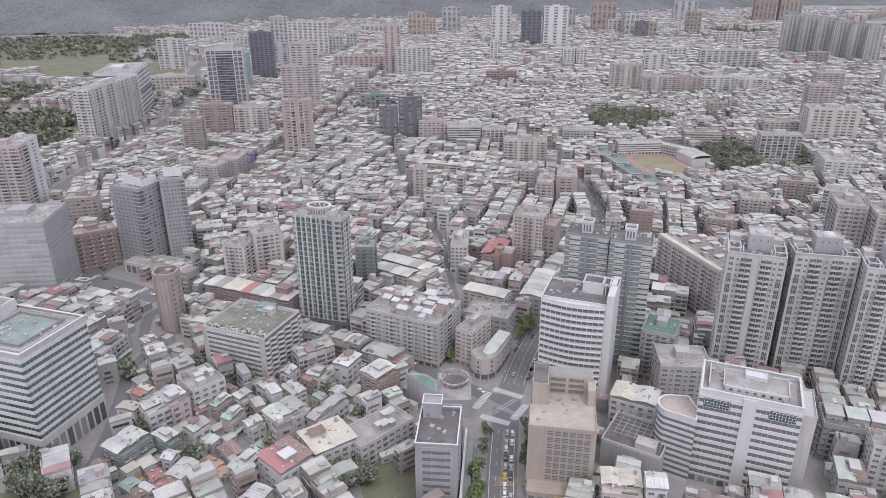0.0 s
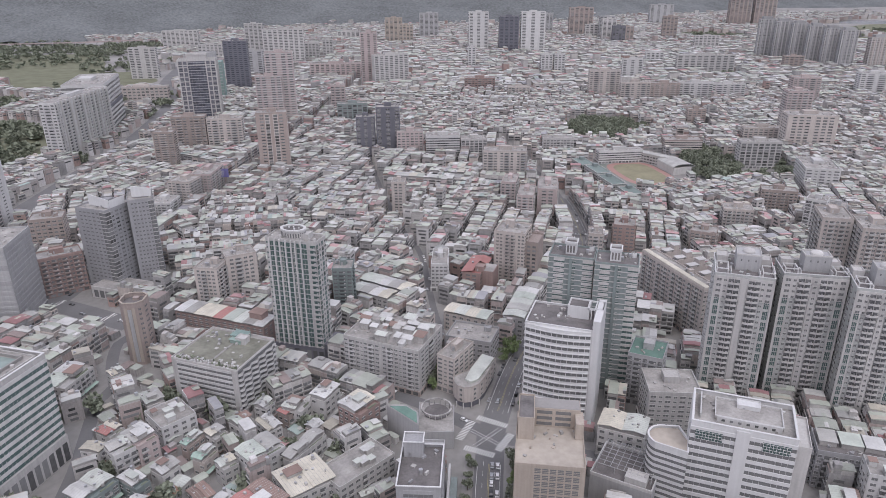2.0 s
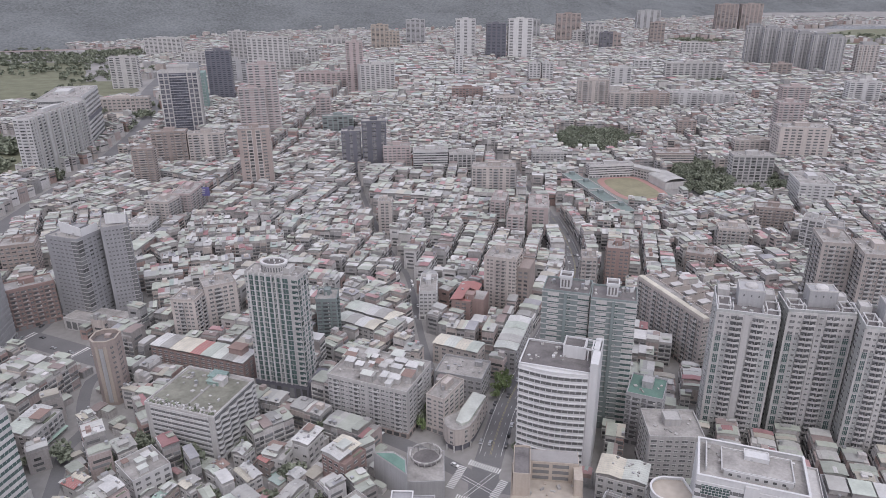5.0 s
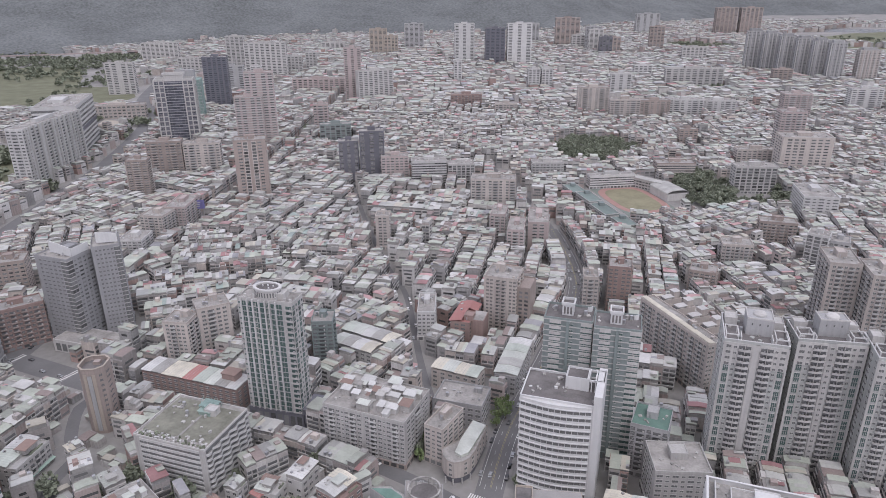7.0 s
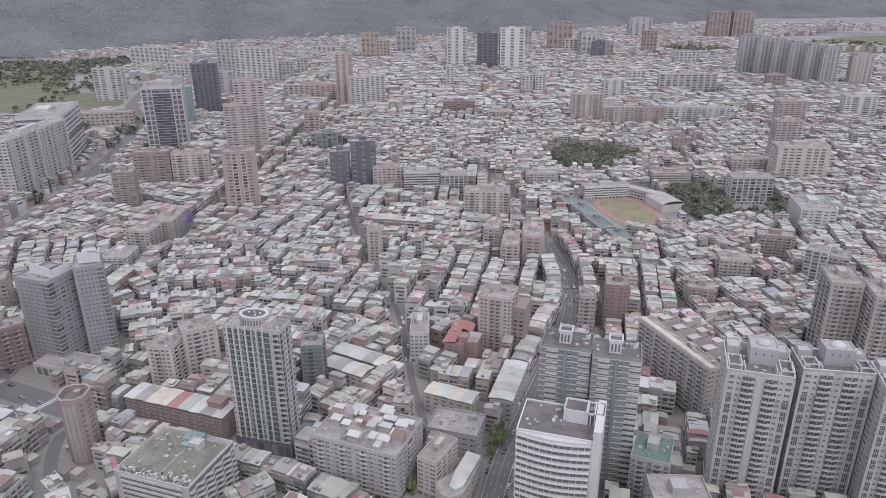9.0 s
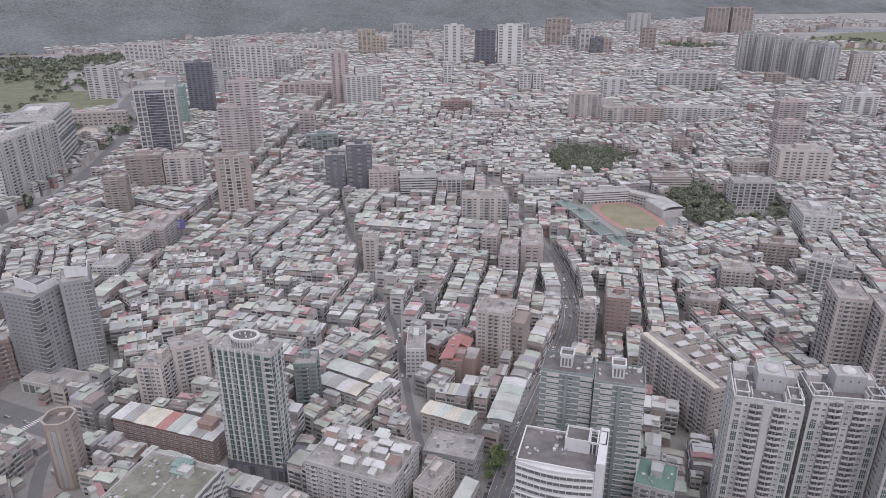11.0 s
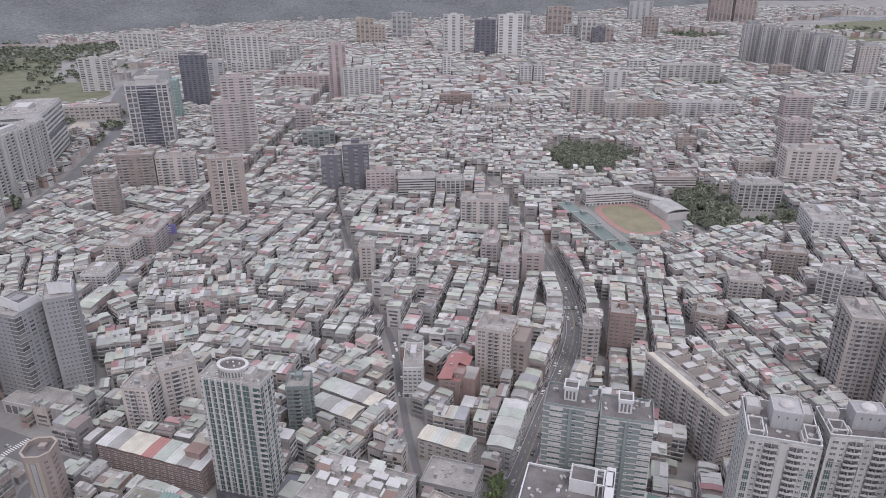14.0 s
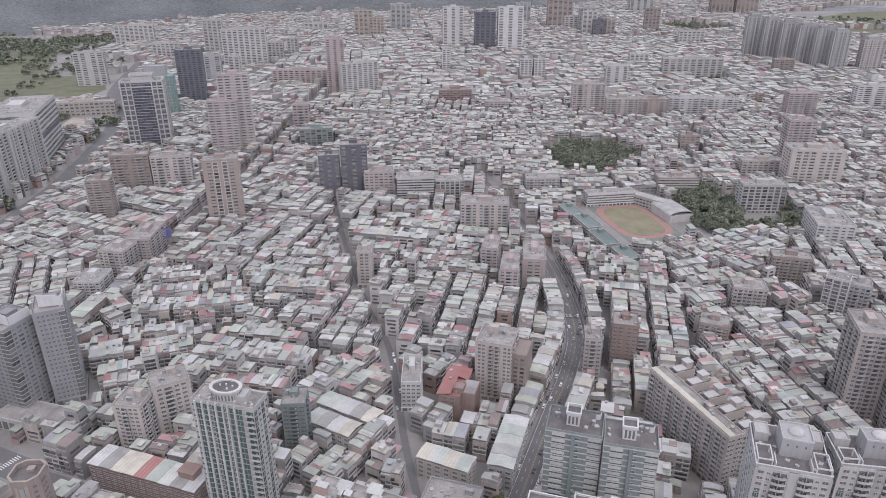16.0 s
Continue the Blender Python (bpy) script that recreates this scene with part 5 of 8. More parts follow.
# striped white office near the avenue
t = building("striped_office", "office_building", "white office block with dark window stripes and a stained flat roof", "white_panel", "window", "white_panel", 11, "rrprr", "rr", "rr", 4.0, "grey_wall", "deck", house=(9, 5, 3.0, 2, 6), tanks=0, parapet=2.2)
x, y, w, d, ang, h = PLAN["striped_office"]
for sx in (-1, 1):
    s = Shape()
    for i in range(9):
        s.box(sx * w * 0.32 - 5 + i * 1.25, -d / 2 - 0.5, h - 6.0, 0.12, 0.3, 4.2, 1)
    for k in range(4):
        s.box(sx * w * 0.32, -d / 2 - 0.5, h - 6.0 + k * 1.3, 10.5, 0.3, 0.12, 1)
    s.box(sx * w * 0.32, -d / 2 - 0.3, h - 6.1, 10.6, 0.5, 4.4, 0)
    part("corner_glazing", s, ["teal_glass", "white_panel"], t, "gridded teal corner glazing")
s = Shape().box(0, -d / 2 - 0.35, 0, w * 0.13, 0.7, h + 1.5)
part("centre_pier", s, ["white_panel"], t)
coping(t, w, d, h + 2.2, 0.9)
s = Shape()
s.box(2, 1.5, h, w * 0.66, d * 0.58, 1.6, 0)
s.ring(2, 1.5, h + 1.6, w * 0.66, d * 0.58, 0.7, 0.4, 1)
s.box(2, -d * 0.30, h, w * 0.62, 0.5, 3.2, 1)
for i in range(7):
    s.box(-8 + i * 3.2, -d * 0.30 - 0.28, h + 1.2, 1.3, 0.14, 1.0, 2)
s.box(-w * 0.42, 2, h, 0.5, d * 0.7, 2.6, 1)
part("roof_terrace", s, ["deck", "white_wall", "window"], t, "raised roof terrace with a low white wall")
s = Shape()
s.box(w / 2 + 3.2, 4, 0, 6.4, d * 0.9, h - 5, 0)
s.ring(w / 2 + 3.2, 4, h - 5, 6.4, d * 0.9, 1.0, 0.3, 0)
for k in range(10):
    for j in range(4):
        s.box(w / 2 + 6.42, -3.5 + j * 4.5, 3 + k * 3.4, 0.12, 1.8, 1.5, 1)
part("rear_wing", s, ["pale_wall", "window"], t, "pale tiled rear wing")

# rounded white building beside it, with a straight wing towards the south
t = new("curved_office")
tagged(t, "white curved office with dark window bands", "building")
outline = [(103.5 + 7.2 * math.cos(a), 262 + 7.2 * math.sin(a)) for a in np.linspace(math.pi * 0.40, math.pi * 1.22, 18)] + [(109.2, 250.2), (112.5, 258.5), (111.5, 268)]
mx, my = 105.5, 260.0
grow = lambda k: [(mx + (a - mx) * k, my + (b - my) * k) for a, b in outline]
part("wall", Shape().prism(outline, 0, 33, 0), ["white_panel"], t)
band = Shape().prism(grow(1.012), 0, 1.35, 0).mesh("ribbon_window", ["window"])
for k in range(10):
    part("ribbon_window", band, [], t, at=pose(0, 0, 2.2 + k * 3.05))
part("parapet", Shape().prism(grow(1.015), 32.6, 34.2, 0, False).prism(grow(0.97)[::-1], 33, 34.2, 0, False), ["white_panel"], t)
part("roof_deck", Shape().prism(grow(0.96), 33, 33.2, 0), ["bare_soil"], t, "sandy roof deck")
part("coping", Shape().collar(grow(1.03), grow(0.94), 34.2, 34.5), ["white_panel"], t)

# low block with a roof pergola of thin beams
t = new("pergola_building")
t.matrix_basis = pose(90, 266, 0, 0, 0, -31)
tagged(t, "low dark-roofed block under a grid of thin roof beams", "building")
part("wall", Shape().box(0, 0, 0, 27, 24, 14), ["grey_wall"], t)
part("roof_deck", Shape().box(0, 0, 14, 26, 23, 0.2), ["dark_deck"], t)
part("parapet", Shape().ring(0, 0, 14, 27, 24, 1.6, 0.4), ["white_wall"], t)
for i in range(9):
    part("beam", Shape().box(-12 + i * 3.0, 2, 17.6, 0.22, 19, 0.3, 0, 0, False), ["grey_wall"], t)
for i in range(7):
    part("beam", Shape().box(0, -7 + i * 3.0, 17.3, 25, 0.22, 0.3, 0, 0, False), ["grey_wall"], t)
for i in range(4):
    for j in (-7, 11):
        part("post", Shape().box(-12 + i * 8, j, 14.2, 0.3, 0.3, 3.2), ["grey_wall"], t)
part("stair_head", Shape().box(6, -8, 14.2, 9, 6, 3.4).ring(6, -8, 17.6, 9.2, 6.2, 0.6, 0.3), ["pale_wall"], t)

# brown hotel with a terrace block
t = building("brown_hotel", "hotel", "tan hotel block with rows of windows and a stepped roof terrace", "tan_wall", "window", "tan_wall", 9, "ppppvvvvvvp", "pwwwwwp", "pwwp", 5.0, "tan_wall", "bare_soil", house=(0.5, 0.5, 0.5, 0, 0), tanks=0, parapet=1.0)
x, y, w, d, ang, h = PLAN["brown_hotel"]
s = Shape()
s.box(2.5, d * 0.36, h, w * 0.72, d * 0.22, 9.5, 0)
block = part("upper_block", s, ["tan_wall"], t)
for k in range(3):
    for j in range(2):
        part("window", Shape().box(-2.5 + j * 8.0, d * 0.25 - 0.02, h + 1.0 + k * 2.9, 6.6, 0.12, 1.6), ["window"], block)
part("roof_deck", Shape().box(2.5, d * 0.36, h + 9.5, w * 0.70, d * 0.20, 0.15), ["pavement"], block)
s = Shape()
s.box(-w * 0.36, d * 0.22, h, w * 0.24, d * 0.5, 10.5, 0)
s.box(-w * 0.36, d * 0.22, h + 10.5, w * 0.21, d * 0.46, 0.15, 1)
s.ring(-w * 0.36, d * 0.22, h + 10.5, w * 0.24, d * 0.5, 0.7, 0.3, 0)
s.box(w * 0.43, d * 0.16, h, 3.4, 9, 8.0, 0)
part("stair_tower", s, ["tan_wall", "dark_deck"], t)
s = Shape()
s.box(0, -d / 2 - 4, 0, w * 0.96, 8, 8.5, 0)
for i in range(7):
    s.box(-w * 0.4 + i * w * 0.13, -d / 2 - 8.05, 1.0, 2.4, 0.14, 5.5, 1)
part("porch", s, ["tan_wall", "window"], t)

# dark slab on the other side of the avenue
t = building("dark_slab", "office_building", "narrow grey-brown office block with dark window bays", "slate_wall", "window", "slate_wall", 9, "prrp", "pnnp", "pwwwp", 4.0, "slate_wall", "dark_deck", house=(8, 6.5, 7.0, -3.5, 9), tanks=1, parapet=1.3)
x, y, w, d, ang, h = PLAN["dark_slab"]
coping(t, w, d, h + 1.3)
part("coping", Shape().ring(-3.5, 9, h + 7.6, 8.6, 7.1, 0.3, 0.5), ["white_panel"], t, "white painted coping")
s = Shape()
s.box(0, d / 2 + 7, 0, w * 0.95, 14, h - 8, 0)
s.ring(0, d / 2 + 7, h - 8, w * 0.95, 14, 1.0, 0.3, 0)
part("rear_wing", s, ["grey_wall"], t)
s = Shape()
s.box(w / 2 + 1.4, 6, 0, 1.0, d + 26, 12, 0)
s.box(w / 2 + 3.4, 6, 0, 3.0, d + 26, 4.5, 1)
part("screen_wall", s, ["white_wall", "teal_wall"], t, "white screen wall with a pale arcade roof")

# glass office with pale bands, seen at the edge
t = building("left_glass", "office_building", "glass office with pale bands and a rooftop pool of teal paving", "pale_wall", "teal_glass", "white_wall", 11, "rrr", "rrr", "rrrr", 14.0, "pale_wall", "deck", house=(0.5, 0.5, 0.5, 0, 0), tanks=0, parapet=2.2)
x, y, w, d, ang, h = PLAN["left_glass"]
coping(t, w, d, h + 2.2, 1.0)
s = Shape()
s.box(2, -4, h + 0.1, w * 0.62, d * 0.44, 0.3, 0)
part("terrace", s, ["teal_paving"], t, "teal paved roof terrace")
part("terrace_wall", Shape().ring(2, -4, h + 0.1, w * 0.70, d * 0.52, 1.5, 0.7), ["pavement"], t)
part("terrace_wall", Shape().ring(2, -4, h + 0.1, w * 0.86, d * 0.68, 0.8, 0.5), ["white_wall"], t)
part("roof_frame", Shape().ring(w * 0.3, d * 0.36, h, 12, 11, 6.5, 0.8, 0), ["white_wall"], t)
part("roof_frame", Shape().ring(-w * 0.3, d * 0.36, h, 10, 11, 5.0, 0.8, 0), ["white_wall"], t)
t2 = new("low_hall")
t2.matrix_basis = pose(-236, 252, 0, 0, 0, 72)
tagged(t2, "low pale-roofed hall with green louvred sides", "building")
part("wall", Shape().box(0, 0, 0, 46, 30, 20), ["teal_wall"], t2)
s = Shape()
for k in range(9):
    s.box(0, 0, 2 + k * 2.0, 46.8, 30.8, 0.5, 0, 0, False)
part("louvre", s, ["teal_glass"], t2)
s = Shape()
n = 10
s.add([(-23.5 + 47 * i / n, yy, 20 + 3.0 * math.sin(math.pi * i / n)) for yy in (-15.5, 15.5) for i in range(n + 1)], [(i, i + 1, n + 2 + i, n + 1 + i) for i in range(n)], 0)
s.box(0, 0, 19.6, 47, 31, 0.5, 0, 0, False)
part("roof", s, ["white_wall"], t2)

# grey pair of apartment towers
for key in ("pair_l", "pair_r"):
    t = building(key, "apartment_tower", "plain grey apartment tower with narrow windows and a white roof screen", "slate_wall", "window", "slate_wall", 20, "pnnnnnG", "Gnwnwnp", "pwwwp", 4.0, "slate_wall", "deck", house=(8, 8, 4, 1, 2), tanks=1, parapet=1.2, group="grey tower pair")
    x, y, w, d, ang, h = PLAN[key]
    s = Shape()
    s.add([(-w * 0.3, -d * 0.2, h + 1), (w * 0.46, -d * 0.3, h + 1), (w * 0.46, -d * 0.3, h + 7), (-w * 0.3, -d * 0.2, h + 9), (-w * 0.3, -d * 0.2 + 0.4, h + 1), (w * 0.46, -d * 0.3 + 0.4, h + 1), (w * 0.46, -d * 0.3 + 0.4, h + 7), (-w * 0.3, -d * 0.2 + 0.4, h + 9)],
          [(0, 1, 2, 3), (5, 4, 7, 6), (3, 2, 6, 7), (1, 5, 6, 2), (4, 0, 3, 7)])
    s.box(w * 0.46, 0, h, 0.4, d * 0.55, 6.5, 0)
    part("roof_screen", s, ["white_panel"], t, "white slanted roof screen")
t2 = new("podium_block")
t2.matrix_basis = pose(-216, 484, 0, 0, 0, -20)
tagged(t2, "low grey podium at the foot of the towers", "building")
part("wall", Shape().box(0, 0, 0, 44, 20, 9), ["pale_wall"], t2)
part("roof_deck", Shape().box(0, 0, 9, 42.5, 18.5, 0.2), ["deck"], t2)
s = Shape()
for k in range(8):
    s.box(-18 + k * 5, -10.05, 1, 3.6, 0.2, 5.5, 0)
part("shop_front", s, ["window"], t2)

# brown octagonal tower, hollow at the top
t = new("octagonal_tower")
x, y, w, d, ang, h = PLAN["octo"]
t.matrix_basis = pose(x, y, 0, 0, 0, ang)
tagged(t, "brown eight-sided tower with a hollow roof", "building")
c8 = [(-w / 2, -d * 0.25), (-w * 0.25, -d / 2), (w * 0.25, -d / 2), (w / 2, -d * 0.25), (w / 2, d * 0.3), (w * 0.25, d / 2), (-w * 0.25, d / 2), (-w / 2, d * 0.3)]
part("wall", Shape().prism(c8, 0, h - 2.5, 0), ["brown_wall"], t)
part("parapet", Shape().prism(c8, h - 2.5, h, 0, False).prism([(a * 0.93, b * 0.93) for a, b in c8[::-1]], h - 2.5, h, 0, False), ["brown_wall"], t)
part("roof_deck", Shape().prism([(a * 0.94, b * 0.94) for a, b in c8], h - 2.5, h - 2.3, 0), ["dark_deck"], t)
part("rim", Shape().collar([(a * 1.03, b * 1.03) for a, b in c8], [(a * 0.9, b * 0.9) for a, b in c8], h, h + 0.4), ["tan_wall"], t)
part("stair_head", Shape().box(0.5, 3, h - 2.4, 3.5, 3, 1.8), ["brown_wall"], t)
wm = bay_mesh("w", 2.6, 3.1, ("window", "brown_wall", "pale_wall"))
for k in range(11):
    for ax, ay, tn in ((w * 0.5, d * 0.02, 90), (w * 0.5, -d * 0.12, 90), (w * 0.375, -d * 0.375, 45)):
        part("window", wm, [], t, at=pose(ax, ay, 3 + k * 3.2, 0, 0, tn))
s = Shape().box(0, -d / 2 - 0.15, 2, w * 0.16, 0.3, h - 6)
part("groove", s, ["grey_wall"], t)
for sx in (-1, 1):
    part("panel", Shape().box(sx * w * 0.165, -d / 2 - 0.08, 2, w * 0.12, 0.2, h - 5), ["tan_wall"], t, "pale tan tile panel")

# department store with a planted roof
t = building("dept", "department_store", "weathered department store with wavy balcony bands and a planted mossy roof", "pale_wall", "window", "white_wall", 8, "prrrrrp", "p", "pp", 4.0, "pale_wall", "deck", house=(6, 5, 3.5, 6, 9), tanks=2, parapet=1.0)
x, y, w, d, ang, h = PLAN["dept"]
s = Shape()
for a, b, ww, dd in ((-w * 0.22, 2, w * 0.5, d * 0.8), (w * 0.25, 1, w * 0.42, d * 0.78)):
    s.box(a, b, h + 0.13, ww, dd, 0.12, 0)
part("moss_bed", s, ["moss"], t)
n = 40
wave = [(w / 2 + 1.0 + 0.75 * math.sin(2 * math.pi * 5 * i / n), -d / 2 + 0.5 + (d - 1) * i / n) for i in range(n + 1)]
rim = Shape().collar(wave + [(w / 2 - 0.2, d / 2 - 0.5), (w / 2 - 0.2, -d / 2 + 0.5)], [(a - 0.25, b) for a, b in wave] + [(w / 2 - 0.3, d / 2 - 0.5), (w / 2 - 0.3, -d / 2 + 0.5)], 0, 1.25).mesh("balcony_front", ["white_wall"])
back_wall = Shape().box(w / 2 + 0.05, 0, 0, 0.12, d - 1.6, 1.9).mesh("balcony_glazing", ["window"])
plate = Shape().prism(wave + [(w / 2 - 0.2, d / 2 - 0.5), (w / 2 - 0.2, -d / 2 + 0.5)], 0, 0.2, 0).mesh("balcony_slab", ["pale_wall"])
for k in range(8):
    z = 4.4 + k * 3.1
    part("balcony_slab", plate, [], t, at=pose(0, 0, z - 0.2))
    part("balcony_front", rim, [], t, at=pose(0, 0, z))
    part("balcony_glazing", back_wall, [], t, at=pose(0, 0, z + 0.9))
# pale green steel pavilion at the back edge of the roof
pav = part("roof_pavilion", Shape().box(2, d * 0.36, h + 3.0, 9, 7, 0.25, 0, 0, False), ["net"], t, "pale green steel roof pavilion")
for sx in (-1, 1):
    for sy in (-1, 1):
        part("post", Shape().box(2 + sx * 4.2, d * 0.36 + sy * 3.2, h + 0.2, 0.3, 0.3, 2.9), ["net"], pav)
for k in range(7):
    part("rafter", Shape().box(-3 + k * 1.7, d * 0.36, h + 3.2, 0.2, 10, 0.3, 0, 25, False), ["net"], pav)
part("moss_path", Shape().box(1.5, 0, h + 0.26, 1.2, d * 0.86, 0.12), ["pavement"], t)
rng = random.Random(5)
s = Shape()
for k in range(110):
    s.box(rng.uniform(-0.46, 0.46) * w, -d * rng.uniform(0.36, 0.47), h + 0.1, rng.uniform(0.5, 1.3), rng.uniform(0.5, 1.3), rng.uniform(0.4, 1.6), rng.choice([0, 0, 1, 2]), rng.uniform(0, 90))
tagged(part("potted_plant", s, ["leaf", "roof_room", "white_wall"], t), kind="stuff")
part("canopy", Shape().box(3, d * 0.26, h + 0.2, 7, 6, 2.2).box(3, d * 0.26, h + 2.4, 8, 7, 0.2), ["green_roof"], t, "pale green roof canopy")

# white block of flats with many rooftop sheds
t = building("block645", "apartment_block", "white tiled block of flats crowded with rooftop sheds", "pale_wall", "window", "white_wall", 9, "wbwnwbwpwbwnwbw", "pwwbwwp", "pwwp", 3.0, "brown_wall", "deck", house=(5, 5, 4, 4, 3), tanks=4)
x, y, w, d, ang, h = PLAN["block645"]
for k in range(34):
    hw, hd, hh = rng.uniform(2.5, 7), rng.uniform(2.5, 6), rng.uniform(2.0, 4.2)
    sx, sy = rng.uniform(-0.42, 0.42) * w, rng.uniform(-0.38, 0.42) * d
    sh = part("roof_shed", Shape().box(0, 0, 0, hw, hd, hh), [rng.choice(["roof_room", "pale_wall", "white_wall"])], t, at=pose(sx, sy, h + 0.15))
    s = Shape().add([(-hw / 2 - .4, -hd / 2 - .4, hh), (hw / 2 + .4, -hd / 2 - .4, hh), (hw / 2 + .4, hd / 2 + .4, hh + .7), (-hw / 2 - .4, hd / 2 + .4, hh + .7)], [(0, 1, 2, 3)])
    part("shed_roof", s, [rng.choice(["white_sheet", "grey_sheet", "pale_sheet", "deck", "rust_sheet", "white_sheet"])], sh)

# beige pairs of flats
for key, lab in (("beige_a", "beige tiled block of flats with brown balconies"), ("beige_b", "taller beige tiled block of flats with a pale roof")):
    building(key, "apartment_block", lab, "beige_wall", "window", "pale_wall", 11, "pwbwwp", "wbwbw", "wbw", 3.0, "brown_wall", "deck", house=(5, 4, 3.5, 2, 3), tanks=2)

# three tall pale residential towers
def tower_balcony(bw, fh):
    """A dark recess behind a curved pale parapet."""
    o = Shape().box(0, -0.02, 0.15, bw * 0.94, 0.10, fh * 0.74, 0)
    n = 8
    out = [(bw * (i / n - 0.5), -0.95 - 0.55 * math.sin(math.pi * i / n)) for i in range(n + 1)]
    edge = [(bw * 0.5, 0.0), (-bw * 0.5, 0.0)]
    o.prism(out + edge, 0.0, 0.2, 1)
    o.collar(out + edge, [(a * 0.96, b + 0.16) for a, b in out] + [(bw * 0.48, 0.1), (-bw * 0.48, 0.1)], 0.2, 1.15, 1)
    o.box(0, -0.5, 0.2, 0.18, 0.9, fh - 0.3, 1)
    o.box(bw * 0.3, -0.75, 0.7, 0.9, 0.45, 0.65, 2)
    o.box(-bw * 0.2, -0.6, 0.2, 0.7, 0.5, 1.3, 2)
    return o


def tall_window(bw, hh):
    o = Shape().box(0, -0.04, 0, bw, 0.12, hh, 0)
    o.box(0, -0.12, hh * 0.48, bw, 0.18, 0.16, 1)
    for k in (-0.5, -0.17, 0.17, 0.5):
        o.box(k * bw, -0.12, 0, 0.12, 0.18, hh, 1)
    o.box(0, -0.14, hh, bw + 0.3, 0.26, 0.2, 1)
    return o


for key, middle in (("apt_a", False), ("apt_b", True), ("apt_c", True)):
    t = building(key, "residential_tower", "tall pale grey residential tower with curved balconies and grey roof block", "flat_wall", "window", "pale_wall", 23, None, "pnwnwnp", "npwwpn", 4.0, "pale_wall", "dark_deck", house=(0.5, 0.5, 0.3, 0, 0), tanks=2, parapet=1.3, group="residential towers")
    x, y, w, d, ang, h = PLAN[key]
    n, z0 = 23, 4.6
    fh = (h - 0.6 - z0) / n
    glaz = ("window", "pale_wall", "steel")
    bal = tower_balcony(w * 0.20, fh).mesh("balcony", glaz)
    big = tall_window(w * 0.085, fh * 1.55).mesh("tall_window", ("teal_glass", "pale_wall"))
    small = bay_shape("n", w * 0.085, fh).mesh("window", glaz)
    wide = bay_shape("w", w * 0.12, fh).mesh("window", glaz)
    front = -d / 2
    # the four top storeys stand a little proud, in white tile
    part("upper_front", Shape().box(0, front - 0.12, h - 4 * fh, w + 0.3, 0.5, 4 * fh), ["pale_wall"], t, "pale tiled top storeys")
    for k in range(n):
        z = z0 + k * fh
        top = k >= n - 4
        yy = front - (0.38 if top else 0.0)
        for sx in (-1, 1):
            part("balcony", bal, [], t, at=pose(sx * w * 0.17, yy, z))
            part("window", small, [], t, at=pose(sx * w * 0.315, yy, z))
            if top:
                part("window", wide, [], t, at=pose(sx * w * 0.42, yy, z))
            elif k % 2 == 0:
                part("tall_window", big, [], t, at=pose(sx * w * 0.42, yy, z + 0.35))
        if middle:
            part("window", small, [], t, at=pose(0, yy - 0.5, z))
    part("centre_pier", Shape().box(0, front - 0.25, 4, w * 0.11, 0.55, h - 4), ["pale_wall"], t)
    for sx in (-1, 1):
        part("corner_strip", Shape().box(sx * w * 0.49, front - 0.2, 4, 0.9, 0.5, h - 4), ["pale_wall"], t)
        part("strip", Shape().box(sx * w * 0.365, front - 0.1, 4, 0.5, 0.3, h - 4), ["pale_wall"], t)
    coping(t, w, d, h + 1.3, 0.5)
    # roof: a blank grey block with a glass dome, sunk terraces behind white frames at the corners
    block = part("roof_block", Shape().box(1.5, d * 0.06, h, w * 0.42, d * 0.44, 8.5), ["grey_wall"], t, "blank grey roof block")
    part("block_parapet", Shape().ring(1.5, d * 0.06, h + 8.5, w * 0.42, d * 0.44, 0.7, 0.3), ["pale_wall"], block)
    for i in range(3):
        part("slot_window", Shape().box(-2 + i * 3.4, d * 0.06 - d * 0.22 - 0.04, h + 5.4, 0.6, 0.14, 1.0), ["window"], block)
    dome = Shape()
    for i in range(4):
        r0, r1 = 3.2 * math.cos(i * math.pi / 8), 3.2 * math.cos((i + 1) * math.pi / 8)
        dome.add([(1.5 + r * math.cos(u), d * 0.06 + r * math.sin(u), h + 8.6 + zz) for r, zz in ((r0, 2.0 * math.sin(i * math.pi / 8)), (r1, 2.0 * math.sin((i + 1) * math.pi / 8))) for u in (2 * math.pi * q / 16 for q in range(16))],
                 [(q, (q + 1) % 16, 16 + (q + 1) % 16, 16 + q) for q in range(16)])
    part("dome", dome, ["pale_wall"], block)
    for sx in (-1, 1):
        fr = part("terrace_frame", Shape().ring(sx * w * 0.385, -d * 0.30, h + 3.4, w * 0.21, d * 0.36, 0.5, 0.45), ["white_wall"], t, "open white terrace frame")
        for ex in (-1, 1):
            for ey in (-1, 1):
                part("post", Shape().box(sx * w * 0.385 + ex * (w * 0.105 - 0.25), -d * 0.30 + ey * (d * 0.18 - 0.25), h, 0.5, 0.5, 3.4), ["white_wall"], fr)
        part("terrace_wall", Shape().box(sx * w * 0.24, -d * 0.36, h, 0.4, d * 0.24, 3.0), ["white_wall"], t)
        part("side_room", Shape().box(sx * w * 0.37, d * 0.28, h, w * 0.2, d * 0.3, 3.6).ring(sx * w * 0.37, d * 0.28, h + 3.6, w * 0.2, d * 0.3, 0.6, 0.3), ["pale_wall"], t)

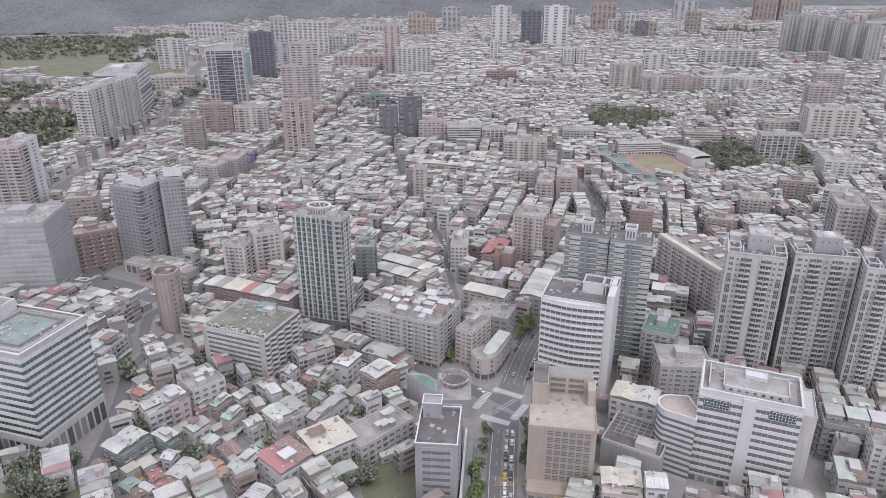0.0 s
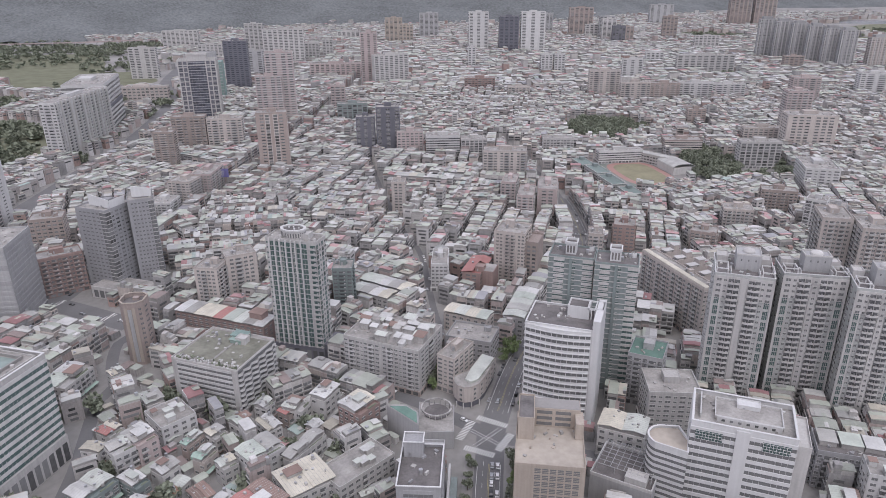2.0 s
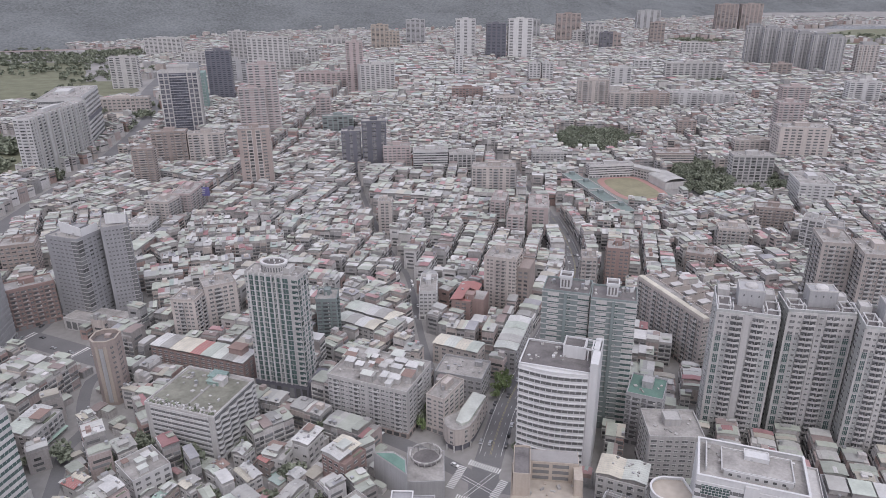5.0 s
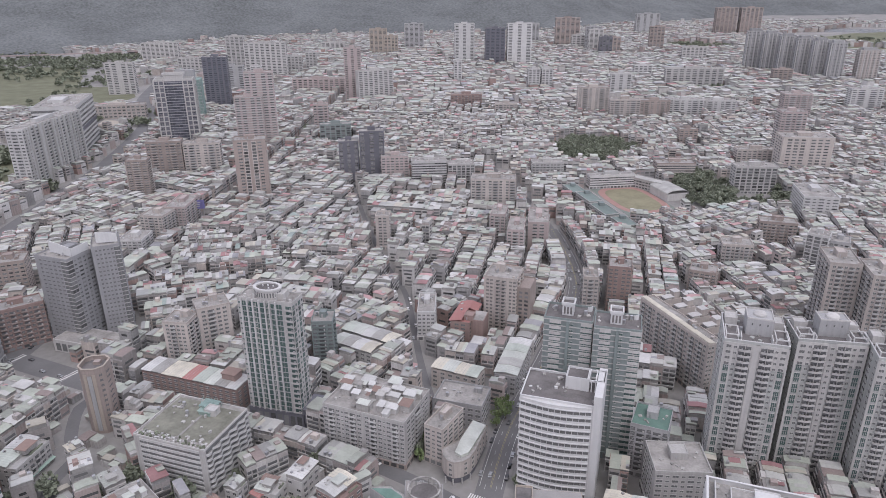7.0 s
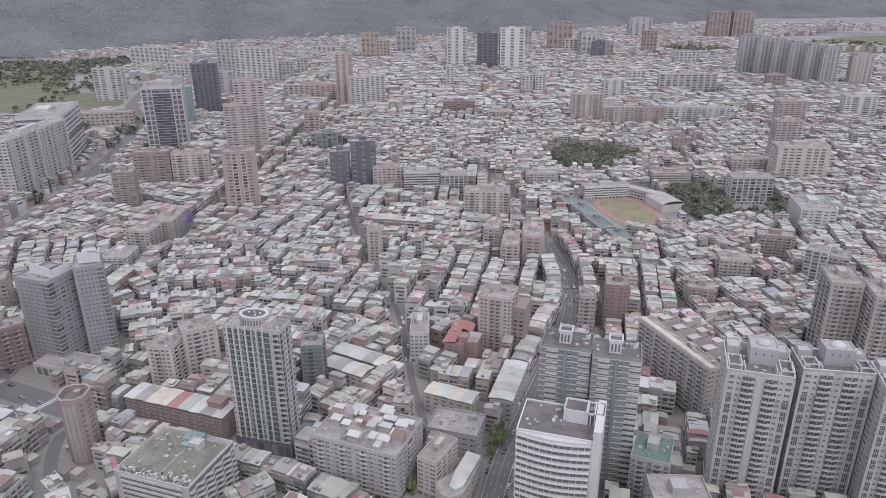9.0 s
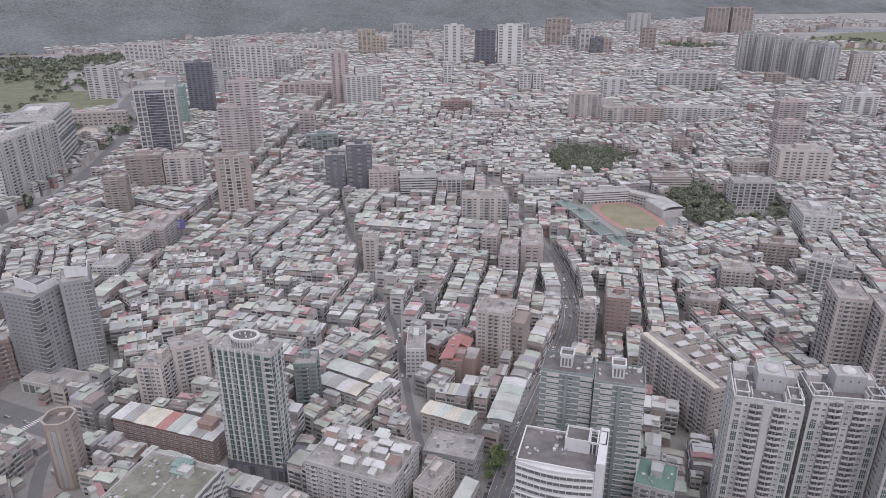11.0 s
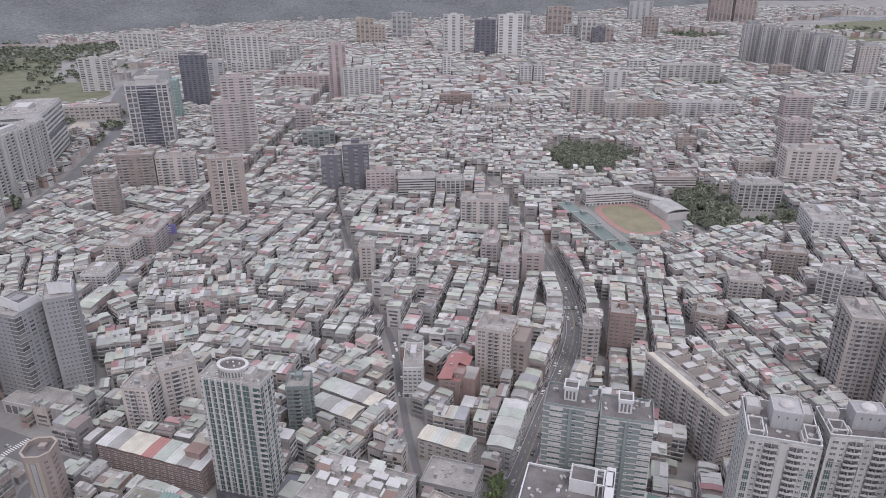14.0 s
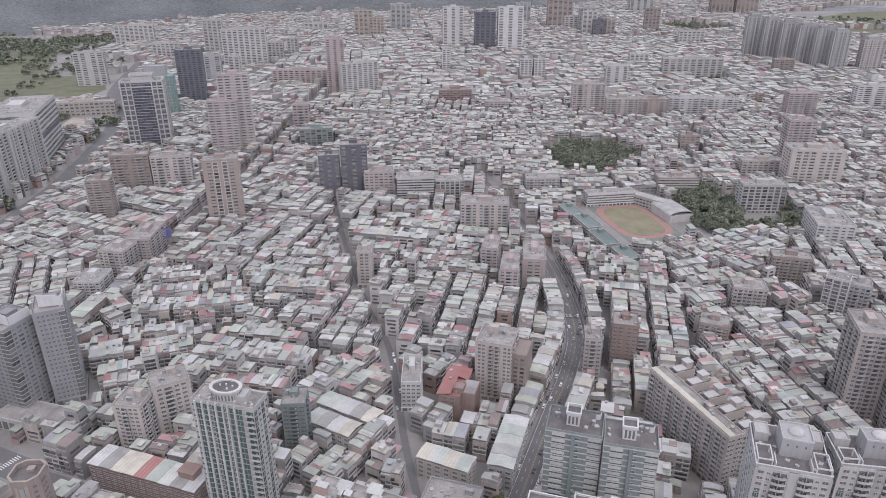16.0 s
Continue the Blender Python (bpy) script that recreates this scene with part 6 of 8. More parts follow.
# brown flats, brick corner house with a red roof
t = building("brown_apt", "apartment_block", "brown-beige stepped block of flats", "beige_wall", "window", "beige_wall", 14, "pwwpbbpww", "wbwbw", "pwwp", 3.0, "beige_wall", "deck", house=(6, 5, 5, -3, 3), tanks=3)
x, y, w, d, ang, h = PLAN["brown_apt"]
s = Shape()
s.box(w / 2 + 4.5, 2, 0, 9, d * 0.9, h - 7, 0)
s.ring(w / 2 + 4.5, 2, h - 7, 9, d * 0.9, 1.0, 0.3, 0)
for k in range(10):
    for j in range(2):
        s.box(w / 2 + 2.5 + j * 4, 2 - d * 0.45 - 0.05, 3.5 + k * 3.1, 2.4, 0.16, 1.5, 1)
part("side_wing", s, ["brown_wall", "window"], t)
t = building("brick_red", "corner_house", "red brick corner house under a red metal roof", "brick_wall", "window", "brown_wall", 6, "pwwp", "wwbww", "wwbww", 2.0, "brick_wall", "red_sheet", house=(6, 7, 3.6, 5, -8), tanks=1, parapet=0.4)
x, y, w, d, ang, h = PLAN["brick_red"]
s = Shape()
s.add([(-w / 2 - 1, -d / 2 - .6, h + .5), (w * 0.1, -d / 2 - .6, h + 2.2), (w * 0.1, d / 2, h + 2.2), (-w / 2 - 1, d / 2, h + .5), (w / 2 + 1, d * 0.1, h + .5), (w / 2 + 1, d / 2, h + .5), (w * 0.1, d * 0.1, h + 2.2)], [(0, 1, 2, 3), (6, 4, 5, 2)])
part("roof", s, ["red_sheet"], t, "bright red metal roof")
part("side_wing", Shape().box(w / 2 + 4, -4, 0, 9, 14, h + 1, 0).box(w / 2 + 4, -4, h + 1, 8, 13, 0.2, 1), ["brick_wall", "deck"], t)

# long slab of flats with notched rear blocks
t = building("slab_apt_front", "apartment_slab", "long weathered beige slab of flats with a pale roof strip", "beige_wall", "window", "pale_wall", 11, "pbwbwpbwbwpbwbwpbwbwp", "wwpww", "wbw", 3.0, "brown_wall", "deck", house=(3, 3, 3.0, 10, 2), tanks=3)
x, y, w, d, ang, h = PLAN["slab_apt_front"]
part("roof_strip", Shape().box(0, -d * 0.26, h + 1.1, w, 3.6, 0.4), ["cream_sheet"], t, "pale roof strip")
for k in range(5):
    s = Shape()
    s.box(0, 0, 0, 7.4, 15, h - 0.5, 0)
    s.box(0, 0, h - 0.5, 6.8, 14.4, 0.1, 4)
    s.ring(0, 0, h - 0.5, 7.4, 15, 1.3, 0.25, 0)
    s.box(-1, 5.0, h - 0.5, 4.6, 4.5, 4.6, 0)
    s.box(-1, 5.0, h + 4.1, 5.4, 5.3, 0.25, 1)
    s.box(1, -2, h - 0.4, 4.2, 4.5, 2.2, 3)
    s.box(1, -2, h + 1.8, 5.0, 7.5, 0.25, 1)
    for q in range(10):
        for e in (-5, 0, 5):
            s.box(3.75, e, 3.2 + q * 3.1, 0.12, 3, 1.5, 2)
            s.box(-3.75, e, 3.2 + q * 3.1, 0.12, 3, 1.5, 2)
            s.box(-4.0, e, 2.3 + q * 3.1, 0.6, 3.4, 0.9, 1)
        s.box(-1.6, 7.5, 3.2 + q * 3.1, 2.0, 0.14, 1.5, 2)
        s.box(1.6, 7.5, 3.2 + q * 3.1, 2.0, 0.14, 1.5, 2)
    part("rear_block", s, ["beige_wall", "pale_wall", "window", "roof_room", "dark_deck"], t, at=pose(-w * 0.41 + k * w * 0.205, d / 2 + 7.5, 0))

# grey block of flats with sheds on its roof
t = building("grey_flats", "apartment_block", "weathered grey block of flats with pale sheds on its roof", "slate_wall", "window", "grey_wall", 6, "wbwbwwbwbwwbwbw", "wwbww", "wbwbwbw", 0.0, None, "dark_deck", house=(5, 5, 3.2, 12, 2), tanks=3)
x, y, w, d, ang, h = PLAN["grey_flats"]
for sx, sw, m in ((-8, 9, "mint_sheet"), (1, 8, "white_sheet"), (-18, 7, "grey_sheet")):
    shed = part("roof_shed", Shape().box(sx, 1.5, h + 0.1, sw, 9, 2.6), ["roof_room"], t)
    part("shed_roof", Shape().box(sx, 1.5, h + 2.7, sw + 1, 10, 0.2, 0, 0, False), [m], shed)

# other mid-rise and far buildings: key, name, label, wall, floors, front, right, left
MANY = [
    ("narrow_white", "corner_house", "narrow white corner house with a grey roof", "white_wall", "window", 6, "wwww", "wwwww", "wwwwww"),
    ("corner_tall", "office_building", "beige office block beside the rounded corner", "beige_wall", "window", 7, "wnw", "wwww", "wwww"),
    ("green_top", "office_building", "grey office block with a green coated roof", "grey_wall", "window", 9, "vbvbv", "pwwp", "pnnnp"),
    ("grey_low", "office_building", "pale grey office block with dense windows", "pale_wall", "window", 8, "wnwnwnw", "pwwp", "wwwp"),
    ("behind_teal", "apartment_block", "pale green-grey block of flats", "teal_wall", "window", 11, "wbw", "wbww", "ww"),
    ("right_brown_a", "residential_tower", "tall beige-brown residential tower with pale bands", "beige_wall", "window", 19, "pwbwbwp", "wbwbw", "wbwbwbw"),
    ("right_brown_b", "residential_tower", "tall beige-brown residential tower with pale bands", "beige_wall", "window", 19, "pwbwbwbwp", "wbwbw", "wbwbwbw"),
    ("pink_a", "apartment_block", "pink tiled block of flats", "pink_wall", "window", 8, "wbw", "wbwbw", "wbwbwb"),
    ("pink_b", "apartment_block", "pink tiled block of flats with a blank gable", "pink_wall", "window", 8, "pwwp", "wbwbw", "wbwbwb"),
    ("pink_c", "apartment_block", "pink tiled block of flats", "pink_wall", "window", 8, "wbw", "wbwbw", "wbwbwb"),
    ("thin_tower", "apartment_block", "thin beige tower of flats", "beige_wall", "window", 10, "pwwp", "ww", "ww"),
    ("pencil_beige", "apartment_block", "slim beige tower of flats beside the avenue", "beige_wall", "window", 10, "wbw", "wbw", "wbw"),
    ("brown_pair", "apartment_block", "red-brown tower of flats", "brick_wall", "window", 11, "wwpww", "wbw", "wbw"),
    ("block_west", "apartment_block", "beige block of flats along the western avenue", "beige_wall", "window", 9, "wwbww", "wbwbwbw", "wbwb"),
    ("block_west_b", "apartment_block", "pinkish block of flats along the western avenue", "pink_wall", "window", 9, "wwbww", "wbwbwbw", "wbwb"),
    ("white_west", "apartment_block", "white low block of flats", "white_wall", "window", 6, "wbwbw", "wbw", "wbw"),
    ("mid_a", "apartment_block", "brown block of flats with balconies", "brown_wall", "window", 7, "wbwbw", "wbw", "wbw"),
    ("mid_b", "apartment_block", "beige block of flats with balconies", "beige_wall", "window", 7, "wbwbwbw", "wbw", "wbw"),
    ("mid_c", "apartment_block", "brown row of flats with pale roofs", "brown_wall", "window", 7, "wbwbwbwbw", "wbw", "wbw"),
    ("mid_d", "office_building", "narrow white and grey office tower", "white_wall", "window", 10, "vgv", "pwp", "wnw"),
    ("mid_e", "apartment_block", "grey block of flats with balconies", "grey_wall", "window", 8, "wbwb", "wbw", "wbw"),
    ("grey_far_left", "office_building", "broad grey office block with thin horizontal bands", "grey_wall", "grey_wall", 15, "rrrr", "rrr", None),
    ("red_brick_left", "shop_building", "red-brown shop and office row with balconies", "brick_wall", "window", 8, "wbwbwbwbw", "wbw", "wb"),
    ("brown_left", "office_building", "dark brown office block with square windows", "brown_wall", "window", 9, "wwwwww", "wwww", "ww"),
    ("slab_left", "apartment_slab", "long white-grey slab of flats with rows of balconies", "white_wall", "window", 19, "bpbbpbbpbbpbbpb", "ww", "wbw"),
    ("white_mall", "office_building", "white-banded office block with a dark recessed storey", "white_wall", "window", 12, "rrr", "rr", "rr"),
    ("ornate", "residential_tower", "dark tower with a white ornamental frame", "dark_wall", "blue_glass", 24, "wpGGGpw", "gpg", "gpg"),
    ("black", "residential_tower", "tall black glass tower block", "dark_wall", "blue_glass", 26, "wwwww", "www", "www"),
    ("brown_row_a", "apartment_block", "beige and brown terraced tower of flats", "brown_wall", "window", 14, "wbwpwbw", "wbw", "wbw"),
    ("brown_row_b", "apartment_block", "beige and brown terraced tower of flats", "beige_wall", "window", 13, "wbwpwbw", "wbw", "wbw"),
    ("pencil312", "apartment_block", "slim grey-beige tower of flats", "brown_wall", "window", 17, "wbw", "wb", "wb"),
    ("tower500", "residential_tower", "grey-brown tower with dark vertical strips", "brown_wall", "window", 20, "pwgpgwp", "wgw", "wgw"),
    ("pink514", "residential_tower", "tall pale pink stepped tower", "pink_wall", "window", 30, "wwpww", "www", "www"),
    ("pink_low", "residential_tower", "pale pink stepped tower", "pink_wall", "window", 22, "wwpww", "www", "www"),
    ("slab514", "apartment_slab", "pale broad tower of flats near the hill", "pale_wall", "window", 24, "wwwwwwww", "ww", "ww"),
    ("slabs339", "apartment_slab", "pale blocks of flats at the foot of the hill", "pale_wall", "window", 15, "wwwwwwww", "ww", "ww"),
    ("slab400", "apartment_slab", "pale blocks of flats at the foot of the hill", "pale_wall", "window", 11, "wwwwww", "ww", "ww"),
    ("slab480", "residential_tower", "pale slim tower of flats", "pale_wall", "window", 24, "wwww", "ww", "ww"),
    ("brown682", "residential_tower", "brown slim tower of flats", "pink_wall", "window", 28, "wpwpw", "ww", "ww"),
    ("white698", "apartment_slab", "pale slab of flats with a pale yellow end wall", "pale_wall", "window", 17, "wwwwwww", "ww", "p"),
    ("tan723", "residential_tower", "tall tan tower of flats", "tan_wall", "window", 22, "wwww", "ww", "ww"),
    ("grey783", "residential_tower", "grey tower of flats", "grey_wall", "window", 22, "wwww", "ww", "ww"),
    ("wd869", "residential_tower", "white-framed tower with dark glass", "white_wall", "window", 28, "gpgpg", "ww", "ww"),
    ("dark922", "office_tower", "dark grey glass tower", "dark_wall", "blue_glass", 26, "gggg", "gg", "gg"),
    ("white954", "residential_tower", "white and grey tower with dark strips", "white_wall", "window", 28, "gpgpw", "ww", "ww"),
    ("wp995", "apartment_block", "slim white tower of flats in a pair", "white_wall", "window", 13, "www", "ww", "ww"),
    ("wp1017", "apartment_block", "slim white tower of flats in a pair", "white_wall", "window", 13, "www", "ww", "ww"),
    ("teal640", "office_building", "pale teal glazed office block", "teal_wall", "window", 9, "gggggg", "gg", "gg"),
    ("dark675", "residential_tower", "charcoal tower of flats with pale lines", "dark_wall", "window", 15, "wpwpw", "ww", "ww"),
    ("dark_b", "residential_tower", "charcoal tower of flats with pale lines", "dark_wall", "window", 18, "wpwpw", "ww", "ww"),
    ("pink744", "office_building", "red-brown brick block with square windows", "pink_wall", "window", 9, "wwwwww", "ww", "ww"),
    ("white793", "office_building", "white block with horizontal bands", "white_wall", "window", 9, "rrr", "ww", "ww"),
    ("white854", "office_building", "white-grey block with vertical piers", "pale_wall", "window", 7, "gggggg", "ww", "ww"),
    ("longpink", "school_building", "long low pink building", "pink_wall", "window", 9, "wwwwwwwwww", "ww", "ww"),
    ("beige892", "apartment_block", "pale beige stepped block of flats", "beige_wall", "window", 11, "wbwpwbwpwb", "wbw", "wbw"),
    ("pink_far_left", "residential_tower", "pink tower of flats with white balconies", "pink_wall", "window", 22, "bwbwb", "wbw", None),
    ("pink_side", "residential_tower", "white-grey tower end wall with small windows", "white_wall", "window", 22, "pwnwp", "pnp", None),
    ("dk1046", "residential_tower", "dark broad tower of flats", "brown_wall", "window", 26, "wwwww", "ww", "ww"),
    ("wh1104", "residential_tower", "pale grey tower of flats", "pale_wall", "window", 20, "www", "ww", "ww"),
    ("brn1145", "residential_tower", "brown tower of flats", "brown_wall", "window", 14, "www", "ww", "ww"),
    ("gr1190", "residential_tower", "dark grey tower by the hill", "grey_wall", "window", 22, "wpwpwpw", "ww", "ww"),
    ("far_brown", "residential_tower", "brown-grey far tower of flats", "brown_wall", "window", 28, "wwwww", "ww", "ww"),
    ("far_brown2", "residential_tower", "brown-grey far tower of flats", "brown_wall", "window", 28, "wwwww", "ww", "ww"),
    ("w1237", "office_building", "white-grey office slab with window rows", "pale_wall", "window", 11, "wwwwwwwww", "ww", "ww"),
    ("b1078", "apartment_block", "brown and beige stepped block of flats", "beige_wall", "window", 15, "wbwpwbw", "ww", "ww"),
    ("ws1138", "apartment_block", "white tower with dark vertical strips", "white_wall", "window", 13, "gpgpg", "ww", "ww"),
    ("r1134", "apartment_block", "tan row of flats", "beige_wall", "window", 11, "wbwpwbw", "ww", "ww"),
    ("r1186", "apartment_block", "tan and brown row of flats", "brown_wall", "window", 11, "wbwpwbw", "ww", "ww"),
    ("r1237", "apartment_block", "white row of flats", "white_wall", "window", 10, "wbwpwbw", "ww", "ww"),
    ("r1296", "apartment_block", "white row of flats", "white_wall", "window", 9, "wbwpwbw", "ww", "ww"),
    ("hosp1422", "hospital", "broad beige hospital block with window rows", "beige_wall", "window", 12, "pwwwpwwwp", "pwwwp", "pwwwp"),
    ("twr1415", "residential_tower", "pinkish tower of flats behind the hospital", "pink_wall", "window", 20, "wbwbw", "ww", "wbw"),
    ("twr_b", "residential_tower", "grey-pink tower of flats", "pink_wall", "window", 14, "wbwbw", "ww", "ww"),
    ("sch1343", "school_building", "pale school block with deep bays", "pale_wall", "window", 8, "ggggggg", "ww", "ww"),
    ("whosp1461", "apartment_slab", "white slab of flats with small windows", "white_wall", "window", 8, "wnwnw", "ww", "wwwwwwwww"),
    ("school_white", "school_building", "white school block with open corridors", "white_wall", "window", 4, "rrrrr", "ww", "ww"),
    ("brn1207", "office_building", "brown low office block by the school", "brown_wall", "window", 5, "rrrr", "ww", "ww"),
    ("white_right", "residential_tower", "white tower of flats with paired blocks", "white_wall", "window", 13, "wbpbw", "ww", "ww"),
    ("tower_rr", "residential_tower", "grey tower of flats by the river", "beige_wall", "window", 20, "wbwbw", "ww", "ww"),
    ("sml1249", "apartment_block", "brown small tower of flats", "brown_wall", "window", 9, "wwww", "ww", "ww"),
    ("pale_gate", "residential_tower", "grey tower of flats with a framed roof", "grey_wall", "window", 15, "gpgpg", "ww", "ww"),
    ("white_slim", "apartment_block", "slim white tower of flats", "white_wall", "window", 16, "ww", "ww", "ww"),
    ("pale_a", "apartment_block", "pale block of flats near the hill", "pale_wall", "window", 12, "wwww", "ww", "ww"),
    ("pale_b", "apartment_block", "pale slim block of flats near the hill", "pale_wall", "window", 13, "www", "ww", "ww"),
    ("tan_b", "residential_tower", "tan tower of flats beside a taller one", "tan_wall", "window", 14, "wwww", "ww", "ww"),
    ("white_sm", "apartment_block", "narrow white tower of flats", "white_wall", "window", 13, "ww", "ww", "ww"),
    ("grey_b", "residential_tower", "grey tower of flats far behind", "grey_wall", "window", 20, "wwww", "ww", "ww"),
    ("brick_mid", "apartment_block", "red-brown brick row of flats", "brick_wall", "window", 8, "wbwwbwwbw", "ww", "ww"),
    ("pink_mid", "apartment_block", "pinkish block of flats by a lane", "pink_wall", "window", 10, "wbw", "ww", "ww"),
    ("dark_c", "residential_tower", "dark grey tower of flats far behind", "dark_wall", "window", 15, "wwww", "ww", "ww"),
    ("grey_c", "residential_tower", "grey tower of flats with pale bands", "grey_wall", "window", 18, "wwww", "ww", "ww"),
    ("grey_d", "residential_tower", "grey-brown tower of flats far behind", "brown_wall", "window", 18, "wwww", "ww", "ww"),
    ("broad_e", "office_building", "broad pale office block far behind", "pale_wall", "window", 9, "wwwwww", "ww", "ww"),
    ("brown_f", "apartment_block", "brown block of flats before the river towers", "brown_wall", "window", 9, "wwww", "ww", "ww"),
    ("beige_g", "hospital", "low beige hospital wing with window rows", "beige_wall", "window", 6, "wwwwwwww", "ww", "ww"),
    ("white_h", "apartment_block", "white block of flats beside the park", "pale_wall", "window", 6, "wbwwbwwbw", "ww", "ww"),
    ("pale_i", "residential_tower", "pale tower with grey flanks beyond the railway avenue", "pale_wall", "window", 18, "wwpww", "gg", "gg"),
    ("low_j", "school_building", "long low pale building by the wide avenue", "beige_wall", "window", 4, "wwwwwwwwwwww", "ww", "ww"),
    ("white_k", "apartment_block", "white block of flats with small windows", "white_wall", "window", 9, "wwww", "ww", "ww"),
    ("pale_m", "apartment_block", "pale far block of flats", "pale_wall", "window", 9, "www", "ww", "ww"),
    ("pale_n", "apartment_block", "pale block of flats below the hill", "pale_wall", "window", 8, "wwwww", "ww", "ww"),
    ("beige_o", "apartment_block", "beige low row of flats", "beige_wall", "window", 7, "wbwwbw", "ww", "ww"),
] + [("river_tower_" + k, "residential_tower", "grey-brown tower of flats in a row by the river", "grey_wall", "window", 27, "wpwwpwwpw", "ww", "wpw") for k in "abcdef"]
CONTRAST = {"dark_wall": "pale_wall", "brick_wall": "brown_wall", "brown_wall": "beige_wall", "pink_wall": "pale_wall", "beige_wall": "pale_wall"}
for key, name, label, wall, gl, floors, fr, ri, le in MANY:
    y = PLAN[key][1]
    group = "river towers" if key.startswith("river") else ""
    t = building(key, name, label, wall, gl, CONTRAST.get(wall, wall), floors, fr, ri, le, 3.0 if y < 900 else 0.0, None, "jade_roof" if key == "green_top" else "deck", tanks=2 if y < 560 else 0, group=group)
    x, y, w, d, ang, h = PLAN[key]
    if key == "ornate":
        # white ornamental frame round the dark glass centre
        for fx in (-0.49, -0.36, -0.24, 0.24, 0.36, 0.49):
            part("frame_pier", Shape().box(w * fx, -d / 2 - 0.5, 0, 1.5, 1.2, h + 4), ["pale_wall"], t)
        for k in range(12):
            for sx in (-1, 1):
                part("frame_beam", Shape().box(sx * w * 0.365, -d / 2 - 0.45, 8 + k * 6.8, w * 0.25, 0.9, 1.3), ["pale_wall"], t)
        part("cornice", Shape().box(0, 0, h - 5, w + 2, d + 2, 1.4, 0, 0, False), ["pale_wall"], t)
        part("crown_frame", Shape().ring(0, 0, h + 1, w * 0.98, d, 3.2, 1.0).box(0, 0, h, w * 0.5, d * 0.6, 9).ring(0, 0, h + 9, w * 0.54, d * 0.66, 2.5, 1.0), ["pale_wall"], t)
        for sx in (-1, 1):
            for k in range(3):
                part("side_pier", Shape().box(sx * (w / 2 + 0.4), -d * 0.4 + k * d * 0.4, 0, 1.0, 1.5, h + 2), ["pale_wall"], t)
    elif key.startswith("river") or key == "tower_rr":
        for k in range(5):
            part("pier", Shape().box(-w / 2 + w * k / 4, -d / 2 - 0.4, 0, 1.6, 1.2, h + 1.5), ["pale_wall"], t)
        part("crown", Shape().box(-1, 0, h, w * 0.62, d * 0.7, 5).ring(-1, 0, h + 5, w * 0.66, d * 0.74, 1.2, 0.5).box(w * 0.38, 0, h, w * 0.16, d * 0.5, 3), ["grey_wall"], t)
    elif key == "white_mall":
        part("dark_storey", Shape().box(0, 0, h * 0.52, w + 1.4, d + 1.4, 4.5, 0, 0, False), ["dark_wall"], t)
    elif key == "slab_left":
        for k in range(14):
            part("pier", Shape().box(-w / 2 + w * (k + 0.5) / 14, -d / 2 - 0.9, 0, 1.6, 2.2, h + 1.5), ["pale_wall"], t)
    elif key in ("pink514", "pink_low"):
        slab_bands(t, w, d, 6, h - 1, 28 if key == "pink514" else 20, 0.4, 0.8, "pale_wall")

# building wrapped in scaffold netting, and a white-roofed hall before it
t = new("construction_site")
t.matrix_basis = pose(-357, 1250, 0, 0, 0, 8)
tagged(t, "half-built tower wrapped in green scaffold netting", "building")
part("net", Shape().box(0, 0, 0, 42, 26, 70), ["net"], t)
part("core", Shape().box(-4, 2, 70, 30, 18, 14).ring(-4, 2, 84, 30, 18, 1.2, 0.4), ["grey_wall"], t)
pole = Shape().box(0, 0, 0, 0.35, 0.35, 74).mesh("scaffold_pole", ["steel"])
for k in range(9):
    part("scaffold_pole", pole, [], t, at=pose(-20 + k * 5, -13.3, 0))
for k in range(14):
    part("ledger", Shape().box(0, -13.3, 4 + k * 5, 42, 0.3, 0.35), ["steel"], t)


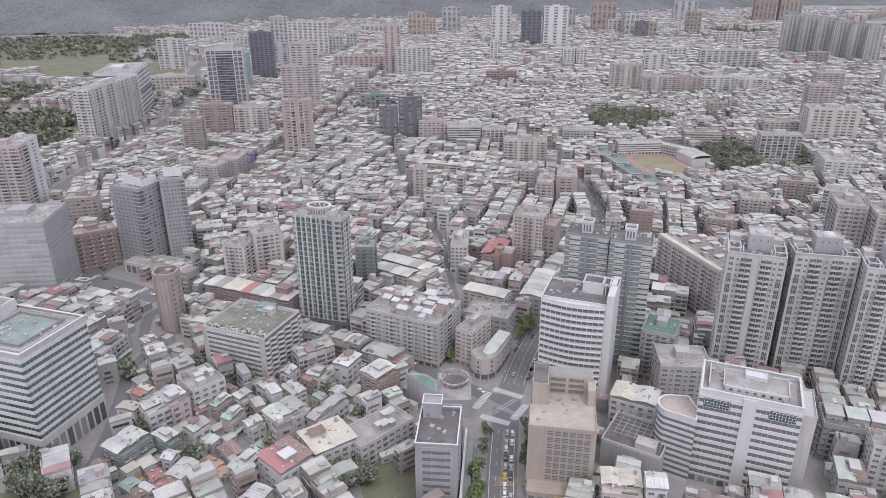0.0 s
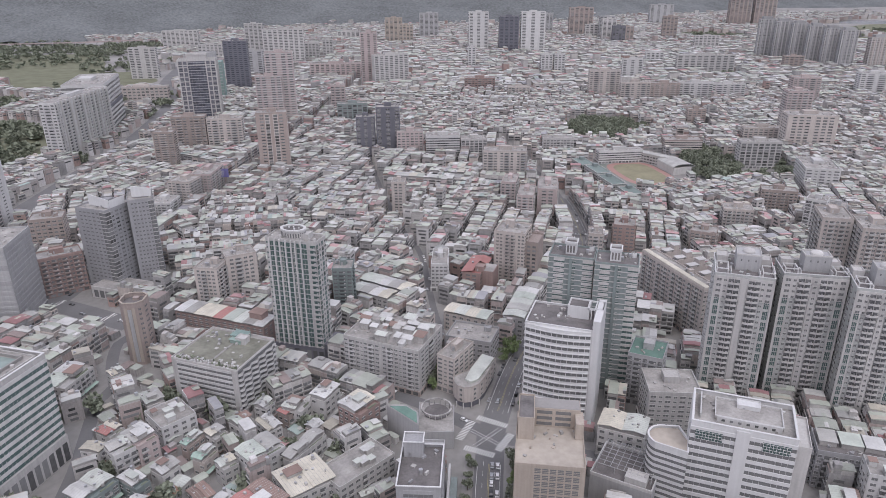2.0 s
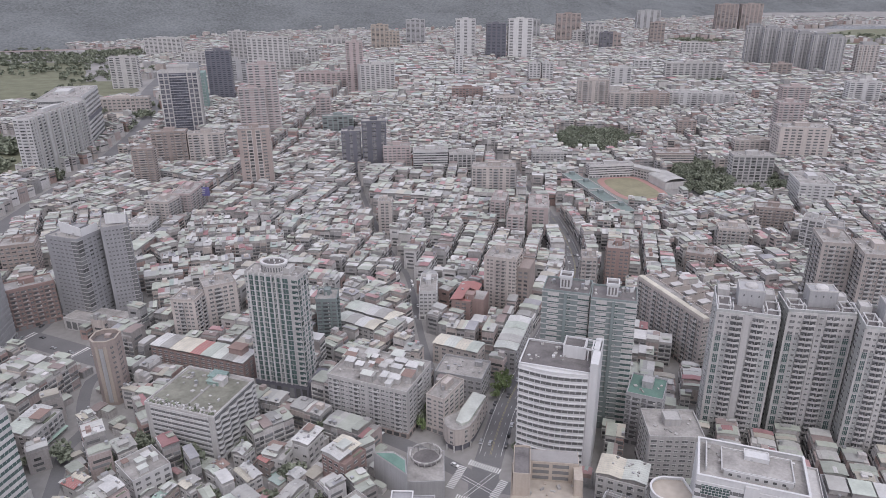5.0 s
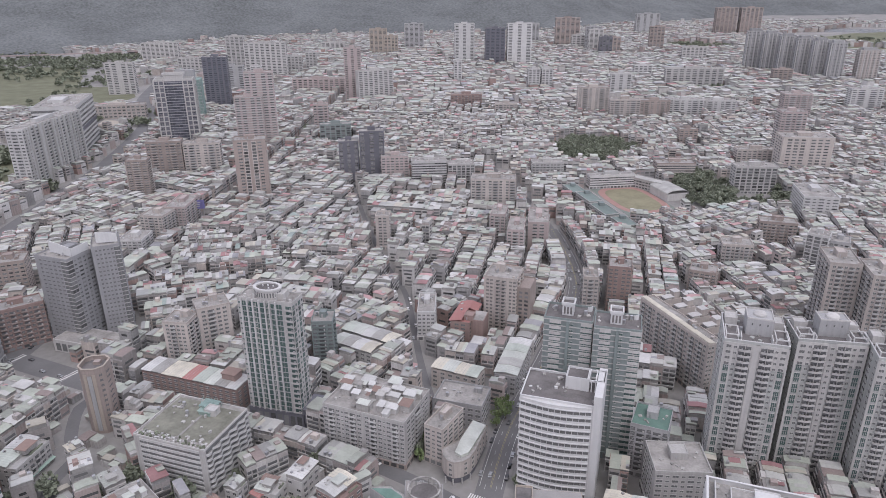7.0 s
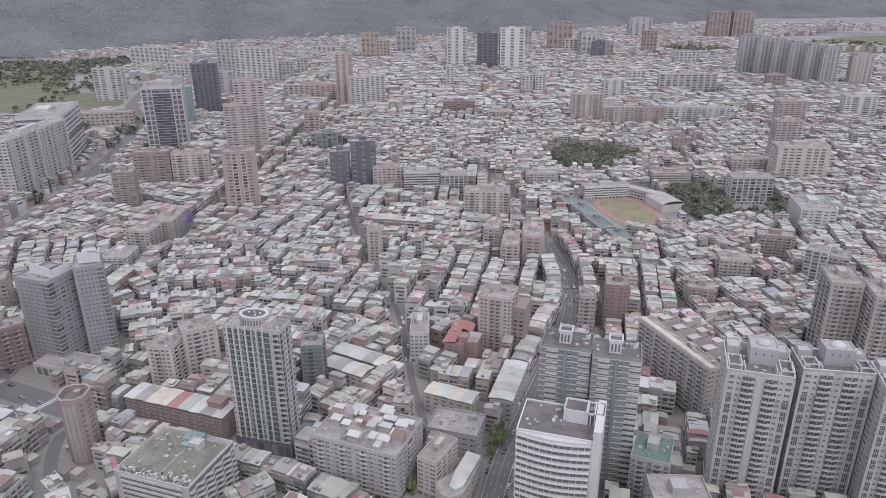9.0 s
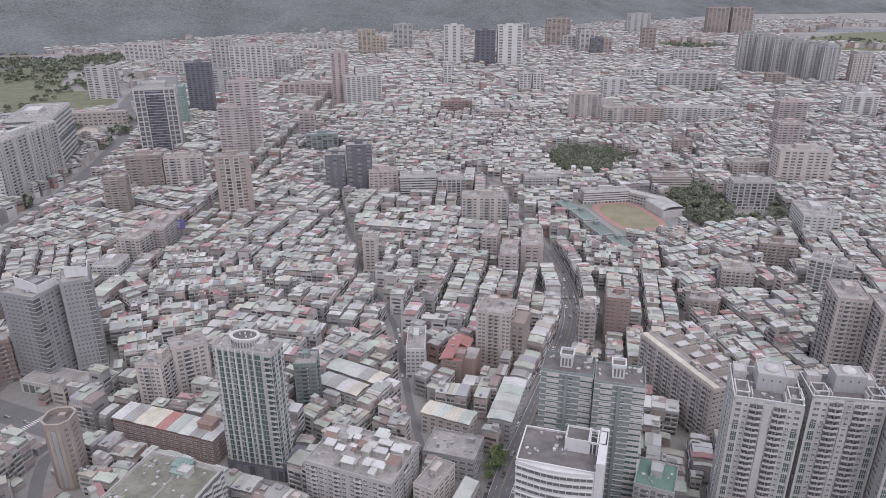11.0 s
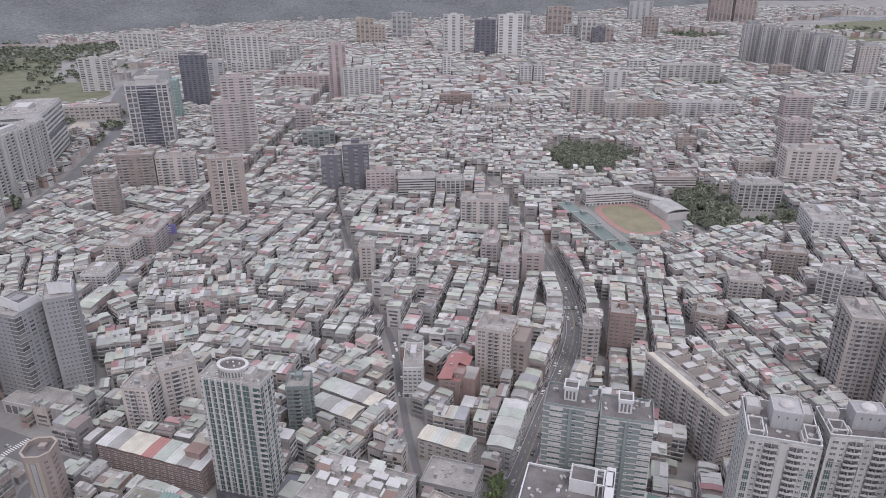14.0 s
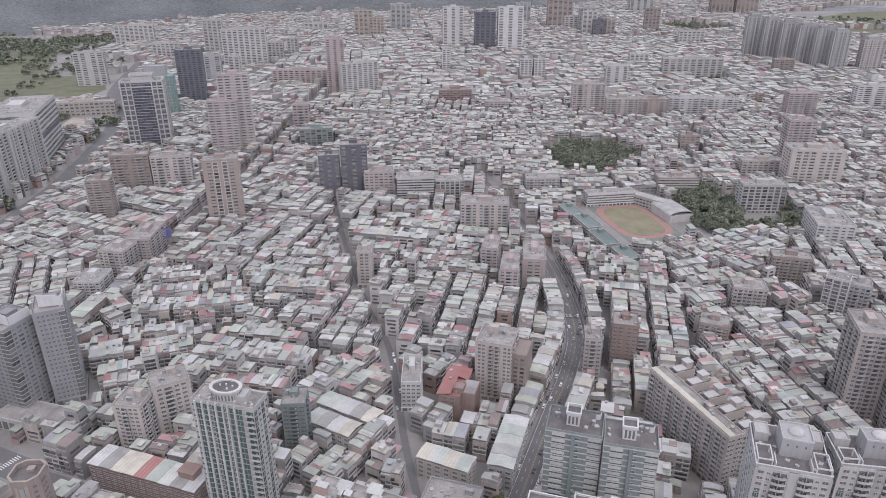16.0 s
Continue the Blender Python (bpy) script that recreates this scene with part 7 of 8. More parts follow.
# ---- low halls with long metal roofs ----
def roofed_hall(key, label, wall, roofs, floors, rise=1.0, along=True):
    x, y, w, d, ang, h = PLAN[key]
    t = new("roofed_hall")
    t.matrix_basis = pose(x, y, 0, 0, 0, ang)
    tagged(t, label, "building")
    part("wall", Shape().box(0, 0, 0, w, d, h), [wall], t)
    mats = ("window", "pale_wall", "steel")
    fh = (h - 1.0) / floors
    for face, fw, fd in (("front", w, d), ("right", d, w), ("left", d, w)):
        n = max(2, int(fw / 4.5))
        for k in range(floors):
            for i in range(n):
                part("window", bay_mesh("w", 4.0, fh, mats), [], t, at=pose(0, 0, 0, 0, 0, FACES[face][0]) @ pose(-fw / 2 + fw * (i + 0.5) / n, -fd / 2, 0.5 + k * fh))
    n = len(roofs)
    for i, m in enumerate(roofs):
        s = Shape()
        a, b = -0.5 + i / n, -0.5 + (i + 1) / n
        lift = 0.25 * (i % 2)
        if along:
            x0, x1, y0, y1 = a * w - .1, b * w + .1, -d / 2 - .6, d / 2 + .6
            pts = [(x0, y0, 0), (x1, y0, 0), (x1, 0, rise), (x0, 0, rise), (x1, y1, 0), (x0, y1, 0)]
        else:
            x0, x1, y0, y1 = -w / 2 - .6, w / 2 + .6, a * d - .1, b * d + .1
            pts = [(x0, y1, 0), (x0, y0, 0), (0, y0, rise), (0, y1, rise), (x1, y0, 0), (x1, y1, 0)]
        top = [(p[0], p[1], p[2] + h + 1.4 + lift) for p in pts]
        low = [(p[0], p[1], p[2] + h + 1.15 + lift) for p in pts]
        s.add(top + low, [(0, 1, 2, 3), (3, 2, 4, 5), (9, 8, 7, 6), (11, 10, 8, 9), (0, 6, 7, 1), (5, 4, 10, 11), (1, 7, 8, 2), (2, 8, 10, 4), (0, 3, 9, 6), (3, 5, 11, 9)])
        piece = part("roof_sheet", s, [m], t)
        ribs = Shape()
        length, cross_len = (x1 - x0, y1 - y0) if along else (y1 - y0, x1 - x0)
        m2, zt = int(length / 1.6), h + 1.45 + lift
        for j in range(1, m2):
            f = length * j / m2
            for sg in (0, 1):
                if along:
                    e = [(x0 + f - .07, (y0, y1)[sg], zt), (x0 + f + .07, (y0, y1)[sg], zt), (x0 + f + .07, 0, zt + rise), (x0 + f - .07, 0, zt + rise)]
                else:
                    e = [((x0, x1)[sg], y0 + f - .07, zt), ((x0, x1)[sg], y0 + f + .07, zt), (0, y0 + f + .07, zt + rise), (0, y0 + f - .07, zt + rise)]
                ribs.add(e, [(0, 1, 2, 3)])
        if ribs.v:
            tagged(part("roof_ribs", ribs, ["grey_wall"], piece), kind="stuff")
    s = Shape()
    s.box(0, 0, h, w - 1.2, d - 1.2, 1.3)
    part("rooftop_room", s, ["roof_room"], t)


x, y, w, d, ang, h = PLAN["long_roofs"]
c, q = math.cos(radians(ang)), math.sin(radians(ang))
for k, (off, roofs, lab) in enumerate(((-8.2, ["pale_sheet", "grey_sheet", "white_sheet", "cream_sheet"], "long terrace of houses under white and cream metal roofs"), (8.0, ["mint_sheet", "pale_sheet", "white_sheet", "grey_sheet", "cream_sheet"], "long terrace of houses under pale green metal roofs"))):
    PLAN["terrace"] = (x - q * off, y + c * off, w + 9 * k, 12.5, ang, h)
    roofed_hall("terrace", lab, "pale_wall", roofs, 4, 1.3)
roofed_hall("hall_long", "long narrow hall under a pale green-grey metal roof", "grey_wall", ["pale_sheet", "grey_sheet", "pale_sheet", "mint_sheet", "white_sheet"], 4, 1.0, False)
roofed_hall("hall_beige", "low beige block under pale metal roofs", "beige_wall", ["cream_sheet", "pale_sheet", "cream_sheet", "mint_sheet"], 4, 0.9)
roofed_hall("brick_row", "red brick shop row under patched metal roofs", "brick_wall", ["white_sheet", "grey_sheet", "cream_sheet", "cream_sheet", "red_sheet", "mint_sheet", "pale_sheet", "grey_sheet", "white_sheet"], 5, 0.4)
x, y, w, d, ang, h = PLAN["brick_row"]
t = new("rooftop_hut")
t.matrix_basis = pose(x, y, 0, 0, 0, ang)
tagged(t, "small brick hut under a rusty roof", "hut")
part("wall", Shape().box(w * 0.36, 2, h + 1.5, 9, 7, 4.2), ["brick_wall"], t)
part("roof", Shape().box(w * 0.36, 2, h + 5.7, 10, 8, 0.25, 0, 0, False), ["rust_sheet"], t)
building("corner_grey", "office_building", "low grey block with a bare concrete roof and parapet", "grey_wall", "window", "pale_wall", 4, "wwwpwww", "wwww", "www", 0.0, None, "deck", house=(4, 3, 2.6, 8, 5), tanks=1, parapet=1.4)

# rounded corner building by the crossing
t = new("corner_building")
tagged(t, "pale rounded corner building with a grey-green roof", "building")
arc = [(15.5, 345.5), (15.8, 340), (17.6, 336), (21, 333.8), (25, 334.3), (29, 337), (33, 343.5), (41, 362.5), (33, 367.5), (25, 352)]
part("wall", Shape().prism(arc, 3.6, 12.5, 0), ["beige_wall"], t)
part("parapet", Shape().prism(arc, 12.5, 13.4, 0, False), ["beige_wall"], t)
cx, cy = sum(p[0] for p in arc) / len(arc), sum(p[1] for p in arc) / len(arc)
part("ground_floor", Shape().prism([(cx + (a - cx) * 0.9, cy + (b - cy) * 0.93) for a, b in arc], 0, 3.6, 0), ["dark_wall"], t)
part("roof", Shape().prism([(22, 341), (25, 338), (29, 340.5), (40, 362), (33.5, 366.5), (26, 352)], 12.6, 14.2, 0), ["pale_sheet"], t, "pale grey-green metal roof")
part("roof_deck", Shape().prism([(cx + (a - cx) * 0.96, cy + (b - cy) * 0.97) for a, b in arc], 12.5, 12.7, 0), ["deck"], t)
for k in range(3):
    for i in range(4):
        f = (i + 0.5) / 4
        part("window", bay_mesh("w", 2.4, 3.0, ("window", "pale_wall", "steel")), [], t, at=pose(33 + 8 * f, 343.5 + 19 * f, 3.6 + k * 2.95, 0, 0, 67))
    for (px, py), an in (((19.3, 334.9), -32), ((27, 335.6), 34), ((31, 340.2), 58)):
        part("window", bay_mesh("w", 2.4, 3.0, ("window", "pale_wall", "steel")), [], t, at=pose(px, py, 3.6 + k * 2.95, 0, 0, an))
for px, py in ((17, 335.5), (20.5, 333.4), (25, 333.8), (29.5, 336.8)):
    part("column", Shape().disc(px, py, 0, 0.35, 3.6, 0, 8), ["pale_wall"], t)

# terrace building with a round pergola and a green-roofed wedge
t = new("terrace_building")
tagged(t, "grey terrace building with a round roof pergola", "building")
part("wall", Shape().prism([(-4, 300), (14, 300), (15, 322), (-3, 326)], 0, 10.5, 0), ["grey_wall"], t)
part("roof_deck", Shape().prism([(-3.6, 300.5), (13.6, 300.5), (14.6, 321.5), (-2.6, 325.5)], 10.5, 10.7, 0), ["deck"], t)
s = Shape()
n = 30
for i in range(n):
    a0, a1 = 2 * math.pi * i / n, 2 * math.pi * (i + 1) / n
    pts = [(5.8 + r * math.cos(a), 316 + r * math.sin(a)) for r, a in ((7.3, a0), (8.0, a0), (8.0, a1), (7.3, a1))]
    s.prism(pts, 13.6, 14.2, 0)
    if i % 2 == 0:
        s.box(5.8 + 7.3 * math.cos(a0), 316 + 7.3 * math.sin(a0), 10.5, 0.4, 0.4, 3.2, 0)
part("pergola", s, ["roof_room"], t, "round concrete pergola")
part("round_floor", Shape().disc(5.8, 316, 10.7, 6.4, 0.5, 0, 24), ["dark_deck"], t)
t = new("wedge_building")
tagged(t, "blank grey wedge-shaped building with a green roof", "building")
wedge = [(-19.4, 315.3), (-3.2, 298), (-3.7, 309), (-9.5, 314.7)]
part("wall", Shape().prism(wedge, 0, 16, 0), ["grey_wall"], t)
part("roof_deck", Shape().prism([(-18.4, 314.8), (-4.0, 299.6), (-4.4, 308.6), (-9.6, 314)], 16, 16.2, 0), ["jade_roof"], t, "green coated roof")
part("parapet", Shape().prism(wedge, 16, 16.8, 0, False), ["pale_wall"], t)

# roof billboard and shop signs, their writing as plain bars
t = new("billboard")
t.matrix_basis = pose(-208, 729, 0, 0, 0, 5)
tagged(t, "blue-violet billboard on a rooftop frame", "billboard")
part("board", Shape().box(0, 0, 17, 13, 0.5, 9), ["blue_sign"], t)
part("frame", Shape().box(-5, 0.8, 0, 0.5, 0.5, 25).box(5, 0.8, 0, 0.5, 0.5, 25).box(0, 0.8, 20, 10, 0.3, 0.3), ["steel"], t)
for k in range(3):
    part("text_bar", Shape().box(-1.5 + k, -0.3, 19 + k * 2.1, 7 - k * 1.5, 0.12, 0.8), ["white_wall"], t)
t = new("wall_sign")
t.matrix_basis = pose(-280, 482, 0, 0, 0, 33)
tagged(t, "blue panel sign on the end wall", "sign")
part("panel", Shape().box(0, 0, 16, 7, 0.4, 9), ["blue_sign"], t)
part("text_bar", Shape().box(0, -0.25, 20, 5, 0.12, 1.2), ["white_wall"], t)
x, y, w, d, ang, h = PLAN["brown_hotel"]
t = new("shop_sign")
t.matrix_basis = pose(x, y, 0, 0, 0, ang)
tagged(t, "yellow sign bar over the hotel porch", "sign")
part("panel", Shape().box(3, -d / 2 - 8.3, 6.6, 9, 0.3, 1.1), ["yellow"], t)


# ---- trees ----
def leaf_cloud(seed, radius, height, clumps, size):
    """A crown of many small leaf tufts gathered in uneven lobes."""
    rng = np.random.default_rng(seed)
    lobes = [(rng.normal(0, radius * 0.42, 2), height * rng.uniform(0.5, 1.0), radius * rng.uniform(0.35, 0.62)) for _ in range(7)]
    V, Q = [], []
    for k in range(clumps):
        (lx, ly), lz, lr = lobes[k % 7]
        v = rng.normal(0, 1, 3)
        v *= lr * rng.uniform(0.75, 1.05) / np.linalg.norm(v)
        c = np.array([lx + v[0], ly + v[1], lz + v[2] * 0.75])
        a, b = rng.normal(0, 1, 3), rng.normal(0, 1, 3)
        a *= size * rng.uniform(0.6, 1.2) / np.linalg.norm(a)
        b -= a * (a @ b) / (a @ a)
        b *= size * rng.uniform(0.5, 1.0) / np.linalg.norm(b)
        V += [c - a, c - b, c + a, c + b]
        Q.append([4 * k, 4 * k + 1, 4 * k + 2, 4 * k + 3])
    return np.array(V), np.array(Q)


def trunk_shape(height, r, seed):
    rng = random.Random(seed)
    s = Shape()

    def limb(p, q, r0, r1):
        n = 6
        d = (Vector(q) - Vector(p)).normalized()
        u = d.orthogonal().normalized()
        w = d.cross(u)
        vs = [Vector(p) + (u * math.cos(2 * math.pi * i / n) + w * math.sin(2 * math.pi * i / n)) * r0 for i in range(n)]
        vs += [Vector(q) + (u * math.cos(2 * math.pi * i / n) + w * math.sin(2 * math.pi * i / n)) * r1 for i in range(n)]
        s.add(vs, [(i, (i + 1) % n, n + (i + 1) % n, n + i) for i in range(n)])

    limb((0, 0, 0), (0, 0, height * 0.5), r, r * 0.7)
    for k in range(5):
        a = k * 1.3 + rng.random()
        limb((0, 0, height * (0.35 + 0.03 * k)), (math.cos(a) * height * 0.3, math.sin(a) * height * 0.3, height * rng.uniform(0.6, 0.85)), r * 0.5, r * 0.15)
    return s


TREES = []
for k in range(6):
    v, q = leaf_cloud(40 + k, 3.6, 6.8, 420, 0.62)
    mat = "leaf_light" if k % 3 == 2 else "leaf"
    TREES.append((trunk_shape(7.0, 0.28, k).mesh("trunk", ["bark"]), array_mesh("crown", v, q, np.zeros(len(q)), [mat]), mat))


def tree(x, y, size=1.0, kind=None, seed=0, z=0.0):
    rng = random.Random(seed * 7 + int(x * 3 + y))
    k = kind if kind is not None else rng.randrange(6)
    tr, cr, mat = TREES[k]
    t = new("tree")
    t.matrix_basis = pose(x, y, z, 0, 0, rng.uniform(0, 360)) @ Matrix.Diagonal((size, size, size * rng.uniform(0.9, 1.2), 1))
    tagged(t, "light green broad-leaved street tree" if mat == "leaf_light" else "dark green broad-leaved tree", "tree", "trees")
    part("trunk", tr, [], t)
    part("crown", cr, [], t)


def line_of_trees(pts, step, size, seed, jitter=0.8):
    rng = random.Random(seed)
    line = smooth_line(pts, step)
    for i, (x, y) in enumerate(line):
        if rng.random() < 0.85:
            tree(x + rng.uniform(-jitter, jitter), y + rng.uniform(-jitter, jitter), size * rng.uniform(0.75, 1.2), None, seed + i)


line_of_trees([(38, 245), (40, 262), (41, 280), (42, 290)], 6.5, 1.0, 1)
line_of_trees([(17, 246), (18, 262), (20, 278), (21, 290)], 7, 0.7, 2)
for x, y, s in [(14, 250, 1.15), (15, 243, 1.2), (13, 236, 1.1)]:
    tree(x, y, s, 2, 3)
for x, y, s in [(50, 386, 0.9), (52, 392, 1.0), (55, 399, 0.9), (48, 380, 0.8), (54, 386, 0.9), (57, 392, 0.8)]:
    tree(x, y, s, 2, 4)
line_of_trees([(52, 328), (57, 342), (62, 352)], 5, 0.8, 5)
line_of_trees([(4, 352), (5, 362), (5, 372), (4, 384)], 5, 1.0, 6)
line_of_trees([(-2, 400), (2, 412)], 5, 0.9, 7)
rng = random.Random(3)
for k in range(14):
    tree(-40 + rng.uniform(-9, 9), 250 + rng.uniform(-9, 9), rng.uniform(0.8, 1.3), rng.choice([0, 1, 3]), k)
for k in range(16):
    tree(-180 + rng.uniform(-12, 12), 252 + rng.uniform(-13, 8), rng.uniform(1.0, 1.6), rng.choice([0, 1, 3]), 50 + k)
for k in range(10):
    tree(-62 + rng.uniform(-8, 8), 418 + rng.uniform(-5, 5), rng.uniform(0.6, 0.9), None, 70 + k)
for k in range(9):
    tree(-100 + rng.uniform(-12, 6), 455 + rng.uniform(-8, 6), rng.uniform(0.6, 0.9), None, 90 + k)
for k in range(8):
    tree(-46 + rng.uniform(-6, 6), 432 + rng.uniform(-6, 8), rng.uniform(0.7, 0.95), None, 110 + k)
for k in range(14):
    tree(254 + rng.uniform(-16, 14), 480 + rng.uniform(-26, 20), rng.uniform(0.7, 1.1), None, 130 + k)
for k in range(26):
    tree(326 + rng.uniform(-26, 26), 770 + rng.uniform(-45, 45), rng.uniform(0.9, 1.4), rng.choice([0, 1, 3, 4]), 160 + k)
for k in range(14):
    tree(232 + rng.uniform(-20, 70), 693 + rng.uniform(-5, 4), rng.uniform(0.6, 0.9), None, 200 + k)


def woods(spots, seed, label):
    """Groups of trees too many to count: trunks left out of sight under the crowns, crowns of tufts."""
    rng = np.random.default_rng(seed)
    V, Q, o = [], [], 0
    fine, coarse = [leaf_cloud(80 + k, 3.8, 7.0, 120, 0.95) for k in range(4)], [leaf_cloud(80 + k, 4.2, 6.6, 36, 2.2) for k in range(4)]
    for x, y, r, n in spots:
        for k in range(n):
            v, q = (fine if y < 560 or y < 1060 and x > 100 else coarse)[k % 4]
            a, s = rng.uniform(0, 6.28), rng.uniform(0.8, 1.5)
            rr, an = r * math.sqrt(rng.random()), rng.uniform(0, 6.28)
            c, d = math.cos(a) * s, math.sin(a) * s
            w = np.stack([v[:, 0] * c - v[:, 1] * d + x + rr * math.cos(an), v[:, 0] * d + v[:, 1] * c + y + rr * math.sin(an), v[:, 2] * s], -1)
            V.append(w)
            Q.append(q + o)
            o += len(w)
    q = np.concatenate(Q)
    tagged(new("woods", array_mesh("woods", np.concatenate(V), q, np.zeros(len(q)), ["leaf"])), label, "trees", kind="stuff")


woods([(262, 1002, 58, 210), (248, 962, 38, 80), (340, 805, 34, 90), (345, 850, 26, 44), (335, 752, 28, 50), (900, 2250, 100, 120), (1420, 2330, 160, 60), (395, 745, 26, 40), (420, 770, 20, 26), (450, 840, 18, 20), (-430, 860, 20, 26), (-560, 880, 80, 150), (-640, 1000, 90, 190), (-545, 1010, 34, 50), (-700, 880, 70, 90), (-760, 1030, 70, 90), (-590, 780, 40, 50), (-560, 1250, 45, 60), (-800, 1200, 130, 170), (620, 1450, 36, 60),
       (-480, 1000, 22, 26), (-483, 1100, 18, 26), (-440, 1120, 8, 8), (-452, 1215, 7, 7), (-432, 1060, 9, 12), (-428, 1020, 8, 10), (-436, 1150, 7, 8), (-425, 985, 6, 8), (-372, 1010, 4, 4), (-378, 1060, 4, 4), (-386, 1110, 4, 4), (-368, 960, 4, 4), (-366, 900, 4, 4), (-1000, 1900, 220, 260), (-1280, 2150, 260, 300), (-820, 2080, 150, 140), (-1100, 1500, 150, 120), (-700, 1750, 110, 80), (500, 1380, 40, 40), (680, 1000, 40, 40), (760, 1000, 36, 30), (640, 1750, 60, 50), (850, 2100, 90, 90), (-240, 780, 12, 10), (360, 640, 10, 8)], 9, "dark green park trees standing close together")
woods([(-1650 + 105 * k, 2060 + 30 * math.sin(k) + 8 * k, 85, 62) for k in range(9)] + [(-1580 + 120 * k, 1935 + 25 * math.cos(2 * k), 40, 16) for k in range(7)], 12, "dark belt of trees at the foot of the hill")
woods([(x, y, 3.0, 3) for x, y in ((-112, 331), (-150, 330), (-92, 300), (-64, 300), (-118, 268), (-84, 268), (-150, 283), (-60, 316), (-40, 296), (-140, 345), (-196, 330), (-178, 338), (-88, 342), (-52, 347), (-2, 392), (4, 380), (-96, 428), (-92, 436), (-70, 424), (60, 452), (228, 470), (236, 452), (150, 300), (118, 298))], 13, "small yard trees and shrubs between the houses")
woods([(x, 1000 + 90 * k + 37 * j, 26, 7) for k in range(17) for j, x in enumerate(range(-700, 1200, 260))], 10, "scattered dark green street and yard trees")

# ---- school field, lawns, open ground ----
s = Shape()
ring = [(23 * math.cos(a), 36 * math.sin(a)) for a in np.linspace(0, 2 * math.pi, 40)[:-1]]
sq = lambda p, k: (math.copysign(abs(p[0] / 23) ** 0.6, p[0]) * 23 * k, math.copysign(abs(p[1] / 36) ** 0.6, p[1]) * 36 * k)
yard = new("sports_field")
yard.matrix_basis = pose(248, 776, 0, 0, 0, 10)
tagged(yard, "school sports field with a red running track", "sports field")
part("yard", Shape().box(0, 0, 0.05, 60, 116, 0.1), ["court"], yard)
part("track", Shape().prism([sq(p, 1.28) for p in ring], 0.15, 0.22, 0), ["track"], yard)
part("lawn", Shape().prism([(a * 0.9, b) for a, b in (sq(p, 1.08) for p in ring)], 0.22, 0.28, 0), ["dry_grass"], yard)


def school_wing(x, y, w, d, h, an, wall, roof, label):
    t = new("school_building")
    t.matrix_basis = pose(x, y, 0, 0, 0, an)
    tagged(t, label, "school")
    part("wall", Shape().box(0, 0, 0, w, d, h), [wall], t)
    part("roof", Shape().box(0, 0, h, w + 1, d + 1, 0.5, 0, 0, False), [roof], t)
    part("parapet", Shape().ring(0, 0, h + 0.5, w + 0.8, d + 0.8, 0.8, 0.3), [wall], t)
    sh = Shape()
    for f in range(int(h / 3.3)):
        for i in range(int(d / 4)):
            sh.box(-w / 2 - 0.02, -d / 2 + 2 + i * 4, 1 + f * 3.3, 0.1, 2.8, 1.6)
            sh.box(w / 2 + 0.02, -d / 2 + 2 + i * 4, 1 + f * 3.3, 0.1, 2.8, 1.6)
        for i in range(int(w / 4)):
            sh.box(-w / 2 + 2 + i * 4, -d / 2 - 0.02, 1 + f * 3.3, 2.8, 0.1, 1.6)
    tagged(part("window_grid", sh, ["window"], t), kind="stuff")
    return t


for x, y, w, d, h in ((182, 776, 15, 30, 14), (190, 743, 15, 34, 15), (196, 706, 15, 36, 14), (207, 674, 15, 26, 12)):
    t = school_wing(x, y, w, d, h, 11, "pale_wall", "school_roof", "pale school wing with a grey-green roof")
    part("stair_head", Shape().box(2, d * 0.3, h + 0.5, 5, 5, 3.2), ["teal_wall"], t)
school_wing(252, 703, 96, 6, 4.5, 4, "teal_wall", "school_roof", "low covered walk with a grey-green roof beside the field")
school_wing(275, 815, 12, 44, 11, 40, "pale_wall", "grey_sheet", "school wing with open corridors and a grey roof")
# sports hall under a vaulted pale roof
hall = new("sports_hall")
hall.matrix_basis = pose(291, 786, 0, 0, 0, 12)
tagged(hall, "school sports hall under a pale vaulted metal roof", "school")
part("wall", Shape().box(0, 0, 0, 26, 36, 8), ["pale_wall"], hall)
sh = Shape()
for i in range(10):
    u0, u1 = math.pi * i / 10, math.pi * (i + 1) / 10
    sh.add([(-13.6 * math.cos(u), yy, 8 + k + 3.6 * math.sin(u)) for k in (0.0, 0.35) for yy in (-18.6, 18.6) for u in (u0, u1)], [(0, 1, 3, 2), (4, 6, 7, 5), (0, 4, 5, 1), (2, 3, 7, 6)])
part("roof", sh, ["grey_sheet"], hall)
lawn = Shape().prism([(-34, 236), (-12, 240), (-12, 262), (-24, 270), (-40, 258)], 0.02, 0.06, 0)
tagged(part("lawn", lawn, ["grass"]), "short green lawn behind the houses", "lawn", kind="structure")
tagged(part("lawn", Shape().prism([(-200, 205), (-150, 215), (-155, 250), (-205, 245)], 0.02, 0.06, 0), ["grass"]), "grass strip by the street", "lawn", kind="structure")
for i, pts in enumerate(([(-760, 1390), (-560, 1360), (-540, 1500), (-600, 1640), (-840, 1640)], [(-920, 1150), (-700, 1090), (-690, 1270), (-900, 1310)], [(-1250, 1560), (-900, 1480), (-880, 1740), (-1180, 1800)], [(-760, 800), (-540, 760), (-470, 860), (-490, 1060), (-620, 1090), (-800, 1060)])):
    tagged(part("meadow", Shape().prism(pts, 0.02, 0.08 + 0.01 * i, 0), ["grass"]), "open green meadow at the city's edge", "meadow", kind="structure")
tagged(part("meadow", Shape().prism([(-1700, 1330), (-1000, 1330), (-745, 1400), (-690, 1560), (-760, 1780), (-860, 1990), (-1900, 1960)], 0.01, 0.05, 0), ["grass"]), "wide open meadow before the wooded hill", "meadow", kind="structure")
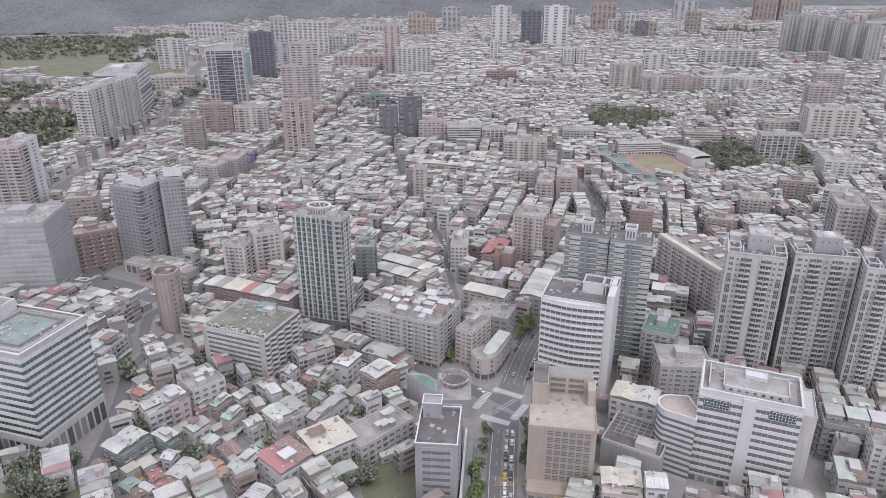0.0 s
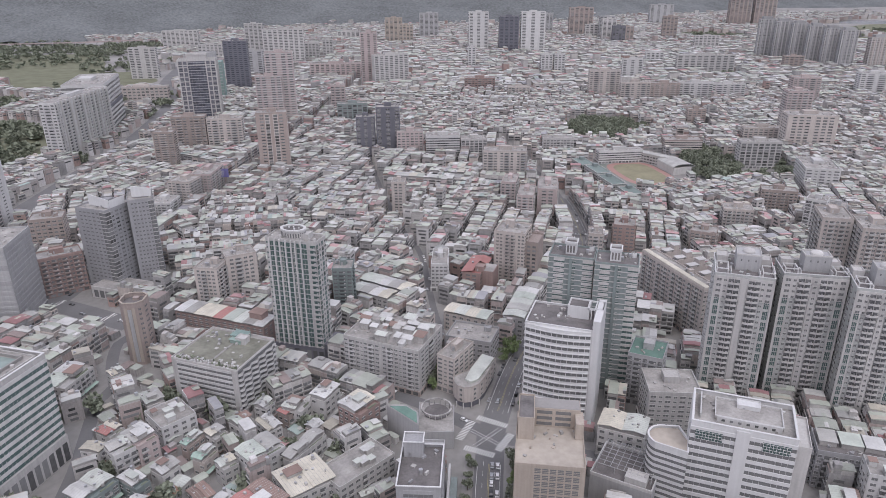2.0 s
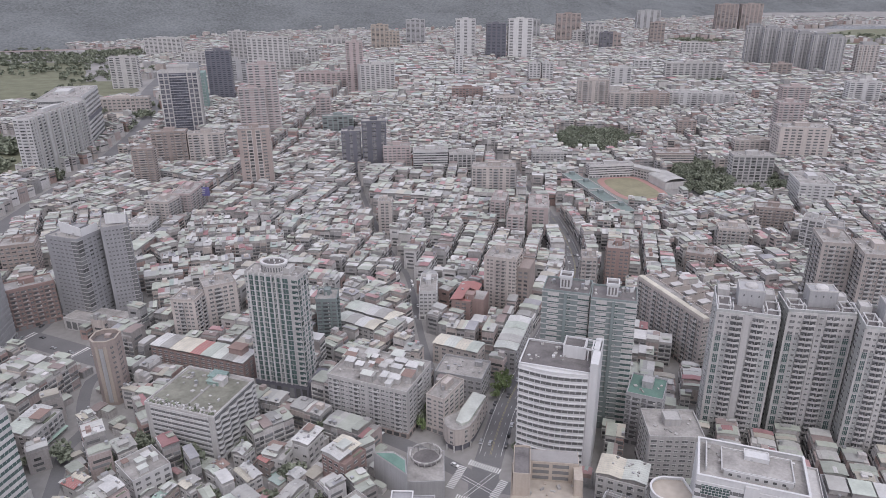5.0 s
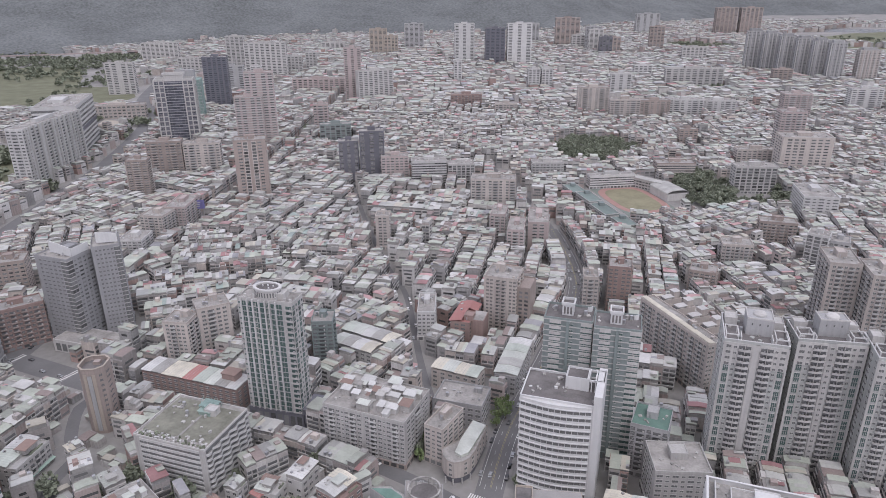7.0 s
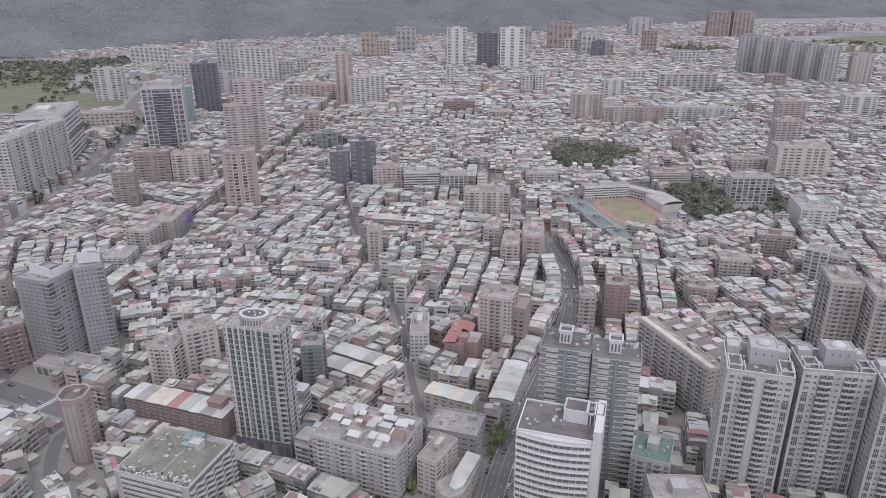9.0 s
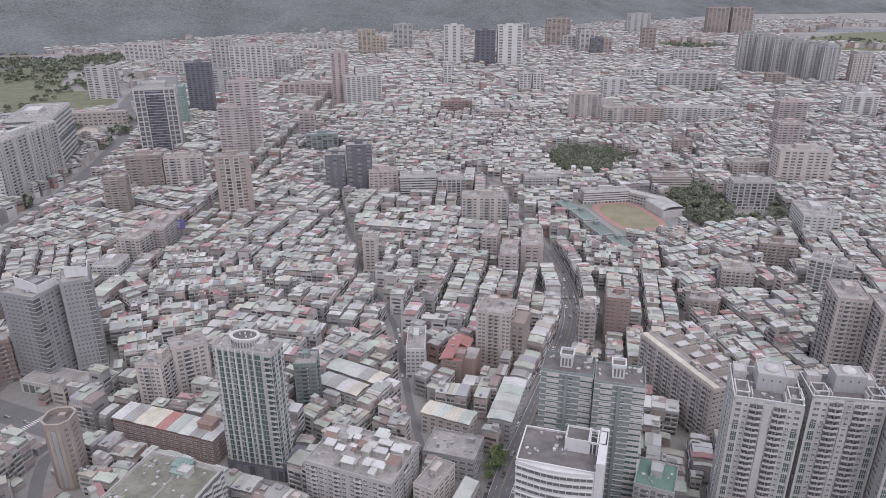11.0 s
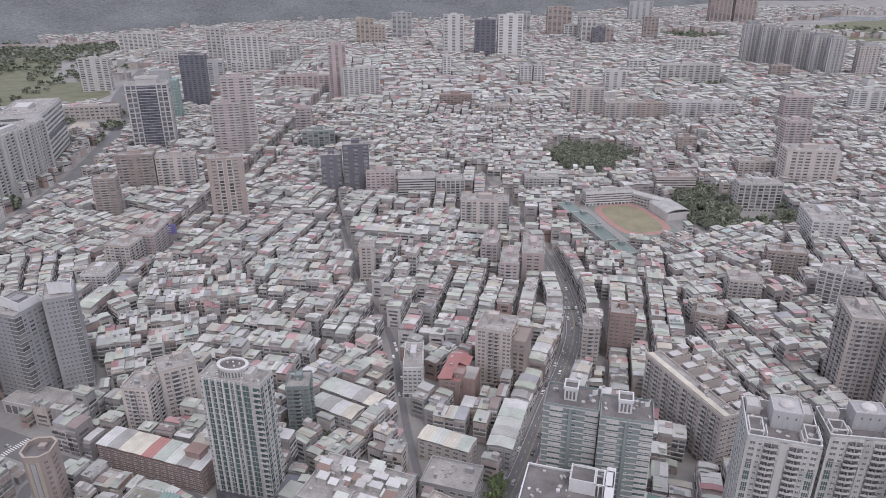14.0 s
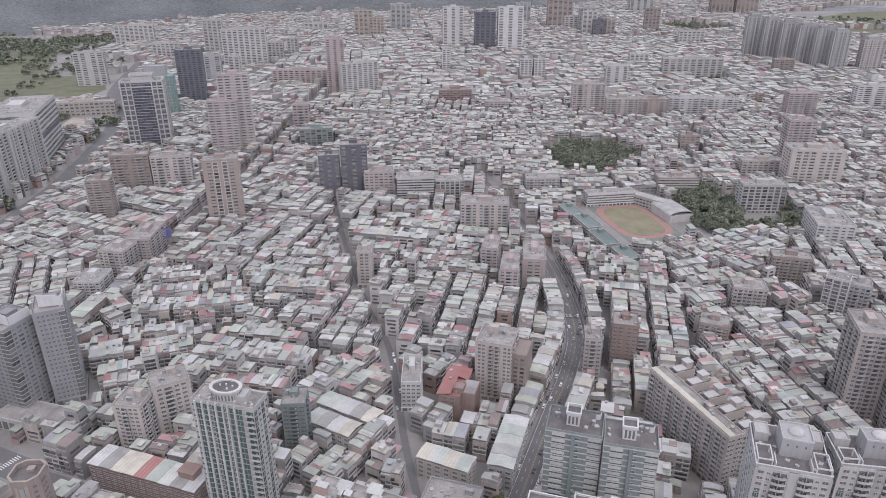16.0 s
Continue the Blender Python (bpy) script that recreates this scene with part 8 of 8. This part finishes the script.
for pts in ([(1180, 1960), (1500, 2020), (1700, 2330), (2300, 2500), (2300, 2750), (1620, 2620), (1330, 2420)],):
    tagged(part("meadow", Shape().prism(pts, 0.02, 0.12, 0), ["grass"]), "open riverside meadow beyond the towers", "meadow", kind="structure")
tagged(part("bare_lot", Shape().prism([(-500, 1150), (-452, 1112), (-442, 1180), (-468, 1250), (-515, 1278)], 0.02, 0.12, 0), ["bare_soil"]), "pale bare building lot", "lot", kind="structure")
tagged(part("river", Shape().prism([(1000, 2850), (1500, 2700), (2100, 2500), (2150, 2650), (1550, 2880), (1050, 3010)], 0.02, 0.1, 0), ["water"]), "pale grey river bend beyond the towers", "water", kind="structure")
# elevated railway at the foot of the hill
via = new("viaduct")
tagged(via, "long grey elevated railway at the hill's foot", "viaduct")
sh = Shape()
strip(sh, [(-2300, 2070), (-1500, 2110), (-1000, 2190), (-560, 2330)], 6, 12.0)
strip(sh, [(-2300, 2063.8), (-1500, 2103.8), (-1000, 2183.8), (-560, 2323.8)], 0.3, 13.2)
sh.add([(x, y, z) for z in (9.5, 13.2) for x, y in ((-2300, 2063.5), (-1500, 2103.5), (-1000, 2183.5), (-560, 2323.5))], [(0, 1, 5, 4), (1, 2, 6, 5), (2, 3, 7, 6)])
part("deck", sh, ["pink_wall"], via)
sh = Shape()
for k in range(60):
    f = k / 59
    sh.box(-2300 + 1740 * f, 2070 + 255 * f ** 1.6, 0, 2.5, 2.5, 11)
tagged(part("piers", sh, ["grey_wall"], via), kind="stuff")

# ---- crossing: zebra stripes, lane lines, pavements ----
def zebra(a, b, n, length=4.0):
    s = Shape()
    ax, ay = a
    bx, by = b
    an = math.degrees(math.atan2(by - ay, bx - ax))
    for i in range(n):
        f = (i + 0.5) / n
        s.box(ax + (bx - ax) * f, ay + (by - ay) * f, 0.05, 0.62, length, 0.012, 0, an)
    tagged(part("zebra_crossing", s, ["paint"]), "white painted zebra crossing", "crossing", kind="structure")


zebra((27.5, 325.5), (42.5, 317), 14)
zebra((16.5, 307), (24.8, 322.5), 14)
zebra((19, 301), (33.5, 294), 14)
zebra((35.5, 297.5), (43.8, 310.5), 12)
zebra((-222, 441), (-213, 455), 12)
zebra((-266, 462), (-258, 478), 12)
mark = Shape()
for a, b in (((23, 302), (38, 316)), ((24.5, 300.8), (39.5, 314.8)), ((21, 318), (38.5, 302)), ((20, 316.6), (37.5, 300.6))):
    mark.box((a[0] + b[0]) / 2, (a[1] + b[1]) / 2, 0.05, math.dist(a, b), 0.22, 0.012, 0, math.degrees(math.atan2(b[1] - a[1], b[0] - a[0])))
av = ROAD_LINES["avenue"][0]
for off in (-5.4, 5.6):
    strip(mark, [p for p in av if p[1] < 292], 0.10, 0.056, 0, off)
    strip(mark, [p for p in av if p[1] > 330], 0.10, 0.056, 0, off)
for off in (0.3, -0.3):
    strip(mark, [p for p in av if p[1] < 292], 0.06, 0.058, 1, off)
    strip(mark, [p for p in av if p[1] > 330], 0.06, 0.058, 1, off)
for off in (-2.8, 2.8):
    for i in range(0, len(av) - 1):
        if not 293 < av[i][1] < 330 and av[i][1] < 640:
            (x0, y0), (x1, y1) = road_edge([av[i], av[i + 1]], off)[0]
            mark.box(x0, y0, 0.05, 3.2, 0.14, 0.012, 0, math.degrees(math.atan2(y1 - y0, x1 - x0)))
for i in range(9):
    mark.box(25 + i * 1.1, 252, 0.05, 0.14, 9, 0.012, 1, 45)
    mark.box(25 + i * 1.1, 252, 0.064, 0.14, 9, 0.012, 1, -45)
tagged(part("road_marking", mark, ["paint", "yellow"]), "white and yellow painted lane lines", "road marking", kind="structure")
for off, fw, lo, hi in ((-10.0, 2.0, 120, 292), (10.0, 2.0, 120, 292), (-7.8, 0.8, 332, 700), (7.8, 0.8, 332, 700)):
    seg = [p for p in av if lo < p[1] < hi]
    sh = Shape()
    strip(sh, seg, fw, 0.17, 0, off)
    e = road_edge(seg, off - math.copysign(fw, off))[0]
    k = len(e)
    sh.add([(*p, 0.0) for p in e] + [(*p, 0.17) for p in e], [(i, i + 1, k + i + 1, k + i) if off < 0 else (i + 1, i, k + i, k + i + 1) for i in range(k - 1)])
    tagged(part("pavement", sh, ["pavement"]), "grey paved footway with a kerb", "pavement", kind="structure")

# ---- cars ----
def car_parts(paint):
    s = Shape()
    prof = [(-2.15, 0.35), (2.15, 0.35), (2.2, 0.75), (1.3, 0.92), (-1.9, 0.95), (-2.2, 0.8)]
    n = len(prof)
    s.add([(a, yy, b) for yy in (-0.86, 0.86) for a, b in prof], [tuple(range(n)), tuple(range(2 * n - 1, n - 1, -1))] + [(i, n + i, n + (i + 1) % n, (i + 1) % n) for i in range(n)])
    c = Shape()
    c.add([(a, yy * k, b) for yy in (-0.84, 0.84) for a, b, k in ((-1.7, 0.94, 1), (1.1, 0.92, 1), (0.45, 1.40, 0.82), (-1.2, 1.42, 0.82))], [(0, 1, 2, 3), (7, 6, 5, 4), (0, 4, 5, 1), (1, 5, 6, 2), (3, 7, 4, 0)])
    r = Shape().add([(a, yy, b) for yy in (-0.69, 0.69) for a, b in ((-1.2, 1.43), (0.45, 1.41))], [(0, 1, 3, 2)])
    wl_ = Shape()
    wl_.add([(0.32 * math.cos(i * math.pi / 4), yy, 0.32 + 0.32 * math.sin(i * math.pi / 4)) for yy in (-0.1, 0.1) for i in range(8)], [(i, (i + 1) % 8, 8 + (i + 1) % 8, 8 + i) for i in range(8)] + [tuple(range(8)), tuple(range(15, 7, -1))])
    return s.mesh("body", [paint]), c.mesh("cabin_glass", ["window"]), r.mesh("car_roof", [paint]), wl_.mesh("wheel", ["tyre"])


CARS = {p: car_parts(p) for p in ("car_white", "car_silver", "car_dark", "car_yellow")}
WORDS = {"car_white": "white", "car_silver": "silver", "car_dark": "dark grey", "car_yellow": "yellow"}


def car(x, y, ang, paint):
    t = new("car")
    t.matrix_basis = pose(x, y, 0.05, 0, 0, ang)
    tagged(t, f"{WORDS[paint]} saloon car standing on the street", "car", "cars")
    b, c, r, wl_ = CARS[paint]
    part("body", b, [], t)
    part("cabin_glass", c, [], t)
    part("car_roof", r, [], t)
    for sx in (-1.35, 1.35):
        for sy in (-0.8, 0.8):
            part("wheel", wl_, [], t, at=pose(sx, sy, 0))


rng = random.Random(8)
paints = ["car_white", "car_white", "car_silver", "car_dark", "car_silver", "car_dark", "car_white", "car_silver"] * 3 + ["car_yellow"]
for k in range(9):
    for off in (1.5, 4.2):
        if rng.random() < 0.85:
            yy = 236 + k * 6.2 + rng.uniform(-0.8, 0.8)
            xx = np.interp(yy, [p[1] for p in av], [p[0] for p in av]) + off
            car(xx, yy, 84, rng.choice(paints))
for off, lo, hi, step, prob in ((-6.6, 336, 520, 6.4, 0.5), (6.7, 340, 520, 6.4, 0.45), (-1.7, 420, 640, 15, 0.5), (1.7, 340, 640, 17, 0.5), (4.4, 480, 620, 11, 0.5), (-4.2, 560, 680, 9, 0.5)):
    d = lo
    while d < hi:
        j = min(range(len(av) - 1), key=lambda i: abs(av[i][1] - d))
        (x0, y0), (x1, y1) = road_edge([av[j], av[j + 1]], off)[0]
        if rng.random() < prob:
            car(x0, y0, math.degrees(math.atan2(y1 - y0, x1 - x0)), rng.choice(paints))
        d += step + rng.uniform(-1, 2)
for line, lo, hi in (("centre_lane", 430, 560), ("west_avenue", 380, 720), ("cross_street", 320, 470)):
    pts = ROAD_LINES[line][0]
    for i in range(0, len(pts) - 1):
        if lo < pts[i][1] < hi and rng.random() < 0.35:
            (x0, y0), (x1, y1) = road_edge([pts[i], pts[i + 1]], rng.choice([-1.6, 1.6]))[0]
            car(x0, y0, math.degrees(math.atan2(y1 - y0, x1 - x0)), rng.choice(paints))
for cx0, cy0 in ((-292, 487), (-276, 476), (-250, 470), (-236, 455), (-318, 497)):
    car(cx0, cy0, rng.choice([-27, 153]), rng.choice(paints))
for k in range(10):
    car(-150 + rng.uniform(-4, 4) + k * 2.6, 246 + (k % 2) * 6, 60, rng.choice(paints))

# ---- the nearest houses, one by one ----
for k, (x, y, w, d, ang, h, roof_kind, wall) in enumerate(OWN):
    house(x, y, w, d, ang, h, roof_kind, wall, 500 + k)
rng = random.Random(17)
for k, (x, y, ang, w, dep, face, _, h) in enumerate(NEAR_LOTS):
    roof_kind = rng.choice(["white_sheet", "pale_sheet", "pale_sheet", "grey_sheet", "grey_sheet", "cream_sheet", "red_sheet", "rust_sheet", "deck", "deck", "mint_sheet"])
    wall = rng.choice(["pale_wall", "grey_wall", "beige_wall", "pale_wall", "brown_wall", "grey_wall", "brick_wall"])
    h = h + rng.uniform(-2, 1) + (rng.uniform(3, 8) if rng.random() < 0.08 else 0)
    # the front is the side that looks south
    a = (ang + 45) % 180 - 45
    if abs(a) <= 45:
        house(x, y, dep, w, a, h, roof_kind, wall, k)
    else:
        house(x, y, w, dep, a - 90, h, roof_kind, wall, k)
